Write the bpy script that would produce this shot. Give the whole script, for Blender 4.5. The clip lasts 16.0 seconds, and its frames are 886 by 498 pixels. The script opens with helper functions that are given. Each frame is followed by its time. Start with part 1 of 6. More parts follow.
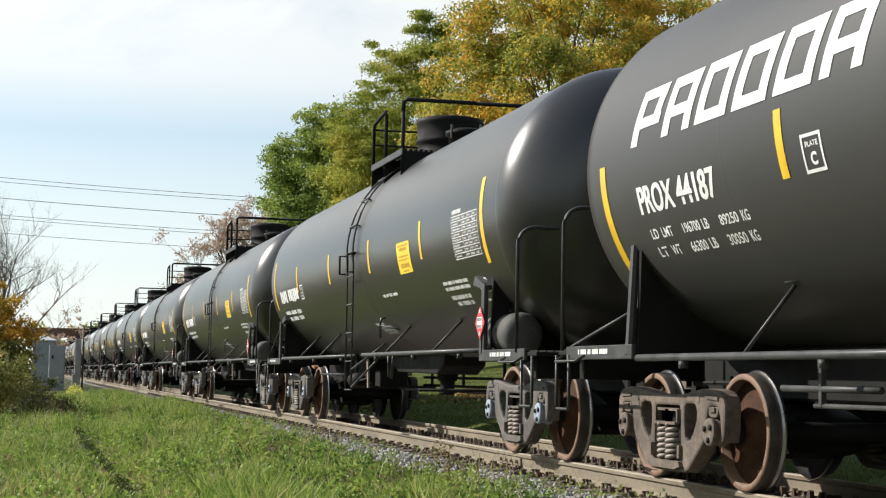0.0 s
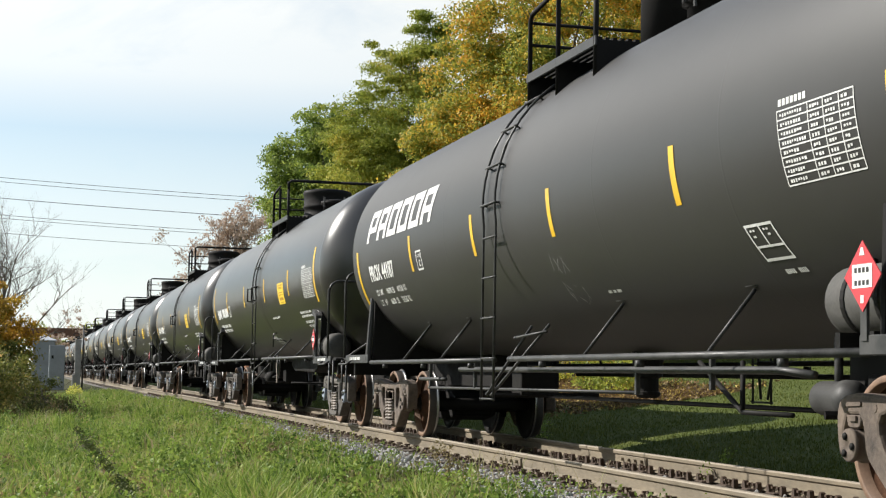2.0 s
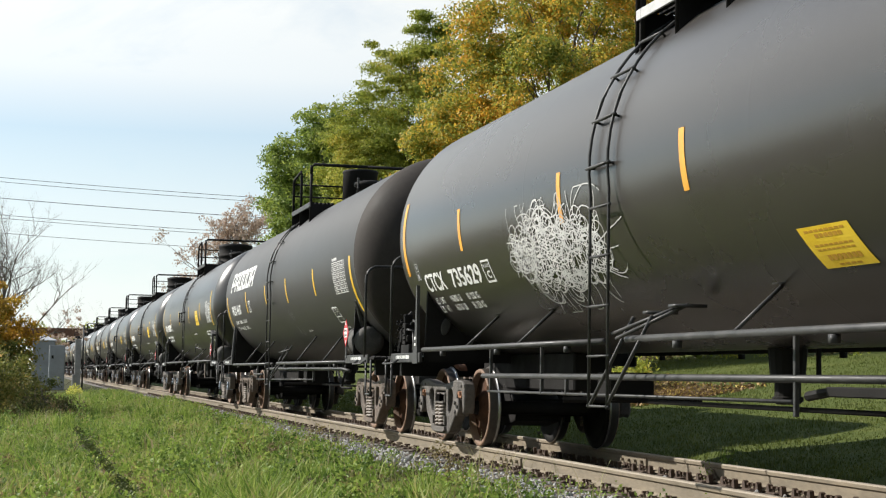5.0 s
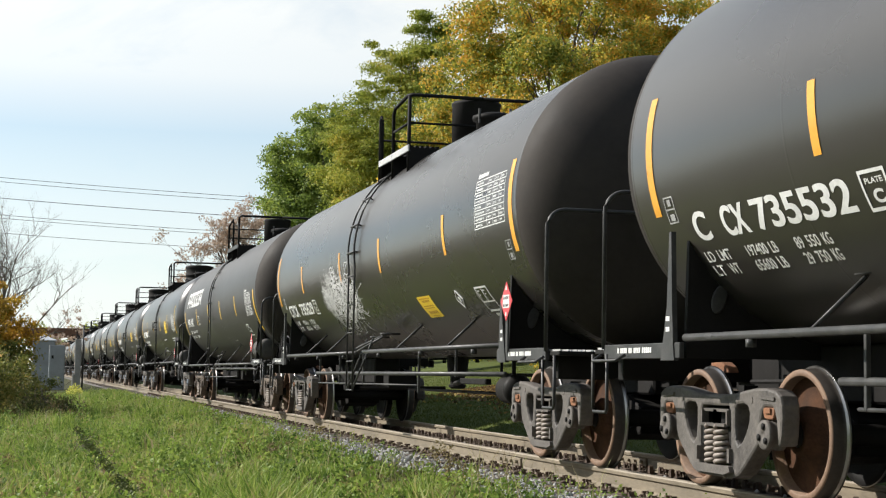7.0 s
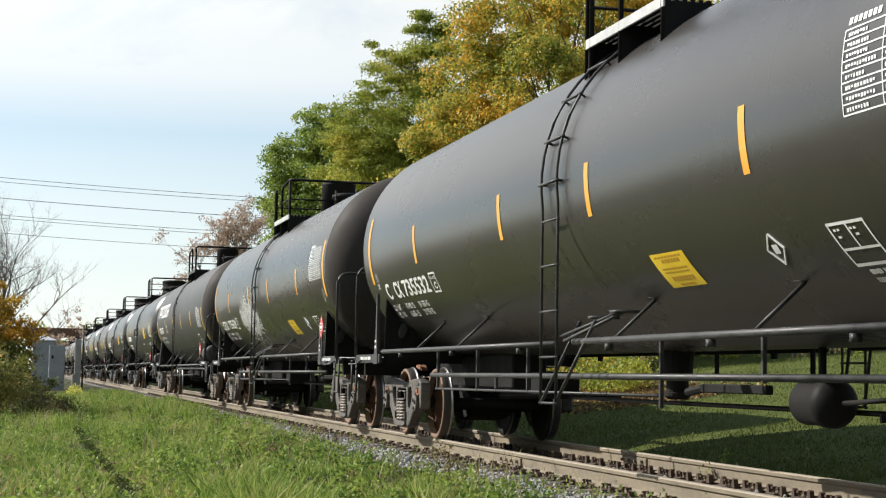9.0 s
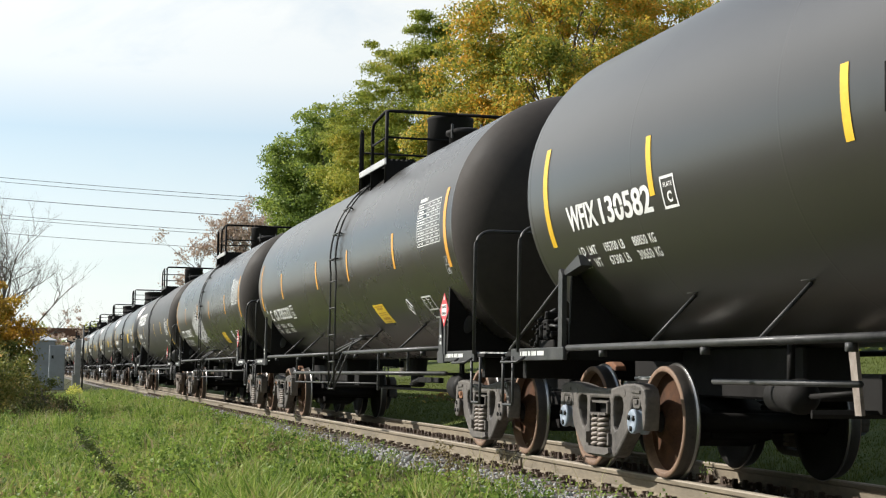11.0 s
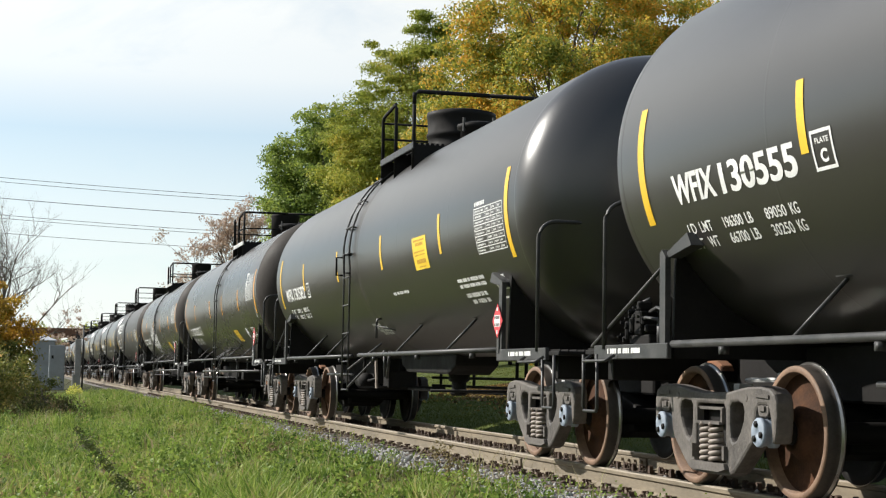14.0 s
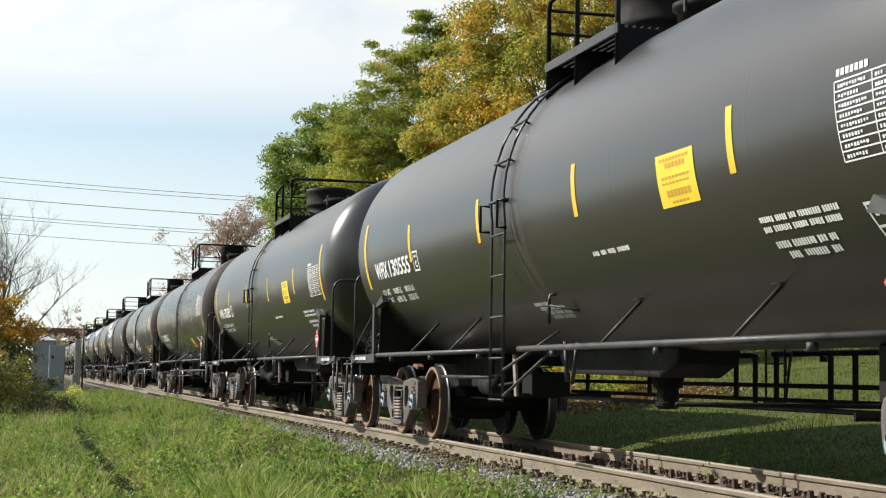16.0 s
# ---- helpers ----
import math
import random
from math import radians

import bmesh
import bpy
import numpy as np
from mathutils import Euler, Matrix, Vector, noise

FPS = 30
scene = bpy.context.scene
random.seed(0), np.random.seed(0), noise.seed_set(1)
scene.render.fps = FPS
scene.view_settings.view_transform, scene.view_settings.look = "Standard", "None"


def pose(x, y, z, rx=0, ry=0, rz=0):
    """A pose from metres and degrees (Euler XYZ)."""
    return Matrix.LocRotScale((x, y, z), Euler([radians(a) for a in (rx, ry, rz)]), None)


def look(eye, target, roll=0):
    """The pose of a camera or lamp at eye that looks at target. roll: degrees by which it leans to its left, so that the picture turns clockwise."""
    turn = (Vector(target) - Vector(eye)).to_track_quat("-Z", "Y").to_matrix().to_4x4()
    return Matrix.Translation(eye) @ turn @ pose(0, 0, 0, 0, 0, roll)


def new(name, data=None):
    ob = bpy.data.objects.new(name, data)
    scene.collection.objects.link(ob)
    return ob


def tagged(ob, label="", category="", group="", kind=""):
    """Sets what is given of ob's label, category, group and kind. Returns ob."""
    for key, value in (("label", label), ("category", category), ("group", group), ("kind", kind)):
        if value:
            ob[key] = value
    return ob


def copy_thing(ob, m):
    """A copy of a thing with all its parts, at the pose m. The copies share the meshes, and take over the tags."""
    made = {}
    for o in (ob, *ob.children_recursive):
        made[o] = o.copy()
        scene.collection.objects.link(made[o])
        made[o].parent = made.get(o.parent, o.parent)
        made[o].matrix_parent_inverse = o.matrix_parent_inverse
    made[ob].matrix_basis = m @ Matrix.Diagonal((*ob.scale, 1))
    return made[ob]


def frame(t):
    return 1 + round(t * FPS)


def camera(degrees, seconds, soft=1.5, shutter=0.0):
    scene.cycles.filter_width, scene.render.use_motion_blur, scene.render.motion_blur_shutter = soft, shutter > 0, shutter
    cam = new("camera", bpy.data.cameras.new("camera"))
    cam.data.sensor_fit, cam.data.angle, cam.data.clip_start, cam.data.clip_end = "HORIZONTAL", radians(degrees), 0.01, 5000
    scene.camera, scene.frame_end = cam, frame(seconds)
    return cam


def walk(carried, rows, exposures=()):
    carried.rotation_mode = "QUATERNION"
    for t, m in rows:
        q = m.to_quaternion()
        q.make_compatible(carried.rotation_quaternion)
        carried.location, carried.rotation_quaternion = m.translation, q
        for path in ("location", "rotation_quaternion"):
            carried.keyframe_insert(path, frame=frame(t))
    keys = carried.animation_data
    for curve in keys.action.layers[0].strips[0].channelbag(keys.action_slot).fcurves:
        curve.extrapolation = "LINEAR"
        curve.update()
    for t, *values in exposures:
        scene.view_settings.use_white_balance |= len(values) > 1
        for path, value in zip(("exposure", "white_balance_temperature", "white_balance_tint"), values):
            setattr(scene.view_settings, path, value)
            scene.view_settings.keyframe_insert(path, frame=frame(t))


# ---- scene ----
# ---------- camera, standing still on the grass beside the line ----------
cam = camera(31.45, 16.0, soft=1.2)
CAM_Z = 0.861
AIM = (math.sin(radians(14.755)) * math.cos(radians(4.577)), math.cos(radians(14.755)) * math.cos(radians(4.577)), math.sin(radians(4.577)))
EYE = (0.0, 0.0, CAM_Z)
STAND = look(EYE, (AIM[0] * 10, AIM[1] * 10, CAM_Z + AIM[2] * 10), 0.94)
walk(cam, [(0.0, STAND), (16.0, STAND)], exposures=[(0.0, 0.28), (16.0, 0.28)])

# ---------- world and sun ----------
SUN_TRAVEL = Vector((1.0, -0.68, -0.82)).normalized()
sun_data = bpy.data.lights.new("sun", "SUN")
sun_data.energy, sun_data.angle, sun_data.color = 6.0, radians(0.53), (1.0, 0.955, 0.885)
sun = new("sun", sun_data)
sun.matrix_basis = look((-30, 25, 30), Vector((-30, 25, 30)) + SUN_TRAVEL)

world = bpy.data.worlds.new("sky")
scene.world = world
world.use_nodes = True
wt = world.node_tree
wt.nodes.clear()
w_out = wt.nodes.new("ShaderNodeOutputWorld")
w_bg = wt.nodes.new("ShaderNodeBackground")
w_sky = wt.nodes.new("ShaderNodeTexSky")
w_sky.sky_type, w_sky.sun_disc = "NISHITA", False
w_sky.sun_elevation = math.asin(-SUN_TRAVEL.z)
w_sky.sun_rotation = math.atan2(-SUN_TRAVEL.x, -SUN_TRAVEL.y)
w_sky.air_density, w_sky.dust_density, w_sky.ozone_density = 1.0, 0.2, 2.4
w_co = wt.nodes.new("ShaderNodeTexCoord")
w_map = wt.nodes.new("ShaderNodeMapping")
w_map.inputs["Scale"].default_value = (1.0, 1.0, 3.2)
w_n1 = wt.nodes.new("ShaderNodeTexNoise")
w_n1.inputs["Scale"].default_value, w_n1.inputs["Detail"].default_value, w_n1.inputs["Roughness"].default_value = 4.2, 8.0, 0.6
w_n1.inputs["Distortion"].default_value = 0.5
w_ramp = wt.nodes.new("ShaderNodeValToRGB")
w_ramp.color_ramp.elements[0].position, w_ramp.color_ramp.elements[1].position = 0.33, 0.54
w_ramp.color_ramp.elements[0].color, w_ramp.color_ramp.elements[1].color = (0.66, 0.66, 0.66, 1), (0.97, 0.97, 0.97, 1)
w_mix = wt.nodes.new("ShaderNodeMix")
w_mix.data_type = "RGBA"
wt.links.new(w_co.outputs["Generated"], w_map.inputs["Vector"])
wt.links.new(w_map.outputs["Vector"], w_n1.inputs["Vector"])
wt.links.new(w_n1.outputs["Fac"], w_ramp.inputs["Fac"])
# the cloud thins out towards the zenith
w_sep = wt.nodes.new("ShaderNodeSeparateXYZ")
w_high = wt.nodes.new("ShaderNodeValToRGB")
els = w_high.color_ramp.elements
for pos, k in ((0.05, 0.8), (0.1, 0.66), (0.148, 0.42), (0.185, 0.86), (0.24, 1.0), (0.36, 0.88), (0.55, 0.4)):
    els.new(pos).color = (k, k, k, 1)
els[0].color, els[-1].color = (0.9, 0.9, 0.9, 1), (0.1, 0.1, 0.1, 1)
els[-1].position = 0.85
w_mul = wt.nodes.new("ShaderNodeMath")
w_mul.operation = "MULTIPLY"
wt.links.new(w_co.outputs["Generated"], w_sep.inputs["Vector"])
wt.links.new(w_sep.outputs["Z"], w_high.inputs["Fac"])
wt.links.new(w_ramp.outputs["Color"], w_mul.inputs[0])
wt.links.new(w_high.outputs["Color"], w_mul.inputs[1])
wt.links.new(w_mul.outputs["Value"], w_mix.inputs["Factor"])
# clear sky between the clouds, a little hazier than pure air
w_air = wt.nodes.new("ShaderNodeVectorMath")
w_air.operation = "MULTIPLY"
w_air.inputs[1].default_value = (1.05, 1.2, 1.2)
wt.links.new(w_sky.outputs["Color"], w_air.inputs[0])
wt.links.new(w_air.outputs["Vector"], w_mix.inputs["A"])
# thin cloud is brighter the nearer it stands to the sun
w_dot = wt.nodes.new("ShaderNodeVectorMath")
w_dot.operation = "DOT_PRODUCT"
w_dot.inputs[1].default_value = -SUN_TRAVEL
wt.links.new(w_co.outputs["Generated"], w_dot.inputs[0])
w_glow = wt.nodes.new("ShaderNodeMapRange")
w_glow.inputs["From Min"].default_value, w_glow.inputs["From Max"].default_value = -1.0, 1.0
w_glow.inputs["To Min"].default_value, w_glow.inputs["To Max"].default_value = 0.3, 1.18
wt.links.new(w_dot.outputs["Value"], w_glow.inputs["Value"])
w_cloud = wt.nodes.new("ShaderNodeVectorMath")
w_cloud.operation = "SCALE"
w_cloud.inputs[0].default_value = (9.7, 9.95, 9.8)
wt.links.new(w_glow.outputs["Result"], w_cloud.inputs["Scale"])
wt.links.new(w_cloud.outputs["Vector"], w_mix.inputs["B"])
wt.links.new(w_mix.outputs["Result"], w_bg.inputs["Color"])
wt.links.new(w_bg.outputs["Background"], w_out.inputs["Surface"])
w_bg.inputs["Strength"].default_value = 0.09


# ---------- mesh helpers ----------
def part(name, bm, material, parent=None, label="", smooth=False, pose_m=None):
    """One mesh object from a bmesh, under its thing."""
    me = bpy.data.meshes.new(name)
    bmesh.ops.recalc_face_normals(bm, faces=bm.faces)
    bm.to_mesh(me)
    bm.free()
    for m in material if isinstance(material, (list, tuple)) else [material]:
        me.materials.append(m)
    if smooth:
        for p in me.polygons:
            p.use_smooth = True
    ob = new(name, me)
    if parent is not None:
        ob.parent = parent
    if pose_m is not None:
        ob.matrix_basis = pose_m
    if label:
        tagged(ob, label)
    return ob


def box(bm, lo, hi, mi=0):
    v = [bm.verts.new((x, y, z)) for x in (lo[0], hi[0]) for y in (lo[1], hi[1]) for z in (lo[2], hi[2])]
    for f in ((0, 1, 3, 2), (4, 6, 7, 5), (0, 4, 5, 1), (2, 3, 7, 6), (0, 2, 6, 4), (1, 5, 7, 3)):
        bm.faces.new([v[i] for i in f]).material_index = mi


def bevel(bm, w, seg=1):
    bmesh.ops.bevel(bm, geom=bm.edges[:], offset=w, segments=seg, affect="EDGES", profile=0.6)


def tube(bm, pts, r, seg=8, mi=0, closed=False):
    """A round bar along a line of points."""
    pts = [Vector(p) for p in pts]
    n = len(pts)
    rings = []
    for i, p in enumerate(pts):
        a = pts[(i - 1) % n] if (i > 0 or closed) else p
        b = pts[(i + 1) % n] if (i < n - 1 or closed) else p
        d = (b - a).normalized()
        up = Vector((0, 0, 1)) if abs(d.z) < 0.9 else Vector((0, 1, 0))
        s = d.cross(up).normalized()
        u = s.cross(d).normalized()
        rings.append([bm.verts.new(p + s * (r * math.cos(k * math.tau / seg)) + u * (r * math.sin(k * math.tau / seg))) for k in range(seg)])
    for i in range(n if closed else n - 1):
        A, B = rings[i], rings[(i + 1) % n]
        for k in range(seg):
            bm.faces.new((A[k], A[(k + 1) % seg], B[(k + 1) % seg], B[k])).material_index = mi
    if not closed:
        for R_ in (rings[0], rings[-1]):
            bm.faces.new(R_).material_index = mi


def lathe(bm, prof, axis, seg=32, mi=0, at=(0, 0, 0), mats=None):
    """Turns a profile of (along, radius) round the x, y or z axis."""
    rings = []
    for a, r in prof:
        ring = []
        for k in range(seg):
            c, s = r * math.cos(k * math.tau / seg), r * math.sin(k * math.tau / seg)
            p = {"x": (a, c, s), "y": (c, a, s), "z": (c, s, a)}[axis]
            ring.append(bm.verts.new((p[0] + at[0], p[1] + at[1], p[2] + at[2])))
        rings.append(ring)
    for i in range(len(rings) - 1):
        for k in range(seg):
            f = bm.faces.new((rings[i][k], rings[i][(k + 1) % seg], rings[i + 1][(k + 1) % seg], rings[i + 1][k]))
            f.material_index = mats[i] if mats else mi
    for ring, i in ((rings[0], 0), (rings[-1], -1)):
        if prof[i][1] > 1e-4:
            bm.faces.new(ring).material_index = mi
    bmesh.ops.remove_doubles(bm, verts=[v for g in (rings[0], rings[-1]) for v in g], dist=1e-5)


def slab(bm, outline, x0, x1, mi=0):
    """A plate with an outline of (y, z), from x0 to x1."""
    A = [bm.verts.new((x0, y, z)) for y, z in outline]
    B = [bm.verts.new((x1, y, z)) for y, z in outline]
    bm.faces.new(A).material_index = mi
    bm.faces.new(B[::-1]).material_index = mi
    n = len(A)
    for i in range(n):
        bm.faces.new((A[i], B[i], B[(i + 1) % n], A[(i + 1) % n])).material_index = mi


def arc_pts(c, r, a0, a1, n, plane="xz"):
    out = []
    for i in range(n + 1):
        a = radians(a0 + (a1 - a0) * i / n)
        d = (r * math.cos(a), r * math.sin(a))
        out.append((c[0] + d[0], c[1], c[2] + d[1]) if plane == "xz" else (c[0], c[1] + d[0], c[2] + d[1]))
    return out


# ---------- materials ----------
def paint(name, dark, light, rough=0.5, metal=0.0, scale=6.0, fine=60.0, bump=0.05, rough_var=0.15, spec=0.5, coords="Object", stretch=(1, 1, 1), island=0.0, per_object=0.0):
    """A surface that varies at two scales, with fine relief."""
    m = bpy.data.materials.new(name)
    m.use_nodes = True
    nt = m.node_tree
    b = nt.nodes["Principled BSDF"]
    co = nt.nodes.new("ShaderNodeTexCoord")
    mp = nt.nodes.new("ShaderNodeMapping")
    mp.inputs["Scale"].default_value = stretch
    nt.links.new(co.outputs[coords], mp.inputs["Vector"])
    n1, n2 = nt.nodes.new("ShaderNodeTexNoise"), nt.nodes.new("ShaderNodeTexNoise")
    for n, s, d in ((n1, scale, 6.0), (n2, fine, 4.0)):
        n.inputs["Scale"].default_value, n.inputs["Detail"].default_value, n.inputs["Roughness"].default_value = s, d, 0.6
        nt.links.new(mp.outputs["Vector"], n.inputs["Vector"])
    add = nt.nodes.new("ShaderNodeMath")
    add.operation = "MULTIPLY_ADD"
    add.inputs[1].default_value = 0.35
    nt.links.new(n2.outputs["Fac"], add.inputs[0])
    nt.links.new(n1.outputs["Fac"], add.inputs[2])
    fac = add.outputs[0]
    if island or per_object:
        src = nt.nodes.new("ShaderNodeNewGeometry" if island else "ShaderNodeObjectInfo")
        ma = nt.nodes.new("ShaderNodeMath")
        ma.operation = "MULTIPLY_ADD"
        ma.inputs[1].default_value = island or per_object
        nt.links.new(src.outputs["Random Per Island" if island else "Random"], ma.inputs[0])
        nt.links.new(fac, ma.inputs[2])
        fac = ma.outputs[0]
    hi = 0.95 + (island or per_object)
    rp = nt.nodes.new("ShaderNodeMapRange")
    rp.inputs["From Min"].default_value, rp.inputs["From Max"].default_value = 0.4, hi
    nt.links.new(fac, rp.inputs["Value"])
    mx = nt.nodes.new("ShaderNodeMix")
    mx.data_type = "RGBA"
    mx.inputs["A"].default_value, mx.inputs["B"].default_value = (*dark, 1), (*light, 1)
    nt.links.new(rp.outputs["Result"], mx.inputs["Factor"])
    nt.links.new(mx.outputs["Result"], b.inputs["Base Color"])
    rr = nt.nodes.new("ShaderNodeMapRange")
    rr.inputs["From Min"].default_value, rr.inputs["From Max"].default_value = 0.3, 0.7
    rr.inputs["To Min"].default_value, rr.inputs["To Max"].default_value = max(0.02, rough - rough_var), min(1, rough + rough_var)
    nt.links.new(n1.outputs["Fac"], rr.inputs["Value"])
    nt.links.new(rr.outputs["Result"], b.inputs["Roughness"])
    b.inputs["Metallic"].default_value, b.inputs["Specular IOR Level"].default_value = metal, spec
    if bump:
        bp = nt.nodes.new("ShaderNodeBump")
        bp.inputs["Strength"].default_value, bp.inputs["Distance"].default_value = bump, 0.02
        nt.links.new(n2.outputs["Fac"], bp.inputs["Height"])
        nt.links.new(bp.outputs["Normal"], b.inputs["Normal"])
    return m


M_TANK_GLOSS = paint("black_gloss_paint", (0.029, 0.026, 0.023), (0.037, 0.034, 0.031), rough=0.31, rough_var=0.03, spec=0.78, scale=0.5, fine=7, stretch=(0.5, 0.35, 0.5), bump=0.003)
M_TANK_SATIN = paint("dark_grey_satin_paint", (0.039, 0.037, 0.035), (0.05, 0.048, 0.046), rough=0.46, rough_var=0.04, spec=0.36, scale=0.5, fine=7, stretch=(0.5, 0.35, 0.5), bump=0.003)
M_TANK_DUSTY = paint("dusty_black_paint", (0.033, 0.029, 0.026), (0.043, 0.039, 0.035), rough=0.28, rough_var=0.03, spec=0.7, scale=0.5, fine=8, bump=0.003, stretch=(0.5, 0.35, 0.5))
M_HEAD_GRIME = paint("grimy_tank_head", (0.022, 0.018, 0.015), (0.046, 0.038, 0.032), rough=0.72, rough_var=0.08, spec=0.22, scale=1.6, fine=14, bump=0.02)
# frame paint; on axles and wheel backs its black puts in under-car shade
M_BLACK = paint("black_paint_and_shade", (0.007, 0.0065, 0.006), (0.019, 0.0175, 0.0165), rough=0.7, spec=0.15, scale=3, fine=40)
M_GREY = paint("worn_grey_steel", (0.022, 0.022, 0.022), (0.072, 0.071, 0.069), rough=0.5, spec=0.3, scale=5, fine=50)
M_CAST = paint("dusty_cast_steel", (0.022, 0.018, 0.016), (0.16, 0.142, 0.125), rough=0.75, scale=3.2, fine=28, bump=0.25)
M_RUST = paint("brown_rust", (0.028, 0.02, 0.016), (0.2, 0.155, 0.12), rough=0.85, scale=3.6, fine=30, bump=0.25)
M_ORANGE = paint("fresh_orange_rust", (0.09, 0.04, 0.02), (0.28, 0.125, 0.06), rough=0.85, scale=9, fine=50, bump=0.2)
M_TREAD = paint("polished_wheel_tread", (0.22, 0.21, 0.2), (0.42, 0.41, 0.39), rough=0.34, metal=1.0, rough_var=0.08, scale=4, fine=60, bump=0.02)
M_SPRING = paint("worn_spring_steel", (0.12, 0.09, 0.07), (0.36, 0.31, 0.27), rough=0.6, scale=6, fine=60)
M_CAPBLUE = paint("pale_blue_cap", (0.13, 0.16, 0.21), (0.3, 0.35, 0.41), rough=0.6, scale=8, fine=60)
M_WHITE = paint("white_stencil_paint", (0.55, 0.55, 0.53), (0.82, 0.82, 0.8), rough=0.6, scale=4, fine=40, bump=0)
M_FADED = paint("faded_stencil_paint", (0.16, 0.16, 0.155), (0.42, 0.42, 0.41), rough=0.7, scale=5, fine=35, bump=0)
M_YELLOW = paint("yellow_reflective_tape", (0.62, 0.36, 0.02), (0.85, 0.55, 0.04), rough=0.4, scale=4, fine=40, bump=0)
M_AMBER = paint("amber_reflective_tape", (0.62, 0.27, 0.03), (0.85, 0.42, 0.06), rough=0.4, scale=4, fine=40, bump=0)
M_SIGN = paint("yellow_sign", (0.7, 0.45, 0.02), (0.85, 0.62, 0.05), rough=0.5, scale=4, fine=40, bump=0)
M_SIGNINK = paint("sign_ink", (0.42, 0.22, 0.015), (0.55, 0.3, 0.03), rough=0.6, bump=0)
M_RED = paint("red_placard", (0.5, 0.03, 0.04), (0.68, 0.06, 0.07), rough=0.45, scale=5, bump=0)
M_INK = paint("black_ink", (0.015, 0.015, 0.015), (0.03, 0.03, 0.03), rough=0.6, bump=0)
M_RAIL = paint("rust_filmed_rail", (0.11, 0.089, 0.06), (0.245, 0.2, 0.138), rough=0.8, scale=5, fine=40, bump=0.12, stretch=(1, 0.25, 1))
M_RAILTOP = paint("worn_rail_head", (0.22, 0.185, 0.14), (0.36, 0.31, 0.245), rough=0.75, metal=0.0, spec=0.25, scale=5, fine=40, bump=0.03)
M_TIE = paint("weathered_tie_timber", (0.05, 0.038, 0.03), (0.17, 0.135, 0.105), rough=0.9, scale=3, fine=30, bump=0.4, stretch=(0.3, 3, 3), per_object=0.3)
M_CLIP = paint("dark_rusty_fastener", (0.03, 0.02, 0.015), (0.11, 0.07, 0.045), rough=0.9, scale=8, fine=50, bump=0.2)
M_STONE = paint("grey_ballast_stone", (0.12, 0.117, 0.112), (0.55, 0.54, 0.52), rough=0.9, scale=9, fine=50, bump=0.3, island=0.7)
M_DIRT = paint("ballast_dirt", (0.07, 0.062, 0.052), (0.22, 0.2, 0.175), rough=0.95, scale=4, fine=45, bump=0.6, coords="Object")
M_CABINET = paint("grey_cabinet_metal", (0.22, 0.237, 0.243), (0.33, 0.352, 0.36), rough=0.5, scale=1.5, fine=20)
M_ROOF = paint("pale_cabinet_roof", (0.45, 0.46, 0.47), (0.62, 0.63, 0.64), rough=0.5, scale=2, fine=20)
M_CONCRETE = paint("weathered_concrete", (0.22, 0.215, 0.2), (0.4, 0.39, 0.37), rough=0.9, scale=3, fine=30, bump=0.2)
M_BRIDGE = paint("rusty_bridge_paint", (0.13, 0.06, 0.035), (0.26, 0.13, 0.08), rough=0.8, scale=1, fine=8)
M_WIRE = paint("dark_cable", (0.03, 0.03, 0.035), (0.06, 0.06, 0.065), rough=0.6, bump=0)
M_BARK = paint("grey_brown_bark", (0.06, 0.05, 0.04), (0.19, 0.16, 0.13), rough=0.95, scale=5, fine=30, bump=0.5, stretch=(2, 2, 0.4))
M_GALV = paint("pale_galvanised_steel", (0.34, 0.34, 0.33), (0.55, 0.55, 0.54), rough=0.5, scale=5, fine=40)
# plate rust, darkened for the side frame's shadow that falls on it
M_WHEEL = paint("shaded_wheel_rust", (0.02, 0.0105, 0.0065), (0.105, 0.051, 0.028), rough=0.9, scale=6, fine=50, bump=0.2, spec=0.15)
M_TREADDULL = paint("dull_wheel_tread", (0.025, 0.021, 0.018), (0.08, 0.068, 0.058), rough=0.55, metal=0.4, scale=5, fine=50, bump=0.05)
# worn rim, paler than the plate: its sunlit ring put into the rust
M_RIM = paint("worn_lit_rusty_rim", (0.09, 0.052, 0.033), (0.26, 0.16, 0.1), rough=0.7, scale=5, fine=50, bump=0.15)
M_RESERVOIR = paint("dull_grey_reservoir_paint", (0.05, 0.048, 0.045), (0.12, 0.115, 0.108), rough=0.75, scale=4, fine=40, spec=0.25)
M_TANK_BAND = paint("dusty_grey_weld_band", (0.04, 0.036, 0.032), (0.056, 0.051, 0.045), rough=0.33, rough_var=0.05, spec=0.5, scale=1.4, fine=12, bump=0.01, stretch=(0.45, 0.8, 0.4))
M_CHALK = paint("thin_chalk_white", (0.3, 0.3, 0.29), (0.62, 0.62, 0.6), rough=0.8, scale=6, fine=40, bump=0)


# ---------- ground, one sheet, with the track bed and the lawn bank ----------
TRACK_X = 6.19


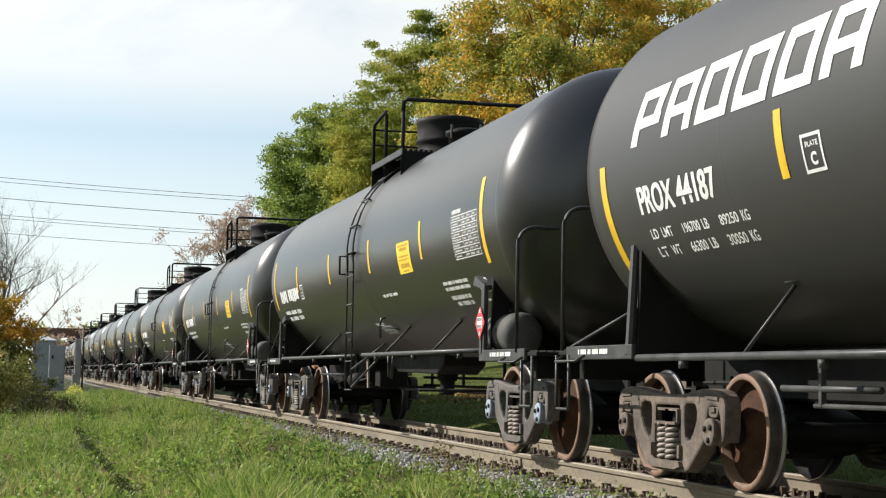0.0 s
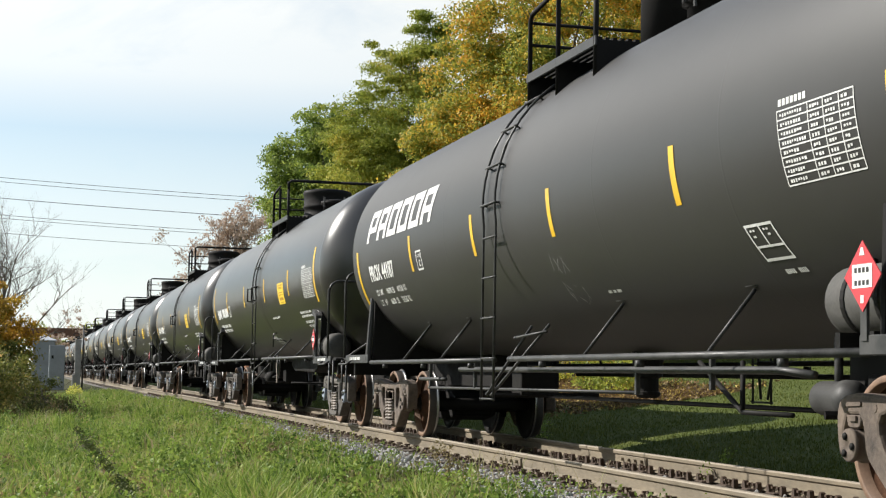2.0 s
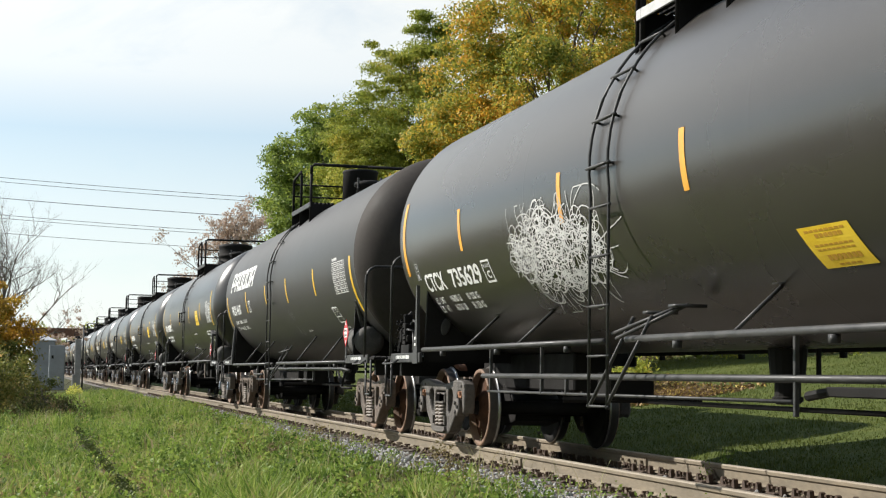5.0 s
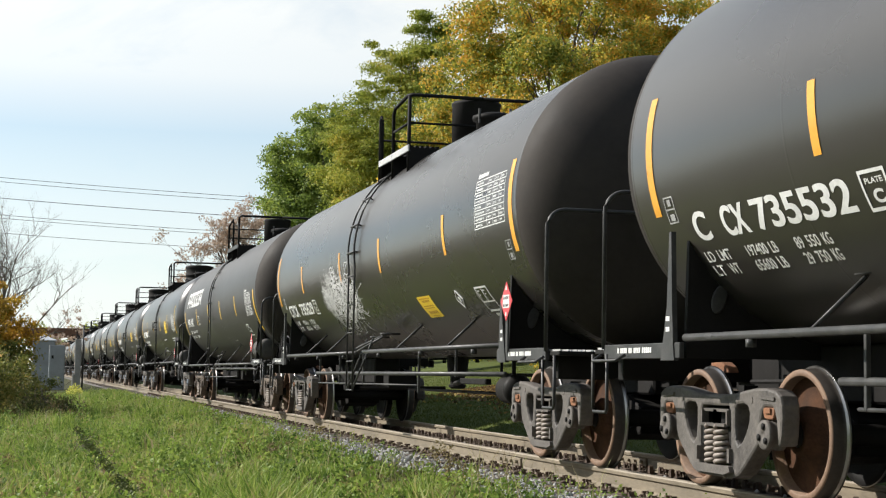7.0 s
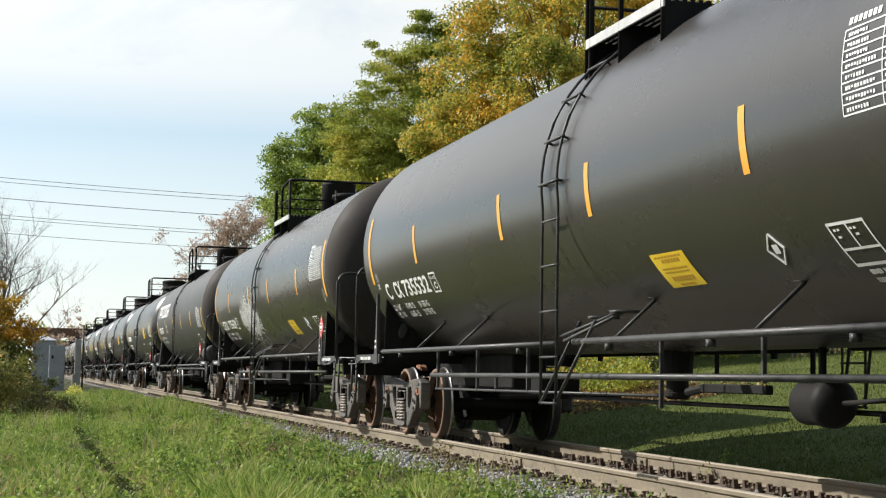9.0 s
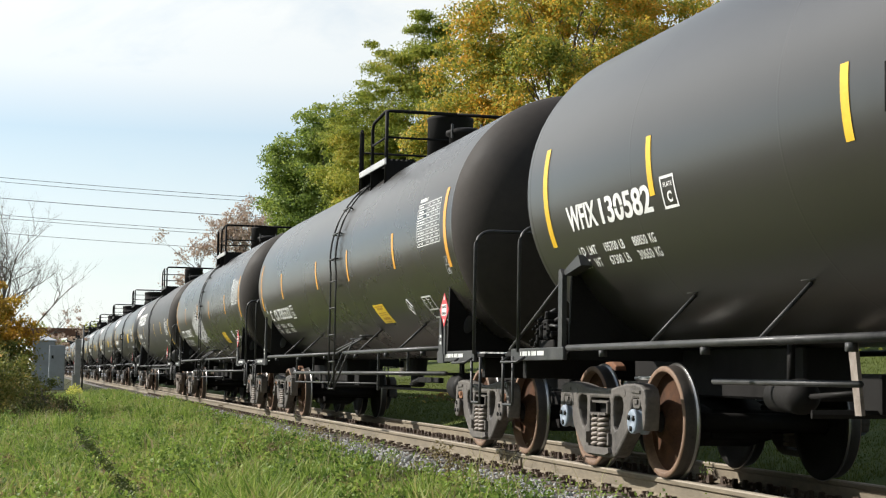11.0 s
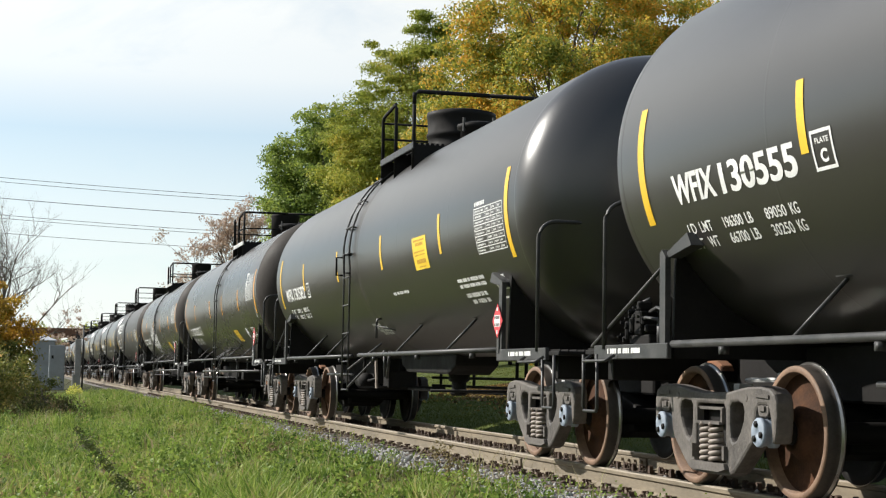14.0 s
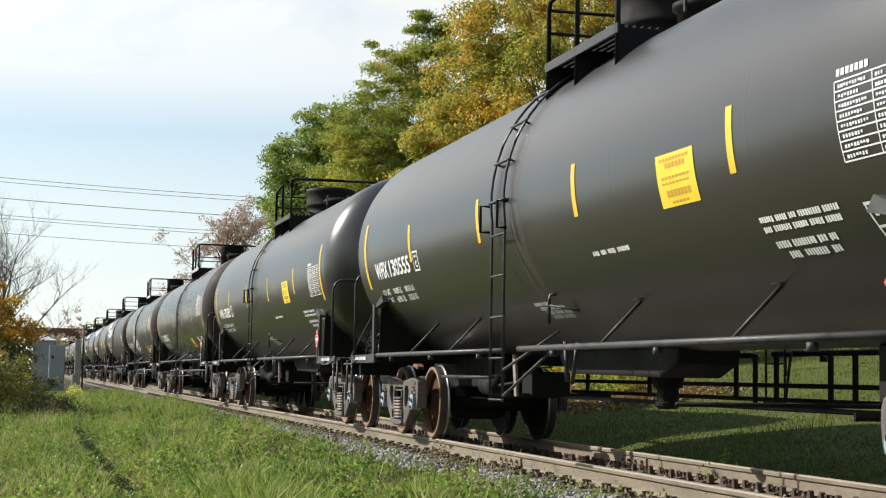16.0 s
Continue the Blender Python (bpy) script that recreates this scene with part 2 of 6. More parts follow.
def ground_z(x, y):
    """Height of the ground beside the line."""
    prof = ((-3000, -1.2), (-60, -0.7), (-6, -0.55), (0, -0.52), (2.6, -0.44), (3.7, -0.31), (4.4, -0.235), (4.9, -0.235), (7.5, -0.235), (8.2, -0.28), (9.0, -0.08), (10, 0.07), (11, 0.21), (12, 0.36), (14, 0.66), (17, 1.06), (20, 1.5), (26, 2.1), (34, 2.7), (60, 3.0), (3000, 3.0))
    z = prof[-1][1]
    for (xa, za), (xb, zb) in zip(prof, prof[1:]):
        if x <= xb:
            z = za + (zb - za) * max(0.0, (x - xa)) / (xb - xa)
            break
    w = min(1.0, max(0.0, (abs(x - TRACK_X) - 1.6) / 2.0))
    return z + w * 0.05 * noise.noise(Vector((x * 0.55, y * 0.4, 0.0))) * (1 if abs(x) < 80 else 0)


def grass_material(name, a, b, c, scale, straw=0.5):
    m = bpy.data.materials.new(name)
    m.use_nodes = True
    nt = m.node_tree
    p = nt.nodes["Principled BSDF"]
    co = nt.nodes.new("ShaderNodeTexCoord")
    fac = []
    for s, d in ((scale, 5.0), (scale * 14, 6.0), (scale * 0.22, 3.0)):
        n = nt.nodes.new("ShaderNodeTexNoise")
        n.inputs["Scale"].default_value, n.inputs["Detail"].default_value, n.inputs["Roughness"].default_value = s, d, 0.65
        nt.links.new(co.outputs["Object"], n.inputs["Vector"])
        fac.append(n)
    r1 = nt.nodes.new("ShaderNodeMapRange")
    r1.inputs["From Min"].default_value, r1.inputs["From Max"].default_value = 0.35, 0.65
    nt.links.new(fac[1].outputs["Fac"], r1.inputs["Value"])
    m1 = nt.nodes.new("ShaderNodeMix")
    m1.data_type = "RGBA"
    m1.inputs["A"].default_value, m1.inputs["B"].default_value = (*a, 1), (*b, 1)
    nt.links.new(r1.outputs["Result"], m1.inputs["Factor"])
    r2 = nt.nodes.new("ShaderNodeMapRange")
    r2.inputs["From Min"].default_value, r2.inputs["From Max"].default_value, r2.inputs["To Max"].default_value = 0.48, 0.7, straw
    nt.links.new(fac[0].outputs["Fac"], r2.inputs["Value"])
    m2 = nt.nodes.new("ShaderNodeMix")
    m2.data_type = "RGBA"
    m2.inputs["B"].default_value = (*c, 1)
    nt.links.new(m1.outputs["Result"], m2.inputs["A"])
    nt.links.new(r2.outputs["Result"], m2.inputs["Factor"])
    nt.links.new(m2.outputs["Result"], p.inputs["Base Color"])
    p.inputs["Roughness"].default_value, p.inputs["Specular IOR Level"].default_value = 0.95, 0.15
    bp = nt.nodes.new("ShaderNodeBump")
    bp.inputs["Strength"].default_value, bp.inputs["Distance"].default_value = 0.6, 0.05
    nt.links.new(fac[1].outputs["Fac"], bp.inputs["Height"])
    nt.links.new(bp.outputs["Normal"], p.inputs["Normal"])
    return m


M_GRASS = grass_material("rough_grass", (0.026, 0.03, 0.013), (0.06, 0.068, 0.024), (0.12, 0.092, 0.05), 0.9)
M_LAWN = grass_material("mown_lawn", (0.046, 0.064, 0.013), (0.096, 0.118, 0.025), (0.145, 0.14, 0.036), 1.4, straw=0.35)


def build_ground():
    xs = [-3000, -900, -300, -100, -60, -40, -25, -15, -10] + [-8 + 0.4 * i for i in range(0, 85)] + [28, 34, 42, 60, 100, 300, 900, 3000]
    ys = [-3000, -900, -300, -100, -50, -25, -12, -5] + [0.8 * i for i in range(0, 90)] + [75, 80, 86, 93, 101, 110, 122, 136, 155, 180, 220, 280, 380, 600, 1100, 3000]
    bm = bmesh.new()
    grid = [[bm.verts.new((x, y, ground_z(x, y))) for y in ys] for x in xs]
    for i in range(len(xs) - 1):
        for j in range(len(ys) - 1):
            f = bm.faces.new((grid[i][j], grid[i + 1][j], grid[i + 1][j + 1], grid[i][j + 1]))
            xm = (xs[i] + xs[i + 1]) / 2
            f.material_index = 1 if 4.3 < xm < 8.0 else (2 if xm >= 8.1 else 0)
    ob = part("ground", bm, [M_GRASS, M_DIRT, M_LAWN], smooth=True)
    tagged(ob, "grassy ground with a dirt track bed and mown lawn bank", "ground", kind="structure")


build_ground()


# ---------- the track: rails, ties, fasteners ----------
def build_track():
    track = tagged(new("railway_track"), "single railway track with rust-filmed rails on timber ties", "railway track", kind="structure")
    prof = [(-0.07, -0.192), (0.07, -0.192), (0.07, -0.18), (0.03, -0.162), (0.012, -0.145), (0.012, -0.055), (0.034, -0.042), (0.0365, -0.012), (0.030, 0.0), (-0.030, 0.0), (-0.0365, -0.012), (-0.034, -0.042), (-0.012, -0.055), (-0.012, -0.145), (-0.03, -0.162), (-0.07, -0.18)]
    for side in (-1, 1):
        for a, b in ((-60, 17.36), (17.366, 45.0), (45.006, 700)):
            bm = bmesh.new()
            cx = TRACK_X + side * 0.754
            A = [bm.verts.new((cx + x, a, z)) for x, z in prof]
            B = [bm.verts.new((cx + x, b, z)) for x, z in prof]
            n = len(prof)
            for i in range(n):
                f = bm.faces.new((A[i], A[(i + 1) % n], B[(i + 1) % n], B[i]))
                f.material_index = 1 if prof[i][1] > -0.013 and prof[(i + 1) % n][1] > -0.013 else 0
            bm.faces.new(A), bm.faces.new(B)
            part("rail", bm, [M_RAIL, M_RAILTOP], track, "steel rail with brown rust film and worn head")
    # splice bars where two lengths of rail meet
    for side in (-1, 1):
        for yj in (17.36, 45.0):
            for d in (-1, 1):
                bm = bmesh.new()
                cx = TRACK_X + side * 0.754 + d * 0.022
                box(bm, (cx - 0.012, yj - 0.4, -0.15), (cx + 0.012, yj + 0.4, -0.055))
                bevel(bm, 0.006)
                for k in range(4):
                    tube(bm, [(cx, yj - 0.3 + 0.2 * k, -0.1), (cx + d * 0.045, yj - 0.3 + 0.2 * k, -0.1)], 0.02, 6)
                part("splice_bar", bm, M_RAIL, track)
    # ties, each with plates and spikes
    rnd = random.Random(5)
    tie_meshes = []
    for k in range(4):
        bm = bmesh.new()
        box(bm, (-1.29, -0.115, -0.33), (1.29, 0.115, -0.172))
        bmesh.ops.subdivide_edges(bm, edges=[e for e in bm.edges if abs((e.verts[0].co - e.verts[1].co).x) > 1], cuts=6)
        for v in bm.verts:
            v.co += Vector((rnd.uniform(-0.02, 0.02), rnd.uniform(-0.008, 0.008), rnd.uniform(-0.006, 0.004)))
        bevel(bm, 0.008)
        me = bpy.data.meshes.new("tie")
        bm.to_mesh(me)
        bm.free()
        me.materials.append(M_TIE)
        tie_meshes.append(me)
    bm = bmesh.new()
    box(bm, (-0.17, -0.09, -0.176), (0.17, 0.09, -0.163))
    bevel(bm, 0.004)
    for dx in (-0.1, 0.1):
        for dy in (-0.05, 0.05):
            tube(bm, [(dx, dy, -0.166), (dx, dy, -0.118)], 0.011, 6)
            box(bm, (dx - 0.022 - (0.012 if dx > 0 else 0), dy - 0.016, -0.13), (dx + 0.022 + (0.012 if dx < 0 else 0), dy + 0.016, -0.108))
    plate = bpy.data.meshes.new("tie_plate")
    bmesh.ops.recalc_face_normals(bm, faces=bm.faces)
    bm.to_mesh(plate)
    bm.free()
    plate.materials.append(M_CLIP)
    bm = bmesh.new()
    box(bm, (-0.105, -0.022, -0.2), (0.105, 0.022, -0.172))
    for d, top in ((-1, -0.17), (1, -0.13)):
        slab(bm, [(-0.035, -0.21), (0.035, -0.21), (0.022, top), (-0.006, top + 0.01), (-0.024, top - 0.01)], d * 0.075, d * 0.12)
    anchor = bpy.data.meshes.new("rail_anchor")
    bm.to_mesh(anchor)
    bm.free()
    anchor.materials.append(M_CLIP)
    for i in range(-26, 250):
        y = 3.0 + 0.53 * i + rnd.uniform(-0.04, 0.04)
        ob = new("tie", tie_meshes[i % 4])
        ob.parent = track
        ob.matrix_basis = pose(TRACK_X + rnd.uniform(-0.04, 0.04), y, -0.027 + rnd.uniform(-0.006, 0.004), 0, 0, rnd.uniform(-1.2, 1.2))
        if i < 130:
            for s in (-1, 1):
                p = new("tie_plate", plate)
                p.parent = track
                p.matrix_basis = pose(TRACK_X + s * 0.754, y, -0.024, 0, 0, rnd.uniform(-3, 3))
                for d in (-1, 1):
                    a = new("rail_anchor", anchor)
                    a.parent = track
                    a.matrix_basis = pose(TRACK_X + s * 0.754, y + 0.14 * d + rnd.uniform(-0.02, 0.02), rnd.uniform(-0.01, 0.01), 0, 0, rnd.uniform(-6, 6) + (0 if s < 0 else 180))


def stuff_mesh(name, verts, faces, material, label, category, smooth=False):
    me = bpy.data.meshes.new(name)
    me.from_pydata(verts, [], faces)
    me.materials.append(material)
    if smooth:
        me.polygons.foreach_set("use_smooth", [True] * len(me.polygons))
    return tagged(new(name, me), label, category, kind="stuff")


def build_ballast():
    rng = np.random.default_rng(11)
    ico = bmesh.new()
    bmesh.ops.create_icosphere(ico, subdivisions=1, radius=1.0)
    base = np.array([v.co[:] for v in ico.verts])
    tri = np.array([[v.index for v in f.verts] for f in ico.faces])
    ico.free()
    n = 19000
    y = 9 + 60 * rng.random(n) ** 1.7
    y[:2500] = rng.uniform(-8, 9, 2500)
    x = np.where(rng.random(n) < 0.66, 4.12 + 1.08 * rng.random(n) ** 0.85, 5.2 + 3.0 * rng.random(n))
    fade = rng.random(n) < np.clip((x - 4.12 + 0.12 * np.sin(y * 0.9) + 0.1 * np.sin(y * 2.3)) / 0.35, 0, 1)
    x, y = x[fade], y[fade]
    n = len(x)
    size = rng.uniform(0.015, 0.036, n) * np.where(x > 5.1, 0.8, 1.0)
    on_tie = np.abs(((y - 3.0) / 0.53 + 0.5) % 1.0 - 0.5) * 0.53 < 0.13
    sunk = on_tie & (x > 4.93) & (x < 7.45) & (rng.random(n) < 0.85)
    jig = base[None] * (1 + rng.uniform(-0.32, 0.32, (n, len(base), 1)))
    sc = size[:, None, None] * rng.uniform(0.65, 1.25, (n, 1, 3))
    ang = rng.uniform(0, math.tau, n)
    c, s = np.cos(ang)[:, None], np.sin(ang)[:, None]
    v = jig * sc
    vx, vy = v[..., 0] * c - v[..., 1] * s, v[..., 0] * s + v[..., 1] * c
    z = np.array([ground_z(a, b) for a, b in zip(x, y)])
    z += np.where(sunk, -0.12, rng.uniform(-0.02, 0.02, n))
    V = np.stack([vx + x[:, None], vy + y[:, None], v[..., 2] + z[:, None] + size[:, None] * 0.35], -1).reshape(-1, 3)
    F = (tri[None] + (np.arange(n) * len(base))[:, None, None]).reshape(-1, 3)
    stuff_mesh("ballast_stones", V.tolist(), F.tolist(), M_STONE, "loose grey crushed stone ballast beside the rails", "ballast")


def leaf_material(name, stops, rough=0.6, trans=0.35, clump=0.0, clump_scale=0.35):
    """Leaves whose colour runs along the stops from leaf to leaf and, by clump, from bough to bough."""
    m = bpy.data.materials.new(name)
    m.use_nodes = True
    nt = m.node_tree
    b = nt.nodes["Principled BSDF"]
    g = nt.nodes.new("ShaderNodeNewGeometry")
    fac = g.outputs["Random Per Island"]
    if clump:
        co = nt.nodes.new("ShaderNodeTexCoord")
        n = nt.nodes.new("ShaderNodeTexNoise")
        n.inputs["Scale"].default_value, n.inputs["Detail"].default_value = clump_scale, 2.0
        nt.links.new(co.outputs["Object"], n.inputs["Vector"])
        r = nt.nodes.new("ShaderNodeMapRange")
        r.inputs["From Min"].default_value, r.inputs["From Max"].default_value = 0.33, 0.67
        nt.links.new(n.outputs["Fac"], r.inputs["Value"])
        mm = nt.nodes.new("ShaderNodeMix")
        mm.inputs["Factor"].default_value = clump
        nt.links.new(fac, mm.inputs["A"])
        nt.links.new(r.outputs["Result"], mm.inputs["B"])
        fac = mm.outputs["Result"]
    ramp = nt.nodes.new("ShaderNodeValToRGB")
    els = ramp.color_ramp.elements
    while len(els) < len(stops):
        els.new(0.5)
    for e, (pos, col) in zip(els, stops):
        e.position, e.color = pos, (*col, 1)
    nt.links.new(fac, ramp.inputs["Fac"])
    nt.links.new(ramp.outputs["Color"], b.inputs["Base Color"])
    b.inputs["Roughness"].default_value, b.inputs["Specular IOR Level"].default_value = rough, 0.25
    tr = nt.nodes.new("ShaderNodeBsdfTranslucent")
    nt.links.new(ramp.outputs["Color"], tr.inputs["Color"])
    ms = nt.nodes.new("ShaderNodeMixShader")
    ms.inputs["Fac"].default_value = trans
    nt.links.new(b.outputs["BSDF"], ms.inputs[1])
    nt.links.new(tr.outputs["BSDF"], ms.inputs[2])
    nt.links.new(ms.outputs["Shader"], nt.nodes["Material Output"].inputs["Surface"])
    return m


M_BLADE = leaf_material("grass_blades", ((0.0, (0.04, 0.072, 0.015)), (0.28, (0.13, 0.208, 0.037)), (0.58, (0.265, 0.36, 0.066)), (0.78, (0.4, 0.385, 0.14)), (0.9, (0.33, 0.25, 0.12)), (1.0, (0.42, 0.34, 0.22))), trans=0.4, clump=0.55, clump_scale=1.3)


def blades(n, place, h_lo, h_hi, w, rng, low=1.0):
    x, y = place
    z = np.array([ground_z(a, b) for a, b in zip(x, y)])
    h = low * rng.uniform(h_lo, h_hi, n) * np.clip(np.array([0.95 + 0.75 * noise.noise(Vector((a * 0.8, b * 0.5, 7.0))) + 0.5 * noise.noise(Vector((a * 2.7, b * 1.6, 2.0))) for a, b in zip(x, y)]), 0.3, 1.8)
    a = rng.uniform(0, math.tau, n)
    lean = rng.uniform(0.1, 0.75, n) * h
    b = rng.uniform(0, math.tau, n)
    dx, dy = np.cos(a) * w * rng.uniform(0.6, 1.4, n), np.sin(a) * w * rng.uniform(0.6, 1.4, n)
    lx, ly = np.cos(b) * lean, np.sin(b) * lean
    V = np.empty((n, 5, 3))
    V[:, 0] = np.stack([x - dx, y - dy, z - 0.02], -1)
    V[:, 1] = np.stack([x + dx, y + dy, z - 0.02], -1)
    V[:, 2] = np.stack([x + dx * 0.8 + lx * 0.3, y + dy * 0.8 + ly * 0.3, z + h * 0.6], -1)
    V[:, 3] = np.stack([x - dx * 0.8 + lx * 0.3, y - dy * 0.8 + ly * 0.3, z + h * 0.6], -1)
    V[:, 4] = np.stack([x + lx, y + ly, z + h], -1)
    o = (np.arange(n) * 5)[:, None]
    quads = (o + np.array([[0, 1, 2, 3]])).tolist()
    tris = (o + np.array([[3, 2, 4]])).tolist()
    return V.reshape(-1, 3), quads + tris


M_WEED = leaf_material("weed_leaves", ((0.0, (0.04, 0.075, 0.016)), (0.35, (0.14, 0.222, 0.042)), (0.68, (0.31, 0.4, 0.08)), (0.82, (0.36, 0.34, 0.12)), (0.92, (0.26, 0.18, 0.1)), (1.0, (0.22, 0.14, 0.08))), trans=0.4, clump=0.55, clump_scale=1.5)
# dark even weeds: a thin cast shadow put into their colour
M_SHADOWWEED = leaf_material("dark_shadow_weeds", ((0.0, (0.06, 0.085, 0.022)), (0.7, (0.11, 0.14, 0.036)), (1.0, (0.17, 0.16, 0.06))), trans=0.15)
L_BROWN = leaf_material("brown_green_weeds", ((0.0, (0.05, 0.06, 0.02)), (0.5, (0.13, 0.14, 0.045)), (0.8, (0.24, 0.17, 0.09)), (1.0, (0.33, 0.24, 0.14))), clump=0.4, clump_scale=1.2)
M_STRAW = leaf_material("dry_stems", ((0.0, (0.3, 0.24, 0.13)), (0.6, (0.42, 0.36, 0.2)), (1.0, (0.3, 0.33, 0.12))), trans=0.2)
M_LITTER = leaf_material("fallen_leaves", ((0.0, (0.1, 0.06, 0.03)), (0.6, (0.24, 0.15, 0.07)), (0.9, (0.4, 0.28, 0.08)), (1.0, (0.6, 0.45, 0.1))), trans=0.2)
M_FLOWER = leaf_material("yellow_flowers", ((0.0, (0.55, 0.55, 0.08)), (1.0, (0.85, 0.8, 0.25))), trans=0.3)


def verge_edge(y):
    return 4.2 + 0.14 * np.sin(y * 0.55 + 0.6) + 0.1 * np.sin(y * 1.7 + 1) + 0.034 * np.clip(y - 22, 0, 32)


def on_shadow_line(x, y):
    """A narrow line through the verge, thinned to draw a wire's shadow."""
    return (np.abs(x - 1.12 - 0.03 * np.sin(y * 0.6)) < 0.09) & (y < 34)


def leaf_tufts(rng, cx, cy, height, radius, per, size, lean=0.35):
    """Leafy clumps: leaves heaped in a low dome about each centre."""
    n = len(cx)
    idx = np.repeat(np.arange(n), per)
    m = len(idx)
    a = rng.uniform(0, math.tau, m)
    rr = np.sqrt(rng.random(m))
    x = cx[idx] + np.cos(a) * rr * radius[idx]
    y = cy[idx] + np.sin(a) * rr * radius[idx]
    z0 = np.array([ground_z(p, q) for p, q in zip(cx, cy)])[idx]
    z = z0 + 0.02 + height[idx] * (1 - 0.75 * rr ** 2) * rng.random(m) ** 0.55
    s = size * rng.uniform(0.55, 1.35, m)
    d = np.stack([np.cos(a) * (0.3 + rr), np.sin(a) * (0.3 + rr), rng.normal(0.5, 0.55, m)], -1) + rng.normal(0, lean, (m, 3))
    d /= np.linalg.norm(d, axis=1)[:, None]
    b = np.cross(d, rng.normal(0, 1, (m, 3)))
    b /= np.linalg.norm(b, axis=1)[:, None]
    P = np.stack([x, y, z], -1)
    V = np.stack([P - d * s[:, None], P + b * s[:, None] * 0.55, P + d * s[:, None], P - b * s[:, None] * 0.55], 1)
    F = (np.arange(m) * 4)[:, None] + np.arange(4)[None]
    return V.reshape(-1, 3), F


def build_grass():
    rng = np.random.default_rng(3)
    # rough verge between the camera and the ballast
    n = 120000
    y = 11.5 + 75 * rng.random(n) ** 2.1
    x = -0.12 * y - 0.6 + rng.random(n) * (5.3 + 0.12 * y)
    edge = verge_edge(y)
    keep = ((x < edge) | ((x < edge + 0.5) & (rng.random(n) < 0.1))) & ~(on_shadow_line(x, y) & (rng.random(n) < 0.93))
    x, y = x[keep], y[keep]
    V, F = blades(len(x), (x, y), 0.05, 0.21, 0.0075, rng, np.clip((verge_edge(y) - x) / 1.3, 0.25, 1) * np.where((x > 0.55) & (x < 1.3) & (y < 36), np.clip(np.abs(x - 1.15) / 0.4, 0.35, 1), 1))
    stuff_mesh("verge_grass", V.tolist(), F, M_BLADE, "rough unmown green and straw-coloured verge grass", "grass")
    # leafy weeds in clumps of uneven height
    n = 9500
    y = 11.5 + 70 * rng.random(n) ** 1.9
    x = -0.12 * y - 0.6 + rng.random(n) * (5.3 + 0.12 * y)
    lush = np.array([noise.noise(Vector((a * 0.9, b * 0.45, 3.0))) + 0.6 * noise.noise(Vector((a * 2.6, b * 1.3, 9.0))) for a, b in zip(x, y)])
    keep = (x < verge_edge(y) - 0.05) & (lush > -0.35 + 0.3 * rng.random(n)) & ~((x > 0.62) & (x < 1.27) & (y < 36) & (rng.random(n) < 0.9))
    x, y, lush = x[keep], y[keep], lush[keep]
    k = np.clip(lush + 0.45, 0.1, 1.2)
    V, F = leaf_tufts(rng, x, y, (0.05 + 0.24 * k ** 1.5) * rng.uniform(0.5, 1.4, len(x)) * np.clip((verge_edge(y) - x) / 1.3, 0.2, 1), rng.uniform(0.08, 0.24, len(x)), 44, 0.024)
    stuff_mesh("verge_weeds", V.tolist(), F.tolist(), M_WEED, "leafy green and yellowing weeds heaped in the verge", "weeds")
    # long blades standing in drifts
    n = 90000
    y = 11.5 + 60 * rng.random(n) ** 1.9
    x = -0.12 * y - 0.6 + rng.random(n) * (4.6 + 0.12 * y)
    drift = np.array([noise.noise(Vector((a * 0.8 + 5, b * 0.35, 1.0))) + 0.7 * noise.noise(Vector((a * 2.9, b * 1.2, 4.0))) for a, b in zip(x, y)])
    keep = (x < verge_edge(y) - 0.7) & (drift > 0.12 + 0.2 * rng.random(n)) & ~((x > 0.5) & (x < 1.3) & (y < 34))
    x, y = x[keep], y[keep]
    V, F = blades(len(x), (x, y), 0.2, 0.42, 0.0085, rng)
    stuff_mesh("long_grass", V.tolist(), F, M_BLADE, "drifts of long uncut grass blades", "grass")
    # thinner growth behind the camera and at its feet
    n = 40000
    x, y = rng.uniform(-9, 4.2, n), rng.uniform(-8, 11.5, n)
    V, F = blades(n, (x, y), 0.06, 0.2, 0.012, rng)
    stuff_mesh("near_grass", V.tolist(), F, M_BLADE, "rough grass round the viewpoint", "grass")
    # taller rank clumps
    n = 520
    y = 12.0 + 55 * rng.random(n) ** 1.6
    x = -0.12 * y - 0.3 + rng.random(n) * (4.2 + 0.12 * y)
    keep = (x < verge_edge(y) - 0.9) & ~((x > 0.4) & (x < 1.35) & (y < 34))
    x, y = x[keep], y[keep]
    V, F = leaf_tufts(rng, x, y, rng.uniform(0.18, 0.42, len(x)), rng.uniform(0.15, 0.4, len(x)), 130, 0.03, 0.5)
    stuff_mesh("tall_weeds", V.tolist(), F.tolist(), M_WEED, "taller rank clumps of leafy weeds", "weeds")
    # ragged tussocks along the ballast's edge
    n = 330
    y = 12.5 + 48 * rng.random(n) ** 1.3
    x = verge_edge(y) + rng.normal(-0.3, 0.2, n)
    V, F = leaf_tufts(rng, x, y, rng.uniform(0.05, 0.22, n), rng.uniform(0.07, 0.2, n), 55, 0.024, 0.5)
    stuff_mesh("edge_weeds", V.tolist(), F.tolist(), M_WEED, "ragged tussocks of weeds along the edge of the ballast", "weeds")
    # brown patches of withered low weeds
    n = 5200
    y = 12.0 + 50 * rng.random(n) ** 1.6
    x = -0.11 * y - 0.4 + rng.random(n) * (4.8 + 0.11 * y)
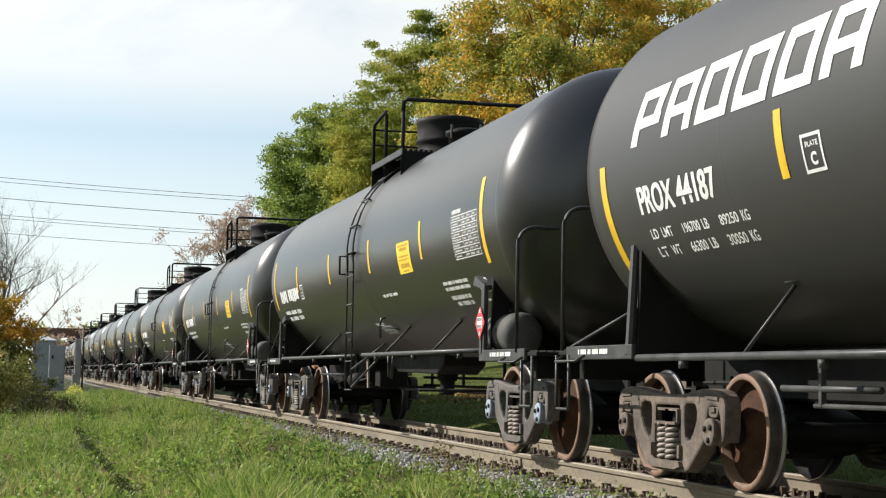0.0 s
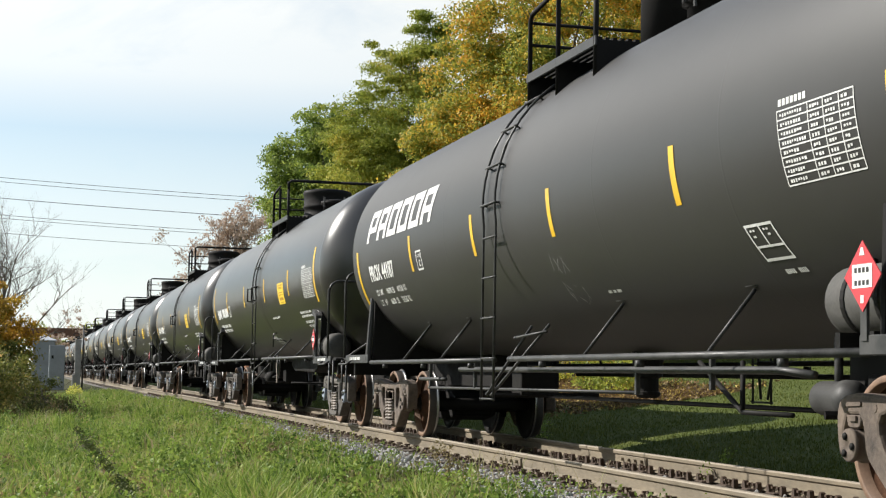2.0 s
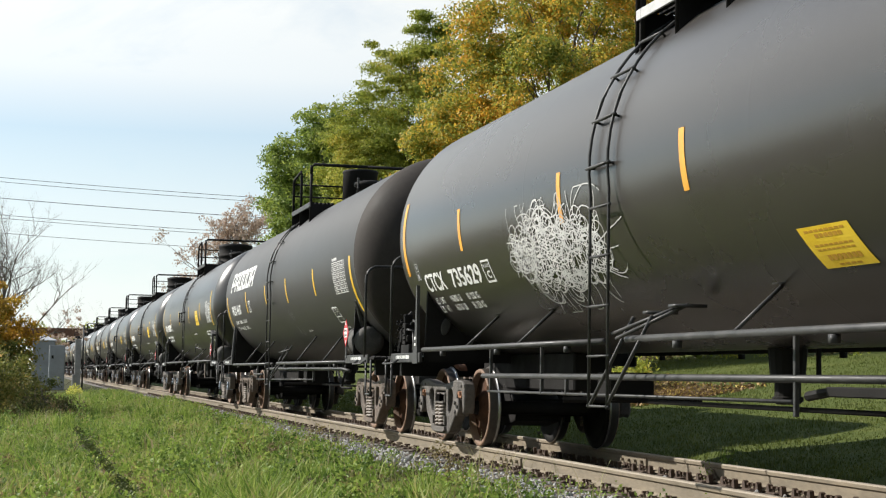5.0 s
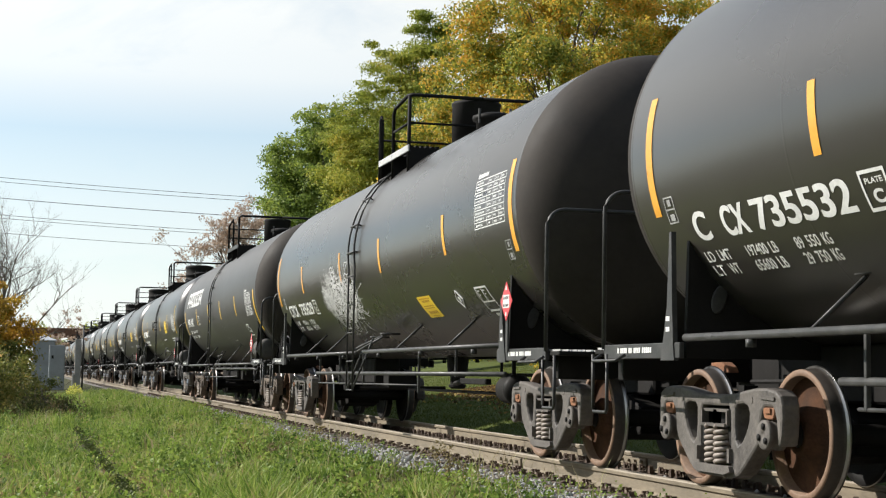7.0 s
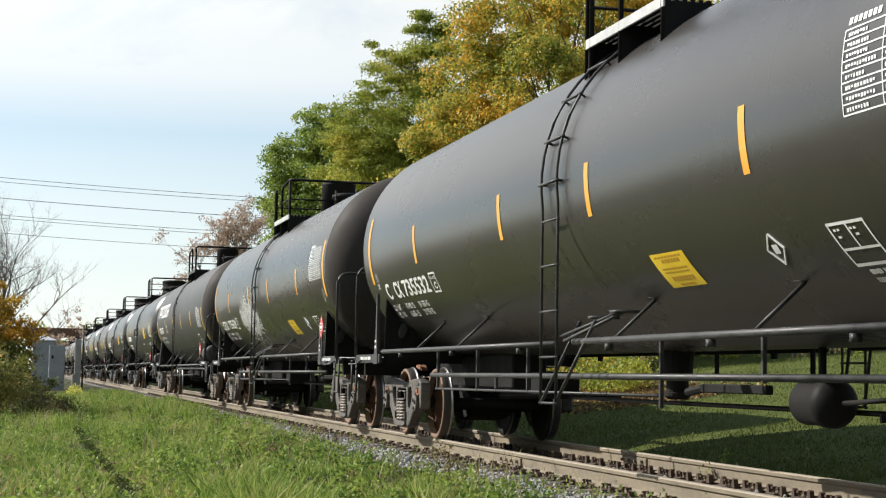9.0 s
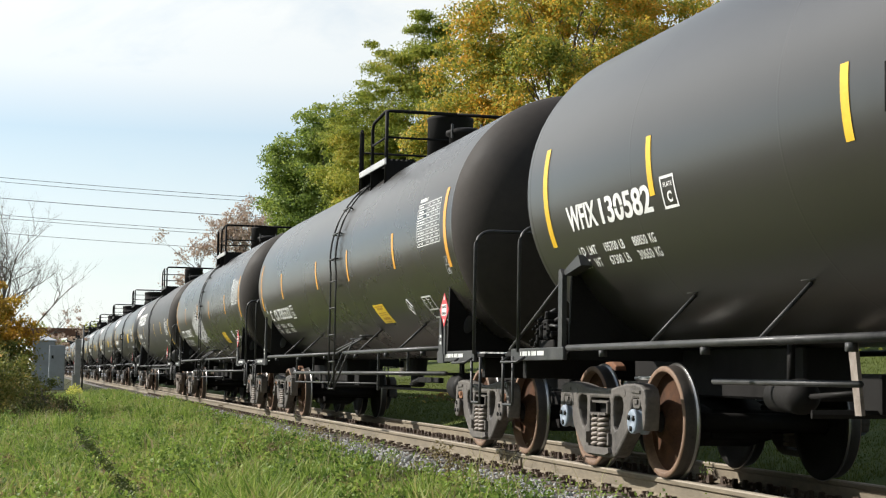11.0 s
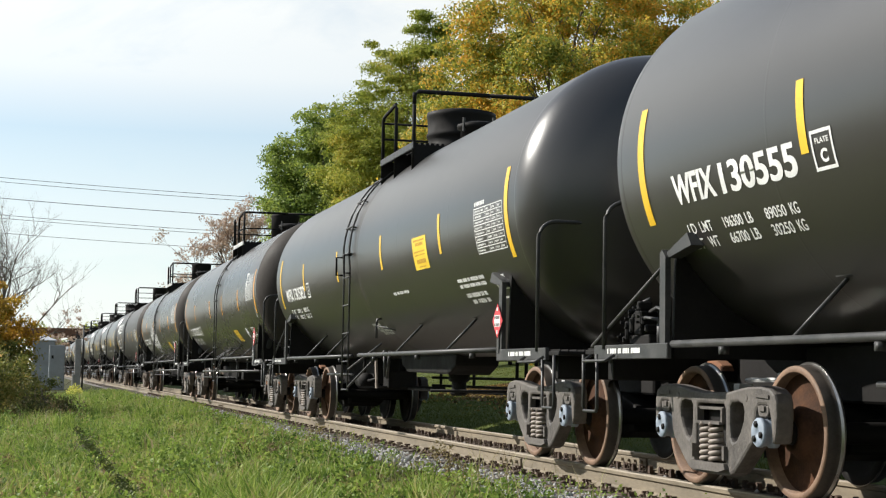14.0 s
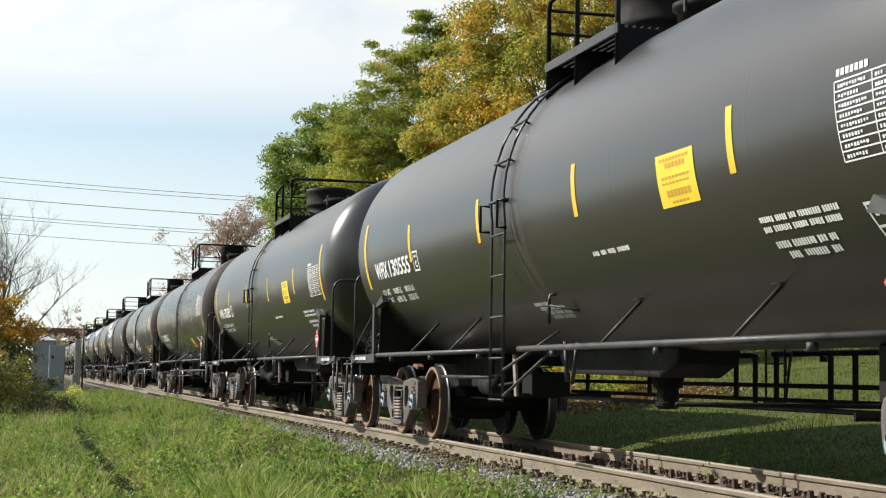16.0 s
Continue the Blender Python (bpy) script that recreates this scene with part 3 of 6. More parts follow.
    patchy = np.array([noise.noise(Vector((a * 0.55 + 2, b * 0.28, 21.0))) + 0.5 * noise.noise(Vector((a * 1.9, b * 0.9, 13.0))) for a, b in zip(x, y)])
    keep = (x < verge_edge(y)) & (patchy > 0.16 + 0.2 * rng.random(n)) & ~((x > 0.6) & (x < 1.3) & (y < 36))
    x, y = x[keep], y[keep]
    V, F = leaf_tufts(rng, x, y, rng.uniform(0.06, 0.2, len(x)), rng.uniform(0.06, 0.18, len(x)), 34, 0.022, 0.5)
    stuff_mesh("withered_weeds", V.tolist(), F.tolist(), L_BROWN, "brown withered weeds in patches of the verge", "weeds")
    # dry seed stems standing out of the grass
    n = 2600
    y = 12.0 + 40 * rng.random(n) ** 1.5
    x = -0.1 * y + rng.random(n) * (4.6 + 0.1 * y)
    keep = (x < verge_edge(y) + 0.3) & ~((x > 0.6) & (x < 1.3) & (y < 36))
    x, y = x[keep], y[keep]
    V, F = blades(len(x), (x, y), 0.22, 0.45, 0.004, rng)
    stuff_mesh("dry_stems", V.tolist(), F, M_STRAW, "thin dry seed stems standing in the verge", "grass")
    # fallen leaves and bare soil at the foot of the trees
    n = 14000
    y = 29 + 15 * rng.random(n)
    x = 12.7 + rng.normal(0, 0.8, n) + 0.06 * (y - 33)
    V, F = leaf_tufts(rng, x, y, np.full(n, 0.02), np.full(n, 0.12), 2, 0.05, 0.8)
    stuff_mesh("fallen_leaves", V.tolist(), F.tolist(), M_LITTER, "brown and yellow fallen leaves on bare soil", "leaves")
    # a narrow line of dark low growth in place of a thin wire's shadow
    n = 460
    y = 14 + 22 * rng.random(n)
    x = 1.12 + 0.03 * np.sin(y * 0.6) + rng.normal(0, 0.02, n)
    V, F = leaf_tufts(rng, x, y, rng.uniform(0.04, 0.1, n), np.full(n, 0.05), 22, 0.018)
    stuff_mesh("shadow_line_weeds", V.tolist(), F.tolist(), M_SHADOWWEED, "narrow dark line of weeds standing in for a wire's shadow", "weeds")
    # a bright flowering clump near the far cabinets
    V, F = leaf_tufts(rng, np.array([2.35, 2.5, 2.2]), np.array([78.0, 78.6, 79.0]), np.array([0.6, 0.5, 0.45]), np.array([0.3, 0.25, 0.25]), 160, 0.05)
    stuff_mesh("flower_clump", V.tolist(), F.tolist(), M_FLOWER, "bright yellow flowering clump in the verge", "flowers")
    # dry stems and weeds beside the near rail
    n = 130
    y = 11.5 + 26 * rng.random(n) ** 1.4
    x = 4.35 + 0.9 * rng.random(n)
    V, F = leaf_tufts(rng, x, y, rng.uniform(0.03, 0.2, n), rng.uniform(0.04, 0.13, n), 16, 0.02)
    stuff_mesh("ballast_weeds", V.tolist(), F.tolist(), M_WEED, "scattered weeds growing through the ballast", "weeds")
    # shorter blades on the lawn behind the line
    n = 110000
    y = 15 + 45 * rng.random(n) ** 1.3
    x = 7.9 + 12 * rng.random(n) ** 1.3
    V, F = blades(n, (x, y), 0.02, 0.055, 0.006, rng)
    stuff_mesh("lawn_grass", V.tolist(), F, M_LAWNBLADE, "short green lawn grass on the bank", "grass")


M_LAWNBLADE = leaf_material("lawn_blades", ((0.0, (0.058, 0.078, 0.014)), (0.6, (0.115, 0.14, 0.027)), (0.95, (0.17, 0.18, 0.042)), (1.0, (0.3, 0.29, 0.07))), trans=0.3, clump=0.4, clump_scale=0.8)


build_ballast()
build_grass()


# ---------- tank cars: local space with the rail head at z = 0, +y towards the head of the train, the lit side at -x ----------
TR, TZ = 1.524, 2.648
TRUCK = 7.05


def on_tank(y, z, off=0.004):
    """A place on the lit side of the shell at that height."""
    a = math.asin(max(-0.99, min(0.99, (z - TZ) / TR)))
    return (-(TR + off) * math.cos(a), y, TZ + (TR + off) * math.sin(a))


def patch(bm, y0, y1, z0, z1, off=0.004, mi=0, slant=0.0):
    """A piece of tape or paint that follows the shell."""
    a0, a1 = (math.asin((z - TZ) / TR) for z in (z0, z1))
    n = max(1, math.ceil(abs(a1 - a0) * TR / 0.06))
    rows = []
    for i in range(n + 1):
        a = a0 + (a1 - a0) * i / n
        s = slant * i / n
        rows.append([bm.verts.new((-(TR + off) * math.cos(a), y + s, TZ + (TR + off) * math.sin(a))) for y in (y0, y1)])
    for i in range(n):
        bm.faces.new((rows[i][0], rows[i][1], rows[i + 1][1], rows[i + 1][0])).material_index = mi


def lettering(name, text, y0, y1, z0, z1, parent, material, bold=0.02, label="", off=0.0024):
    """Painted characters from y0 to y1 and z0 to z1 on the shell."""
    cu = bpy.data.curves.new(name, "FONT")
    cu.body, cu.offset = text, bold
    tmp = bpy.data.objects.new(name, cu)
    scene.collection.objects.link(tmp)
    me = bpy.data.meshes.new_from_object(tmp)
    bpy.data.objects.remove(tmp)
    bpy.data.curves.remove(cu)
    bm = bmesh.new()
    bm.from_mesh(me)
    bpy.data.meshes.remove(me)
    xs, ys = [v.co.x for v in bm.verts], [v.co.y for v in bm.verts]
    x0, xw, b0, bh = min(xs), max(xs) - min(xs), min(ys), max(ys) - min(ys)
    a0, a1 = (math.asin((z - TZ) / TR) for z in (z0, z1))
    for k in range(1, max(2, math.ceil((a1 - a0) * TR / 0.07))):
        cut = b0 + bh * k / max(2, math.ceil((a1 - a0) * TR / 0.07))
        bmesh.ops.bisect_plane(bm, geom=bm.verts[:] + bm.edges[:] + bm.faces[:], plane_co=(0, cut, 0), plane_no=(0, 1, 0))
    for v in bm.verts:
        a = a0 + (a1 - a0) * (v.co.y - b0) / bh
        v.co = (-(TR + off) * math.cos(a), y0 + (y1 - y0) * (v.co.x - x0) / xw, TZ + (TR + off) * math.sin(a))
    return part(name, bm, material, parent, label)


def stencil_line(car, y0, z0, h, words, gap=0.05):
    """One line of unreadable writing, worn through in places."""
    bm = bmesh.new()
    rnd = random.Random(int(y0 * 100) + int(z0 * 1000))
    y = y0
    for w in words:
        n = max(2, round(w / (h * 0.85)))
        for k in range(n):
            patch(bm, y - w * k / n, y - w * (k + rnd.uniform(0.7, 0.88)) / n, z0 + h * rnd.choice((0, 0, 0.1)), z0 + h, 0.005)
        y -= w + gap
    tagged(part("stencil_line", bm, M_WHITE, car, "small line of worn white stencilling"), "small line of worn white stencilling", kind="stuff")


def word_bars(bm, y0, z0, h, words, off=0.005, gap=0.05):
    """Unreadable writing as short bars, one for each word; words are lengths in metres."""
    y = y0
    for w in words:
        patch(bm, y, y - w, z0, z0 + h, off)
        y -= w + gap


# ----- one truck part at a time -----
def plate_with_holes(bm, outline, holes, x0, x1):
    """A casting with an outline of (y, z) and openings, from x0 to x1."""
    edges = []
    for loop in [outline] + holes:
        vs = [bm.verts.new((x0, y, z)) for y, z in loop]
        edges += [bm.edges.new((vs[i], vs[(i + 1) % len(vs)])) for i in range(len(vs))]
    faces = [f for f in bmesh.ops.triangle_fill(bm, use_beauty=True, edges=edges)["geom"] if isinstance(f, bmesh.types.BMFace)]
    out = bmesh.ops.extrude_face_region(bm, geom=faces)
    for v in out["geom"]:
        if isinstance(v, bmesh.types.BMVert):
            v.co.x = x1
    bmesh.ops.recalc_face_normals(bm, faces=bm.faces)


def wheel_mesh(r):
    """Dished steel wheel whose tread has radius r; the outer face looks to -x."""
    d = r - 0.457
    prof = [(-0.822, 0.405 + d), (-0.825, 0.412 + d), (-0.825, 0.446 + d), (-0.815, 0.453 + d), (-0.745, 0.458 + d), (-0.718, 0.462 + d), (-0.710, 0.476 + d), (-0.698, 0.483 + d), (-0.688, 0.476 + d), (-0.684, 0.40 + d),
            (-0.70, 0.38 + d), (-0.715, 0.30), (-0.73, 0.2), (-0.72, 0.13), (-0.72, 0.09), (-0.845, 0.09), (-0.85, 0.135), (-0.80, 0.17), (-0.755, 0.21), (-0.735, 0.30), (-0.728, 0.375 + d), (-0.75, 0.397 + d), (-0.822, 0.405 + d)]
    bm = bmesh.new()
    # index 4: backs greasy black, with the shade under the car in that colour
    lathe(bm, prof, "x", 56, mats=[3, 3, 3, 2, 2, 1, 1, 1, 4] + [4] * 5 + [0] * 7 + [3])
    bmesh.ops.delete(bm, geom=[f for f in bm.faces if len(f.verts) > 4], context="FACES")
    bmesh.ops.remove_doubles(bm, verts=bm.verts, dist=1e-4)
    return bm


WHEEL_R = {"W": 0.487, "P": 0.457, "C": 0.474}
HALF_BASE = {"W": 7.05, "P": 7.05, "C": 7.29}


def make_truck(car, kind, cy, cap_mat, cast, adapter):
    """Four-wheel truck under one end."""
    wr = WHEEL_R[kind]
    up = wr - 0.457
    for k, ay in enumerate((cy - 0.889, cy + 0.889)):
        bm = bmesh.new()
        lathe(bm, [(-1.1, 0.0), (-1.1, 0.075), (-0.86, 0.08), (-0.84, 0.095), (-0.7, 0.085), (0, 0.08), (0.7, 0.085), (0.84, 0.095), (0.86, 0.08), (1.1, 0.075), (1.1, 0.0)], "x", 16)
        # axle black instead of rusty: underbody shade painted on
        ws = part("wheelset", bm, M_BLACK, car, "axle with two rusty steel wheels with bright flanges", True, pose(0, ay, wr))
        WHEELSETS.append(ws)
        for s in (-1, 1):
            key = "wheel" + kind
            if key not in CACHE:
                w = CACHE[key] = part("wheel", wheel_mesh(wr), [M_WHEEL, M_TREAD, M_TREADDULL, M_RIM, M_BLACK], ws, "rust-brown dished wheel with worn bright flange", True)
            else:
                w = new("wheel", CACHE[key].data)
                w.parent = ws
                tagged(w, "rust-brown dished wheel with worn bright flange")
            if s > 0:
                w.matrix_basis = pose(0, 0, 0, 0, 0, 180)
            bm = bmesh.new()
            lathe(bm, [(-1.106, 0.0), (-1.106, 0.022), (-1.115, 0.03), (-1.115, 0.098), (-1.108, 0.106), (-1.085, 0.108), (-1.08, 0.098), (-1.02, 0.098), (-1.015, 0.112), (-0.97, 0.112)], "x", 24)
            for j in range(3):
                a = j * math.tau / 3 + 0.4
                tube(bm, [(-1.11, 0.062 * math.cos(a), 0.062 * math.sin(a)), (-1.126, 0.062 * math.cos(a), 0.062 * math.sin(a))], 0.025, 6, 1)
            part("end_cap", bm, [cap_mat, M_BLACK], ws, "", True, pose(0, 0, 0, 0, 0, 0 if s < 0 else 180))
    half = [(0.0, 0.735), (0.16, 0.732), (0.32, 0.742), (0.48, 0.765), (0.66, 0.785), (0.86, 0.79), (1.0, 0.772), (1.07, 0.735), (1.1, 0.67), (1.105, 0.58), (1.09, 0.46), (1.07, 0.395), (1.05, 0.372), (1.035, 0.385), (1.025, 0.46), (1.01, 0.56), (0.98, 0.63), (0.95, 0.652),
            (0.83, 0.652), (0.79, 0.62), (0.765, 0.55), (0.75, 0.44), (0.715, 0.37), (0.62, 0.29), (0.50, 0.195), (0.42, 0.14), (0.34, 0.115), (0.16, 0.108), (0.0, 0.108)]
    outline = half + [(-y, z) for y, z in half[-2:0:-1]]
    win = [(0.345, 0.63), (0.375, 0.66), (0.49, 0.668), (0.555, 0.65), (0.582, 0.60), (0.572, 0.535), (0.52, 0.45), (0.455, 0.385), (0.40, 0.365), (0.36, 0.40), (0.343, 0.50)]
    box_o = [(-0.272, 0.19), (-0.262, 0.60), (-0.235, 0.645), (0.235, 0.645), (0.262, 0.60), (0.272, 0.19), (0.24, 0.172), (-0.24, 0.172)]
    for s in (-1, 1):
        x0, x1 = s * 0.93, s * 1.075
        bm = bmesh.new()
        plate_with_holes(bm, outline, [win, [(-y, z) for y, z in win], box_o], x0, x1)
        sharp = [e for e in bm.edges if len(e.link_faces) == 2 and e.calc_face_angle(0) > 1.0]
        bmesh.ops.bevel(bm, geom=sharp, offset=0.022, segments=2, affect="EDGES", profile=0.5)
        # seat flange below the springs and ribs on the casting
        slab(bm, [(-0.33, 0.16), (-0.31, 0.2), (0.31, 0.2), (0.33, 0.16), (0.22, 0.135), (-0.22, 0.135)], x1 - s * 0.02, x1 + s * 0.035)
        for d in (-1, 1):
            tube(bm, [(x1, d * 0.62, 0.70), (x1 + s * 0.004, d * 0.62, 0.70)], 0.03, 8)
            slab(bm, [(d * 1.0, 0.70), (d * 1.0, 0.725), (d * 0.78, 0.735), (d * 0.78, 0.71)], x1 - s * 0.01, x1 + s * 0.012)
            box(bm, (x1 - s * 0.01, d * 0.29 - 0.018, 0.225), (x1 + s * 0.03, d * 0.29 + 0.018, 0.33))
        sf = part("side_frame", bm, cast, car, "cast steel truck side frame with road dust", False, pose(0, cy, up))
        # springs: two columns of coils
        for dy in (-0.165, -0.083, 0.083, 0.165):
            if "spring" not in CACHE:
                bm = bmesh.new()
                pts = [(0.06 * math.cos(a), 0.06 * math.sin(a), 0.205 + 0.285 * i / 78) for i, a in ((i, i * math.tau * 6.5 / 78) for i in range(79))]
                tube(bm, pts, 0.019, 6)
                sp = CACHE["spring"] = part("spring", bm, M_SPRING, sf, "", True)
            else:
                sp = new("spring", CACHE["spring"].data)
                sp.parent = sf
            sp.matrix_basis = pose(s * (1.045 if abs(dy) < 0.1 else 0.945), dy, 0)
        bm = bmesh.new()
        cells = [(-0.225, 0.225)] if kind == "W" else [(-0.225, 0.0), (0.0, 0.225)]
        for ya, yb in cells:
            for za, zb, xa in ((0.49, 0.512, 1.105), (0.60, 0.622, 1.07)):
                box(bm, (s * 0.95, ya, za), (s * xa, yb, zb))
            for y in (ya, yb):
                slab(bm, [(y - 0.012, 0.50), (y - 0.012, 0.615), (y + 0.012, 0.615), (y + 0.012, 0.50)], s * 1.03, s * 1.088)
        box(bm, (s * 0.9, -0.2, 0.50), (s * 0.98, 0.2, 0.61))
        part("bolster_end", bm, cast, sf)
        for d in (-1, 1):
            bm = bmesh.new()
            slab(bm, [(d * 0.262, 0.34), (d * 0.225, 0.36), (d * 0.2, 0.47), (d * 0.262, 0.62)], s * 0.96, s * 1.06)
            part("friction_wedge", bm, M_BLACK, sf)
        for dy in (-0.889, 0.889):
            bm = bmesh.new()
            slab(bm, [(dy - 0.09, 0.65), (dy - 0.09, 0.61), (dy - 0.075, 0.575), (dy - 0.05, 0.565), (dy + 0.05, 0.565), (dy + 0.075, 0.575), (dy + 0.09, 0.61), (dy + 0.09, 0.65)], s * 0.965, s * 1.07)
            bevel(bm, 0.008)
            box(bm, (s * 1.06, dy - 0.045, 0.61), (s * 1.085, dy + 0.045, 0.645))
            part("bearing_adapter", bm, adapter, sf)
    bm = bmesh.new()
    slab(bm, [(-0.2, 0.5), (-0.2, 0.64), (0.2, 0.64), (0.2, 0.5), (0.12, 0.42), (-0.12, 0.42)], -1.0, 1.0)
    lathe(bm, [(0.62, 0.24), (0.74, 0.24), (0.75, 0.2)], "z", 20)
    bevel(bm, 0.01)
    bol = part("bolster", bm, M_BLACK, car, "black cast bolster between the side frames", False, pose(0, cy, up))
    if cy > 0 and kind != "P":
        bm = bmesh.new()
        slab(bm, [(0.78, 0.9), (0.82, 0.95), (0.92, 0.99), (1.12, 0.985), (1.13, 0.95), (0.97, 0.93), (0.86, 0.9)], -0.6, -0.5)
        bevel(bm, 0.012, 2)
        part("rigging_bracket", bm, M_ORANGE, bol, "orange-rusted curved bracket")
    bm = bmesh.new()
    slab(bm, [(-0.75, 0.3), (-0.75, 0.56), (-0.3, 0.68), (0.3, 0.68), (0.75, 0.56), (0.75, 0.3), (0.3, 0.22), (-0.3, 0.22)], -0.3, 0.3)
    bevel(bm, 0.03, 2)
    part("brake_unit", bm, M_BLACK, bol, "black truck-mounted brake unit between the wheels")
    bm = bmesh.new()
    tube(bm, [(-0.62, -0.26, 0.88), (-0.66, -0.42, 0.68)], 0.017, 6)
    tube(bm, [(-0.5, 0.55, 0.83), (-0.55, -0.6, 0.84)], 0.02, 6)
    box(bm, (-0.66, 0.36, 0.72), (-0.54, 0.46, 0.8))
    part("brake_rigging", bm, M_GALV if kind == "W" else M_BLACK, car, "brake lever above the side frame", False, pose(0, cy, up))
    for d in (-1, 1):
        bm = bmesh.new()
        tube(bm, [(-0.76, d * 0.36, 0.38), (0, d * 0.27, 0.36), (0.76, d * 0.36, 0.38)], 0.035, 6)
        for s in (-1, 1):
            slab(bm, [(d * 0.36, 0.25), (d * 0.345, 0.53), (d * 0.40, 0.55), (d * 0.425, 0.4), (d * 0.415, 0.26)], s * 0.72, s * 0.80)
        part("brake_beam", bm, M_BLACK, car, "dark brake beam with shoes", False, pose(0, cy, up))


CACHE = {}
WHEELSETS = []


def rail_ring(y, r0, a0, a1, n):
    return [(-r0 * math.cos(radians(a0 + (a1 - a0) * i / n)), y, TZ + r0 * math.sin(radians(a0 + (a1 - a0) * i / n))) for i in range(n + 1)]


def make_car(kind, tank_mat, cap_mat, cast, adapter, ladder_y, label, seams=(), shift=0.0, tank_at_rear=True, valve_at_front=True):
    sill = {"W": 1.13, "P": 1.03, "C": 1.175}[kind]
    rail_top = {"W": 2.36, "P": 2.42, "C": 2.45}[kind]
    rail_end = {"W": 8.25, "P": 8.6, "C": 8.5}[kind]
    car = tagged(new("tank_car"), label, "tank car", "tank cars of the train")
    # shell with dished heads
    prof = []
    for i in range(13):
        a = radians(90 * i / 12)
        prof.append((-7.72 - 0.76 * math.cos(a), TR * math.sin(a)))
    prof[0] = (-8.48, 0.0)
    prof += [(-5.1, TR), (-2.55, TR), (0.0, TR), (2.55, TR), (5.1, TR)]
    prof += [(-a, r) for a, r in prof[12::-1]]
    bm = bmesh.new()
    lathe(bm, prof, "y", 96, at=(0, 0, TZ))
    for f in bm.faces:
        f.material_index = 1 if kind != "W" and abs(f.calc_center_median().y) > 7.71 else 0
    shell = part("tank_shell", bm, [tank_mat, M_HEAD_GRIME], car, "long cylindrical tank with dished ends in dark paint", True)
    for ys in (-7.7, -5.1, -2.5, 2.5, 5.1, 7.7) if not seams else seams:
        bm = bmesh.new()
        lathe(bm, [(ys - 0.03, TR - 0.001), (ys - 0.01, TR + 0.0006), (ys + 0.01, TR + 0.0006), (ys + 0.03, TR - 0.001)], "y", 96, at=(0, 0, TZ))
        bmesh.ops.delete(bm, geom=[f for f in bm.faces if len(f.verts) > 4], context="FACES")
        part("weld_seam", bm, tank_mat, shell, "", True)
    # side rails with braces, both sides
    for s in (-1, 1):
        xs = s * 1.40
        for y0, y1, z in ((-6.9, ladder_y - 0.26, sill + 0.005), (ladder_y + 0.26, 6.9, sill - 0.005)):
            bm = bmesh.new()
            tube(bm, [(xs, y0, z), (xs, y1, z)], 0.03, 10)
            for k in range(3):
                yb = y0 + (y1 - y0) * (0.15 + 0.35 * k)
                box(bm, (xs - 0.03, yb - 0.025, z - 0.085), (xs + 0.03, yb + 0.025, z - 0.03))
            # grey on the lit side, black beyond: sun and shade put into the colour
            part("side_rail", bm, M_GREY if s < 0 else M_BLACK, car, "round steel side rail, grey on the lit side, black in shade", True)
        for yb in (4.95, 3.02, -1.98, -4.62):
            bm = bmesh.new()
            tube(bm, [(xs, yb, sill), (s * 1.0, yb - 0.05, 1.56)], 0.016, 8)
            box(bm, (s * 0.96, yb - 0.15, 1.545), (s * 1.06, yb + 0.05, 1.57))
            # near braces paler because sunlit; the light is in their grey
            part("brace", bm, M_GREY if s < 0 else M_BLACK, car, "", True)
    # stub sills, saddles, end platforms
    for e in (-1, 1):
        bm = bmesh.new()
        box(bm, (-0.23, min(e * 4.6, e * 8.2), 0.70), (0.23, max(e * 4.6, e * 8.2), 1.14))
        box(bm, (-0.16, min(e * 8.18, e * 8.78), 0.76), (0.16, max(e * 8.18, e * 8.78), 1.06))
        bevel(bm, 0.02)
        part("stub_sill", bm, M_BLACK, car, "black stub sill")
        bm = bmesh.new()
        slab(bm, [(e * 8.38, 1.055), (e * 8.5, 1.055), (e * 8.5, 0.84), (e * 8.38, 0.84)], -1.32, 1.32)
        bevel(bm, 0.008)
        part("end_sill", bm, M_BLACK, car, "black end sill plate below the platform")
        bm = bmesh.new()
        n = 16
        lo, hi = [], []
        for i in range(n + 1):
            a = radians(-90 - 62 + 124 * i / n)
            p = (1.51 * math.cos(a), TZ + 1.51 * math.sin(a))
            hi.append(p)
        out = [(-1.36, 1.02), (1.36, 1.02)]
        ring = [(x, z) for x, z in hi]
        prof2 = out + ring[::-1]
        A = [bm.verts.new((x, e * 6.98, z)) for x, z in prof2]
        B = [bm.verts.new((x, e * 7.03, z)) for x, z in prof2]
        bm.faces.new(A), bm.faces.new(B[::-1])
        for i in range(len(A)):
            bm.faces.new((A[i], B[i], B[(i + 1) % len(A)], A[(i + 1) % len(A)]))
        saddle = part("saddle_plate", bm, M_BLACK, car, "black bolster plate carrying the tank end")
        for s in (-1, 1) if kind == "C" else ():
            bm = bmesh.new()
            lathe(bm, [(0.0, 0.0), (0.0, 0.085), (-0.012, 0.09), (-0.016, 0.075), (-0.008, 0.0)], "y", 20)
            for v in bm.verts:
                v.co = (s * 1.1 + v.co.x * 0.7 - s * 0.25 * v.co.z, e * 7.0 - 0.035 + v.co.y, 1.47 + v.co.z * 1.25)
            part("drain_cover", bm, M_GREY, saddle, "grey oval cover on the saddle", True)
        bm = bmesh.new()
        box(bm, (-1.42, min(e * 8.36, e * 8.8), 1.06), (1.42, max(e * 8.36, e * 8.8), 1.10))
        bevel(bm, 0.006)
        grating = part("end_platform", bm, M_BLACK, car, "black end platform of grating")
        bm = bmesh.new()
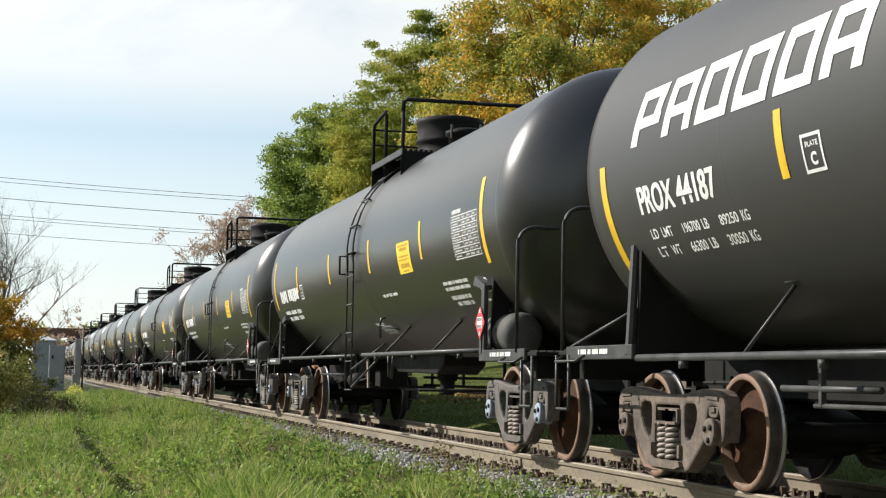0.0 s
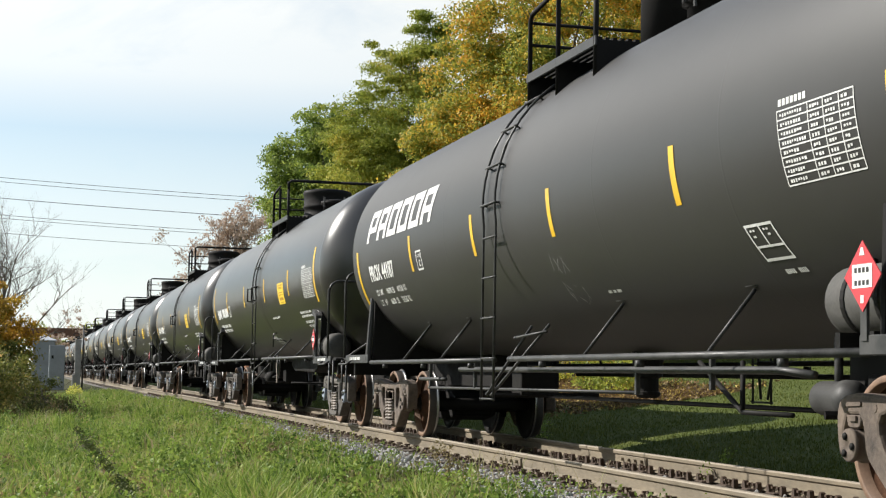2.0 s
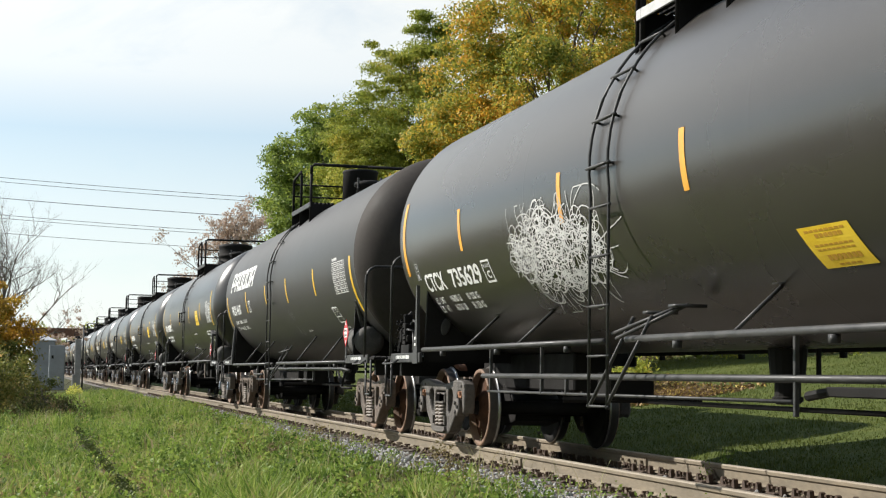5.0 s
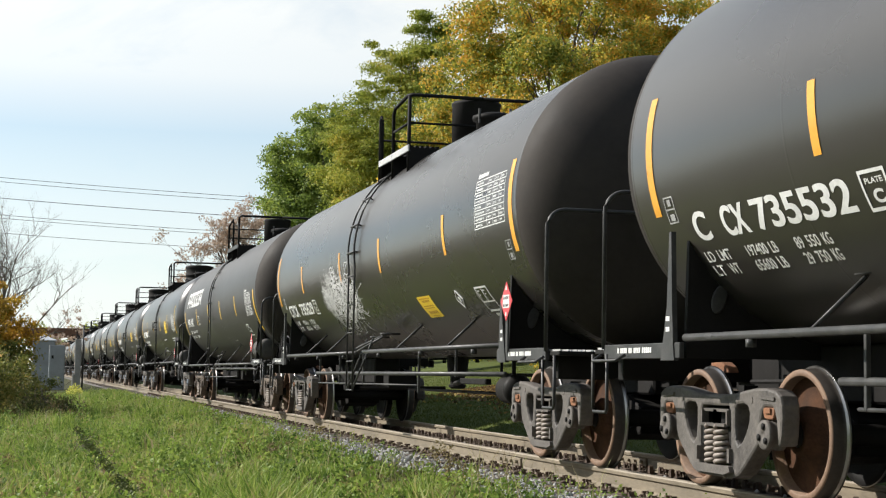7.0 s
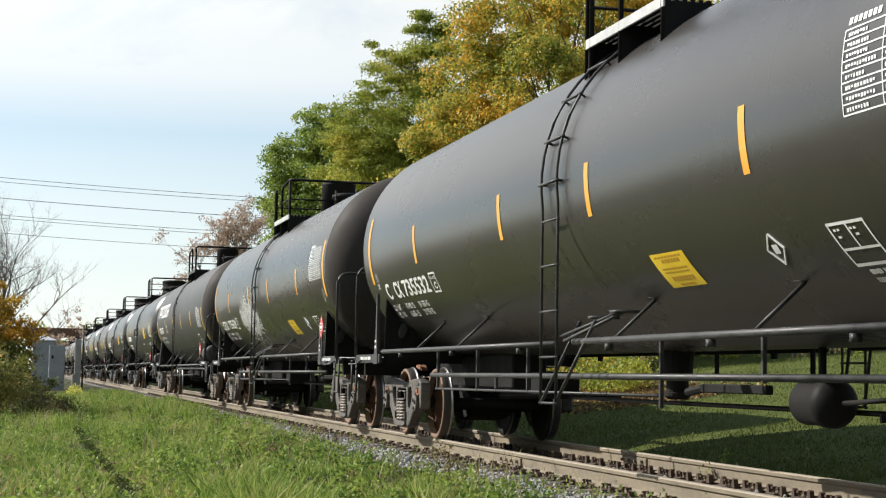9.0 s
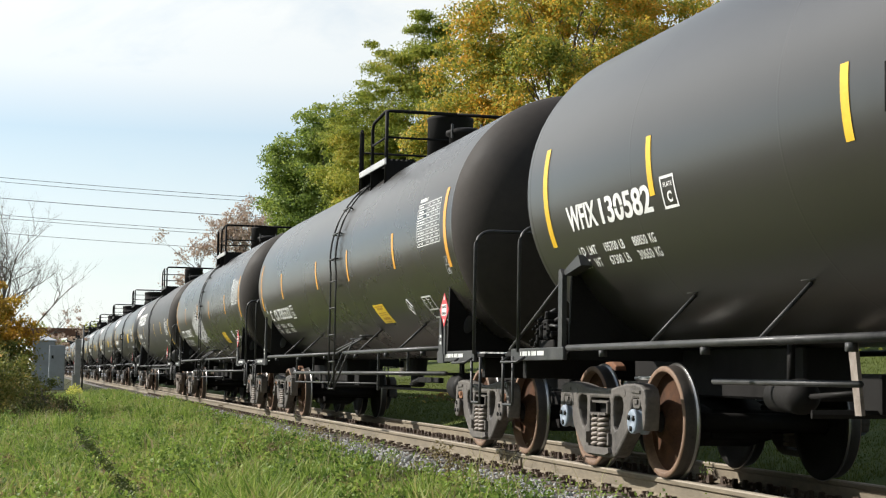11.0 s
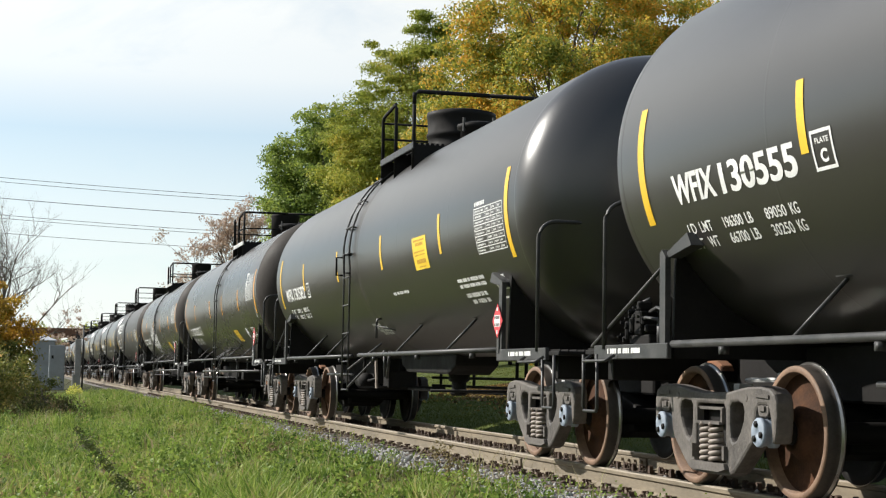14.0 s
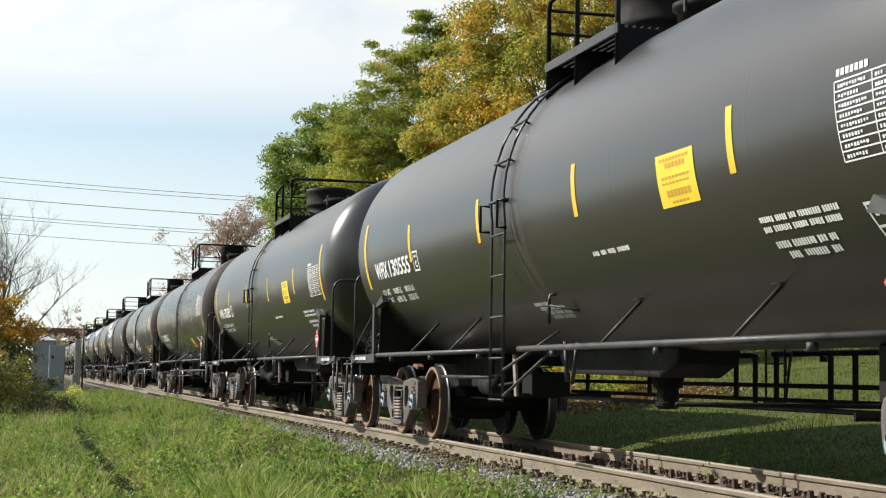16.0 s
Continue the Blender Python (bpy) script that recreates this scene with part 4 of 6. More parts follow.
        for k in range(36):
            x = -1.4 + 0.08 * k
            box(bm, (x, min(e * 8.38, e * 8.78), 1.10), (x + 0.012, max(e * 8.38, e * 8.78), 1.118))
        tagged(part("grating", bm, M_GALV if kind == "C" else M_BLACK, grating, "worn grating bars"), "worn grating bars", kind="stuff")
        bm = bmesh.new()
        box(bm, (-0.16, min(e * 8.6, e * 9.12), 0.76), (0.16, max(e * 8.6, e * 9.12), 1.0))
        box(bm, (-0.11, min(e * 9.0, e * 9.28), 0.78), (0.14, max(e * 9.0, e * 9.28), 1.02))
        bevel(bm, 0.03, 2)
        part("coupler", bm, M_RUST, car, "rusty steel coupler")
        bm = bmesh.new()
        tube(bm, [(0.25, e * 8.8, 0.78), (0.28, e * 9.0, 0.55), (0.22, e * 9.2, 0.42)], 0.025, 8)
        part("air_hose", bm, M_BLACK, car, "", True)
        for s in (-1, 1):
            # side plate with stencilled bars, sill step, corner post, handrail
            bm = bmesh.new()
            box(bm, (s * 1.41, min(e * 6.9, e * 8.5), 1.015), (s * 1.45, max(e * 6.9, e * 8.5), 1.135))
            bevel(bm, 0.006)
            # far plate black for the shaded side of the car
            plate = part("side_plate", bm, M_GREY if s < 0 else M_BLACK, car, "side plate, grey on the lit side, black in shade, with white stencilling")
            y = e * 7.75 + 0.42
            words = bmesh.new()
            for w in (0.035, 0.15, 0.08, 0.15, 0.2) if s < 0 else ():
                n = max(1, round(w / 0.042))
                for k in range(n):
                    box(words, (s * 1.451, y - w * (k + 0.78) / n, 1.062), (s * 1.454, y - w * k / n, 1.105))
                y -= w + 0.03
            if s < 0:
                tagged(part("stencil_line", words, M_WHITE, plate, "white stencilled line"), "white stencilled line", kind="stuff")
            else:
                words.free()
            bm = bmesh.new()
            tube(bm, [(s * 1.45, e * 8.42, 1.06), (s * 1.45, e * 8.42, 0.60), (s * 1.45, e * 8.44, 0.57), (s * 1.45, e * 8.74, 0.57), (s * 1.45, e * 8.76, 0.60), (s * 1.45, e * 8.76, 1.06)], 0.016, 6)
            part("sill_step", bm, M_GREY, car, "", True)
            bm = bmesh.new()
            tube(bm, [(s * 1.47, e * 7.95, 1.05), (s * 1.55, e * 7.97, 1.0), (s * 1.55, e * 8.5, 1.0), (s * 1.47, e * 8.52, 1.05)], 0.014, 6)
            part("grab_iron", bm, M_GREY, car, "", True)
            bm = bmesh.new()
            if kind == "W":
                slab(bm, [(e * 7.06, 1.02), (e * 6.95, 1.02), (e * 6.95, 1.8), (e * 7.02, 1.86), (e * 7.06, 1.83)], s * 1.40, s * 1.445)
            elif kind == "C":
                zt = 1.98 if e > 0 else 1.66
                slab(bm, [(e * 6.98, 1.0), (e * 7.24, 1.0), (e * 7.2, 1.12), (e * 7.12, 1.42), (e * 7.08, zt), (e * 7.04, zt), (e * 7.02, 1.42), (e * 7.0, 1.12)], s * 1.42, s * 1.46)
            else:
                tube(bm, [(s * 1.42, e * 7.02, 1.05), (s * 1.34, e * 7.1, 1.95)] if e > 0 else [(s * 1.2, e * 7.0, 1.56), (s * 1.34, e * 7.16, 1.98)], 0.042, 8)
            post = part("corner_post", bm, M_GREY, car, "sloping steel corner post")
            if kind == "W":
                bm = bmesh.new()
                slab(bm, [(e * 6.97, 1.79), (e * 6.97, 1.84), (e * 6.6, 1.96), (e * 6.52, 1.86)], s * 1.30, s * 1.42)
                part("post_bracket", bm, M_GREY, post)
            if kind == "C":
                for zz in (1.22, 1.3):
                    bm = bmesh.new()
                    box(bm, (s * 1.461, e * 7.1 - 0.04, zz), (s * 1.464, e * 7.1 + 0.03, zz + 0.035))
                    part("stencil_bar", bm, M_WHITE, post)
            if e > 0 and kind != "C":
                bm = bmesh.new()
                if kind == "W":
                    tube(bm, [(s * 1.42, e * 7.02, 1.74), (s * 1.42, e * 8.62, 1.13)], 0.018, 6)
                else:
                    tube(bm, [(s * 1.4, e * 8.5, 1.13), (s * 1.0, e * 7.75, 1.5)], 0.018, 6)
                part("post_stay", bm, M_GREY, post, "", True)
            top = rail_top
            y = e * (8.32 if kind == "P" and e < 0 else rail_end)
            bm = bmesh.new()
            pts = [(s * 1.45, y, 1.1), (s * 1.45, y, top - 0.18)] + [(s * (1.45 - 0.18 + 0.18 * math.cos(a)), y, top - 0.18 + 0.18 * math.sin(a)) for a in [radians(15 * k) for k in range(1, 7)]] + [(0.0, y, top)]
            tube(bm, pts, 0.02, 8)
            # same lit grey and shaded black for the two handrail halves
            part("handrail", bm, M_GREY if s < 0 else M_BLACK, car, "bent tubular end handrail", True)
    # ladders to the top, both sides
    for s in (-1, 1):
        bm = bmesh.new()
        for dy in (-0.22, 0.22):
            pts = [(s * 1.555, ladder_y + dy, 0.6), (s * 1.555, ladder_y + dy, 2.3)]
            pts += [(s * 1.57 * math.cos(radians(a)), ladder_y + dy, TZ + 1.57 * math.sin(radians(a))) for a in range(-8, 76, 6)]
            tube(bm, pts, 0.0145, 6)
        for k in range(5):
            z = 0.62 + 0.42 * k
            tube(bm, [(s * 1.555, ladder_y - 0.25, z), (s * 1.555, ladder_y + 0.25, z)], 0.0125, 6)
        for a in (0, 15, 31, 46, 60, 72):
            p = (s * 1.575 * math.cos(radians(a)), TZ + 1.575 * math.sin(radians(a)))
            tube(bm, [(p[0], ladder_y - 0.27, p[1]), (p[0], ladder_y + 0.27, p[1])], 0.015, 6)
            for dy in (-0.22, 0.22):
                q = (s * 1.52 * math.cos(radians(a)), TZ + 1.52 * math.sin(radians(a)))
                tube(bm, [(p[0], ladder_y + dy, p[1]), (q[0], ladder_y + dy, q[1])], 0.012, 5)
        ladder = part("ladder", bm, M_GREY, car, "grey tubular ladder bent over the tank side", True)
        bm = bmesh.new()
        if kind == "C":
            for dy in (-0.2, 0.2):
                tube(bm, [(s * 1.555, ladder_y + dy, 0.62), (s * 1.36, ladder_y - 0.5 + dy, 1.36)], 0.0165, 6)
                tube(bm, [(s * 1.52, ladder_y - 0.28 + dy * 0.25, 1.2 + dy * 0.1), (s * 1.2, ladder_y - 0.98 + dy * 0.3, 1.44)], 0.0165, 6)
            box(bm, (min(s * 1.04, s * 1.3), ladder_y - 1.05, 1.42), (max(s * 1.04, s * 1.3), ladder_y - 0.88, 1.445))
            box(bm, (min(s * 1.1, s * 1.36), ladder_y - 0.62, 1.38), (max(s * 1.1, s * 1.36), ladder_y - 0.5, 1.405))
        elif kind == "P":
            for dy in (-0.3, 0.25):
                tube(bm, [(s * 1.555, ladder_y + dy * 0.3 - 0.05, 0.66), (s * 1.24, ladder_y - 0.75 + dy, 1.37)], 0.0155, 6)
            tube(bm, [(s * 1.3, ladder_y - 1.15, 1.3), (s * 1.36, ladder_y - 0.3, 1.25)], 0.014, 6)
        else:
            tube(bm, [(s * 1.555, ladder_y - 0.24, 0.66), (s * 1.25, ladder_y - 0.95, 1.14)], 0.0155, 6)
            tube(bm, [(s * 1.555, ladder_y - 0.24, 0.92), (s * 1.2, ladder_y - 0.9, 1.3)], 0.0155, 6)
        part("ladder_stay", bm, M_GREY, ladder, "", True)
        if kind == "W":
            for dy in (-0.3, 0.3):
                bm = bmesh.new()
                tube(bm, [(s * 1.56, ladder_y + dy, 2.35), (s * 1.66, ladder_y + dy, 2.35), (s * 1.66, ladder_y + dy, 2.62), (s * 1.55, ladder_y + dy, 2.62)], 0.016, 6)
                part("ladder_grab", bm, M_BLACK, ladder, "", True)
    # rods and frames hung below the shell
    def rod(pts, r, material, label=""):
        bm = bmesh.new()
        tube(bm, pts, r, 8)
        return part("hanging_rod", bm, material, car, label, True)

    def hanger(x, y, z0, z1, w, material):
        bm = bmesh.new()
        box(bm, (x - w, y - w, z0), (x + w, y + w, z1))
        bevel(bm, 0.004)
        part("hanger", bm, material, car)

    if kind == "P":
        rod([(-1.2, 2.8, 0.93), (-1.2, -5.4, 0.93), (-1.15, -5.8, 0.9)], 0.03, M_GREY, "grey pipe hung below the side rail")
        rod([(-1.2, 4.3, 0.70), (-1.2, -2.8, 0.74)], 0.016, M_GREY)
        rod([(-1.2, 4.75, 0.81), (-1.2, 3.47, 0.81)], 0.024, M_GREY, "short grey pipe behind the wheel")
        for y, z in ((4.2, 0.69), (2.15, 0.71), (-2.8, 0.72), (-4.3, 0.78)):
            hanger(-1.2, y, z, sill, 0.02, M_GREY)
        rod([(1.2, 5.4, 0.9), (1.2, -5.4, 0.9)], 0.026, M_BLACK)
        for pts in ([(-0.9, -3.4, 1.0), (-1.0, -4.4, 0.62), (-1.0, -5.2, 0.62)], [(-0.9, -4.2, 1.0), (-1.0, -4.4, 0.62)]):
            rod(pts, 0.02, M_BLACK)
    elif kind == "C":
        rod([(-1.2, 4.92, 0.86), (-1.2, -6.4, 0.88)], 0.028, M_GREY, "grey pipe hung below the side rail")
        rod([(-1.2, 4.7, 0.69), (-1.2, -2.5, 0.72)], 0.014, M_GREY)
        for y, z0, z1 in ((4.6, 0.68, sill), (2.82, 0.68, sill), (2.07, 0.69, 0.88), (0.95, 0.69, sill), (-2.56, 0.62, sill), (-4.4, 0.84, sill)):
            hanger(-1.2, y, z0, z1, 0.017, M_GREY)
        rod([(1.2, 5.6, 0.88), (1.2, -5.6, 0.88)], 0.026, M_BLACK)
        for y in (1.6, -0.6, -4.6, -5.2):
            hanger(1.2, y, 0.84, sill, 0.02, M_BLACK)
        bm = bmesh.new()
        box(bm, (-0.3, -2.6, 0.74), (-0.22, -1.3, 0.82))
        bevel(bm, 0.01)
        tube(bm, [(-0.26, -1.3, 0.78), (-0.26, -0.95, 0.74)], 0.04, 8)
        part("lever_bar", bm, M_BLACK, car, "black lever bar below the tank")
    else:
        rod([(-1.1, 4.4, 0.845), (-1.1, 2.2, 0.845)], 0.022, M_GREY, "short grey pipe beside the ladder")
        bm = bmesh.new()
        slab(bm, [(3.47, 1.12), (3.37, 1.12), (3.28, 0.62), (3.37, 0.62)], -0.48, -0.45)
        part("brake_strut", bm, M_SPRING, car, "pale flat brake strut under the tank")
        bm = bmesh.new()
        lathe(bm, [(ladder_y - 0.62, TR - 0.001), (ladder_y - 0.58, TR + 0.0012), (ladder_y - 0.26, TR + 0.0012), (ladder_y - 0.22, TR - 0.001)], "y", 96, at=(0, 0, TZ))
        bmesh.ops.delete(bm, geom=[f for f in bm.faces if len(f.verts) > 4], context="FACES")
        part("weld_band", bm, M_TANK_BAND, shell, "dusty grey weld band round the tank", True)
        for pts in ([(-1.2, ladder_y - 1.1, 1.2), (-1.2, ladder_y - 1.16, 0.82)], [(-1.2, ladder_y - 1.45, 1.18), (-1.2, ladder_y - 1.3, 0.8)]):
            bm = bmesh.new()
            tube(bm, pts, 0.022, 6)
            part("strap", bm, M_GREY, car, "", True)
        bm = bmesh.new()
        tube(bm, [on_tank(ladder_y - 0.72, 1.67, 0.0), (-1.23, ladder_y - 0.72, 1.66), (-1.24, ladder_y - 0.72, 1.6), (-1.24, ladder_y - 0.73, 1.38)], 0.017, 6)
        tube(bm, [(-1.24, ladder_y - 0.73, 1.56), on_tank(ladder_y - 0.95, 1.5, 0.0)], 0.012, 6)
        part("shell_bracket", bm, M_GREY, car, "small grey bracket welded to the shell", True)
        for z in (0.81, 0.665):
            rod([(1.2, 6.0, z), (1.2, -5.3, z)], 0.024, M_BLACK, "black rail of an open frame below the tank")
        for y in (5.4, 3.2, 0.77, 0.31, -0.17, -1.29, -1.75, -3.4, -5.2):
            hanger(1.2, y, 0.6 if y in (0.31, -0.17) else 0.65, sill, 0.022, M_BLACK)
        rod([(-1.2, -3.2, 0.66), (1.2, -3.2, 0.66)], 0.02, M_BLACK)
    # sump and bottom outlet, brake cylinder and levers under the shell
    if kind == "W":
        bm = bmesh.new()
        slab(bm, [(2.2, 1.16), (2.15, 1.02), (1.75, 0.9), (-0.75, 0.87), (-1.16, 1.0), (-1.2, 1.16)], -0.32, 0.32)
        bevel(bm, 0.03, 2)
        part("skid", bm, M_BLACK, car, "black tapered protective skid under the tank")
    oz, oy = (0.56, -0.2) if kind == "W" else (0.66, -0.1)
    bm = bmesh.new()
    lathe(bm, [(oz, 0.09), (oz + 0.03, 0.13), (oz + 0.06, 0.13), (oz + 0.07, 0.11), (oz + 0.2, 0.11), (oz + 0.22, 0.15), (oz + 0.26, 0.15), (1.16, 0.24 if kind == "W" else 0.17)], "z", 16, at=(0.0, oy, 0))
    part("bottom_outlet", bm, M_BLACK, car, "black bottom outlet")
    bx, by, bz = {"P": (-0.4, -4.76, 0.735), "C": (-0.1, -3.2, 0.69), "W": (-0.45, 4.4, 0.74)}[kind]
    bk = 1.42 if kind == "C" else 1.0
    bm = bmesh.new()
    lathe(bm, [(by - 0.32, 0.02), (by - 0.31, 0.06 * bk), (by - 0.27, 0.1 * bk), (by - 0.24, 0.125 * bk), (by - 0.2, 0.138 * bk), (by - 0.1, 0.138 * bk), (by - 0.09, 0.128 * bk), (by + 0.22, 0.128 * bk), (by + 0.25, 0.11 * bk), (by + 0.26, 0.0)], "y", 28, at=(bx, 0, bz))
    tube(bm, [(bx, by - 0.28, bz), (bx, by - 1.0, bz + 0.04)], 0.022, 6)
    box(bm, (bx - 0.02, by - 0.03, bz + 0.1), (bx + 0.02, by + 0.03, 1.2))
    part("brake_cylinder", bm, M_GREY if kind == "P" else M_BLACK, car, "horizontal brake cylinder with push rod", True)
    for yq in (3.4, -5.3):
        bm = bmesh.new()
        box(bm, (-0.25, yq, 0.62), (0.25, yq + 0.4, 0.92))
        bevel(bm, 0.03, 2)
        part("rigging_box", bm, M_BLACK, car, "black brake rigging box")
        bm = bmesh.new()
        tube(bm, [(-0.7, yq + 0.2, 0.62), (0.7, yq - 0.2, 0.64)], 0.035, 6)
        part("brake_lever", bm, M_BLACK, car)
    bm = bmesh.new()
    tube(bm, [(0.1, 6.0, 0.62), (0.1, -6.0, 0.62)], 0.025, 6)
    part("brake_rod", bm, M_BLACK, car, "", True)
    # reservoir on the rear platform, hand brake on the leading one
    if kind != "C" and tank_at_rear:
        ry, rz = (-6.72, 1.365) if kind == "P" else (-7.0, 1.31)
        bm = bmesh.new()
        lathe(bm, [(ry - 0.52, 0.0), (ry - 0.515, 0.12), (ry - 0.49, 0.19), (ry - 0.43, 0.222), (ry - 0.38, 0.228), (ry + 0.38, 0.228), (ry + 0.43, 0.222), (ry + 0.49, 0.19), (ry + 0.515, 0.12), (ry + 0.52, 0.0)], "y", 28, at=(-1.12, 0, rz))
        tank = part("air_reservoir", bm, M_RESERVOIR, car, "grey steel air reservoir cylinder", True)
        for dy in (-0.2, 0.2):
            bm = bmesh.new()
            lathe(bm, [(ry + dy - 0.022, 0.236), (ry + dy + 0.022, 0.236)], "y", 28, at=(-1.12, 0, rz))
            bmesh.ops.delete(bm, geom=[f for f in bm.faces if len(f.verts) > 4], context="FACES")
            box(bm, (-1.38, ry + dy - 0.03, 1.05), (-1.0, ry + dy + 0.03, 1.16))
            box(bm, (-1.2, ry + dy - 0.03, rz + 0.23), (-1.12, ry + dy + 0.03, rz + 0.26))
            part("reservoir_strap", bm, M_BLACK, tank)
    if kind != "P" and valve_at_front:
        vy, vk = (0.0, 1.0) if kind == "W" else (0.55, 1.45)

        def vz(z):
            return 1.13 + (z - 1.13) * vk

        bm = bmesh.new()
        box(bm, (-1.26, 7.72 + vy, 1.12), (-1.1, 8.16 + vy, vz(1.22)))
        box(bm, (-1.28, 7.86 + vy, vz(1.22)), (-1.12, 8.0 + vy, vz(1.42)))
        bevel(bm, 0.01)
        valve = part("brake_valve", bm, M_BLACK, car, "dark brake valve with pipes and bolted covers")
        for y, z, w, h in ((8.1, 1.24, 0.09, 0.16), (8.2, 1.18, 0.06, 0.2), (7.92, 1.42, 0.08, 0.1), (8.02, 1.36, 0.05, 0.06), (8.26, 1.15, 0.06, 0.08), (7.76, 1.24, 0.08, 0.08), (7.84, 1.3, 0.05, 0.09), (8.14, 1.4, 0.06, 0.05)):
            bm = bmesh.new()
            box(bm, (-1.28, y + vy - w * 0.38, vz(z)), (-1.16, y + vy + w * 0.38, vz(z + h * 0.8)))
            bevel(bm, 0.012)
            for q in (0.25, 0.75):
                tube(bm, [(-1.3, y + vy, vz(z + h * q)), (-1.325, y + vy, vz(z + h * q))], 0.012, 6)
            part("valve_cover", bm, M_BLACK, valve)
        for pts in ([(-1.2, 7.9, 1.4), (-1.2, 7.7, 1.44), (-1.2, 7.45, 1.4), (-1.2, 7.4, 1.13)], [(-1.24, 8.0, 1.3), (-1.26, 7.8, 1.36), (-1.24, 7.55, 1.34), (-1.2, 7.5, 1.12)], [(-1.22, 8.2, 1.35), (-1.2, 8.1, 1.48), (-1.18, 7.9, 1.52)]):
            bm = bmesh.new()
            tube(bm, [(x, y + vy, vz(z)) for x, y, z in pts], 0.016, 6)
            part("valve_pipe", bm, M_GREY, valve, "", True)
        bm = bmesh.new()
        tube(bm, [(-1.2, 7.62 + vy, 1.1), (-1.2, 7.62 + vy, vz(1.34))], 0.035, 8)
        part("valve_strainer", bm, M_GREY, valve, "", True)
    elif kind == "P":
        bm = bmesh.new()
        box(bm, (-1.02, 7.62, 1.5), (-0.94, 7.72, 1.95))
        box(bm, (-1.06, 7.6, 1.46), (-0.92, 7.8, 1.58))
        box(bm, (-1.06, 7.66, 1.82), (-0.96, 7.82, 1.95))
        bevel(bm, 0.014)
        tube(bm, [(-0.98, 7.66, 1.5), (-0.95, 7.6, 1.12)], 0.018, 6)
        part("brake_valve", bm, M_GREY, car, "dark brake control box on a bracket")
    make_top(car, kind, tank_mat, ladder_y)
    for e in (-1, 1):
        make_truck(car, kind, e * HALF_BASE[kind] + shift, cap_mat, cast, adapter)
    return car


def make_top(car, kind, tank_mat, ladder_y):
    """Side decks, railings and valve housing on the crown of the tank."""
    top = TZ + TR
    p1, p2, p3 = {"W": (0.42, -0.45, -1.55), "P": (0.62, -0.3, -1.4), "C": (0.55, -0.27, -1.26)}[kind]
    if kind == "C":
        p1, p2, p3 = (p + ladder_y - 0.27 for p in (p1, p2, p3))
    H = 4.8
    X = 1.08
    for s in (-1, 1):
        deck = bmesh.new()
        box(deck, (s * 1.085, p3 - 0.05, 3.99), (s * 1.105, p1 + 0.05, 4.085))
        bevel(deck, 0.004)
        board = part("toe_board", deck, M_GALV if kind == "C" else M_GREY, car, "pale steel toe board of the side deck" if kind == "C" else "grey steel toe board of the side deck")
        if "deck_bar" not in CACHE:
            bm = bmesh.new()
            box(bm, (-0.022, -1.0, 0.0), (0.022, 1.0, 0.03))
            CACHE["deck_bar"] = part("deck_bar", bm, M_BLACK, board)
            bars = [CACHE["deck_bar"]]
        else:
            bars = [new("deck_bar", CACHE["deck_bar"].data)]
        while len(bars) < 6:
            bars.append(new("deck_bar", CACHE["deck_bar"].data))
        for k, bar in enumerate(bars):
            bar.parent = board
            bar.matrix_basis = Matrix.Translation((s * (0.66 + 0.075 * k), (p1 + p3) / 2, 4.05)) @ Matrix.Diagonal((1, (p1 - p3) / 2, 1, 1))
        for y in (p3, p2, p1):
            bm = bmesh.new()
            slab(bm, [(y - 0.03, 3.72), (y - 0.03, 4.05), (y + 0.03, 4.05), (y + 0.03, 3.72)], s * 0.62, s * 1.08)
            part("deck_bracket", bm, M_BLACK, car)
        base = TZ + math.sqrt(TR * TR - X * X) - 0.03
        bm = bmesh.new()
        if kind == "C":
            for dy in (-0.06, 0.06):
                tube(bm, [(s * X, p1 + dy, base), (s * X, p1 + dy, 4.70), (s * X, p1, 4.76)], 0.026, 8)
        else:
            tube(bm, [(s * X, p1, base), (s * X, p1, 4.66), (s * X, p1 - 0.06, 4.72), (s * X, p2 + 0.06, 4.80), (s * X, p2, 4.74), (s * X, p2, base)], 0.026, 8)
        part("ladder_post", bm, M_BLACK, car, "black tubular post at the ladder head", True)
        bm = bmesh.new()
        if kind == "C":
            tube(bm, [(s * X, p2, base), (s * X, p2, 4.66), (s * X, p2 - 0.08, 4.74), (s * X, p3 + 0.1, H), (s * X * 0.96, p3, H), (0, p3, H)], 0.026, 8)
            tube(bm, [(s * X, p2, 4.40), (s * X, p3, 4.40), (0, p3, 4.40)], 0.018, 6)
        else:
            tube(bm, [(s * X, p3, 4.62), (s * X, p3, H - 0.06), (s * X * 0.95, p3, H), (0, p3, H)], 0.03, 8)
        tube(bm, [(s * X, p3, base), (s * X, p3, H - 0.02)], 0.028, 8)
        part("railing", bm, M_BLACK, car, "black tubular railing across the top of the tank", True)
    bm = bmesh.new()
    if kind != "C":
        tube(bm, [(-X, p1, 4.64), (X, p1, 4.64)], 0.018, 6)
    tube(bm, [(-X, p1, 4.4), (X, p1, 4.4)], 0.018, 6)
    part("cross_rail", bm, M_BLACK, car, "", True)
    dy, r = {"W": (-0.1, 0.5), "P": (-0.75, 0.34), "C": (-0.9 + ladder_y - 0.27, 0.35)}[kind]
    bm = bmesh.new()
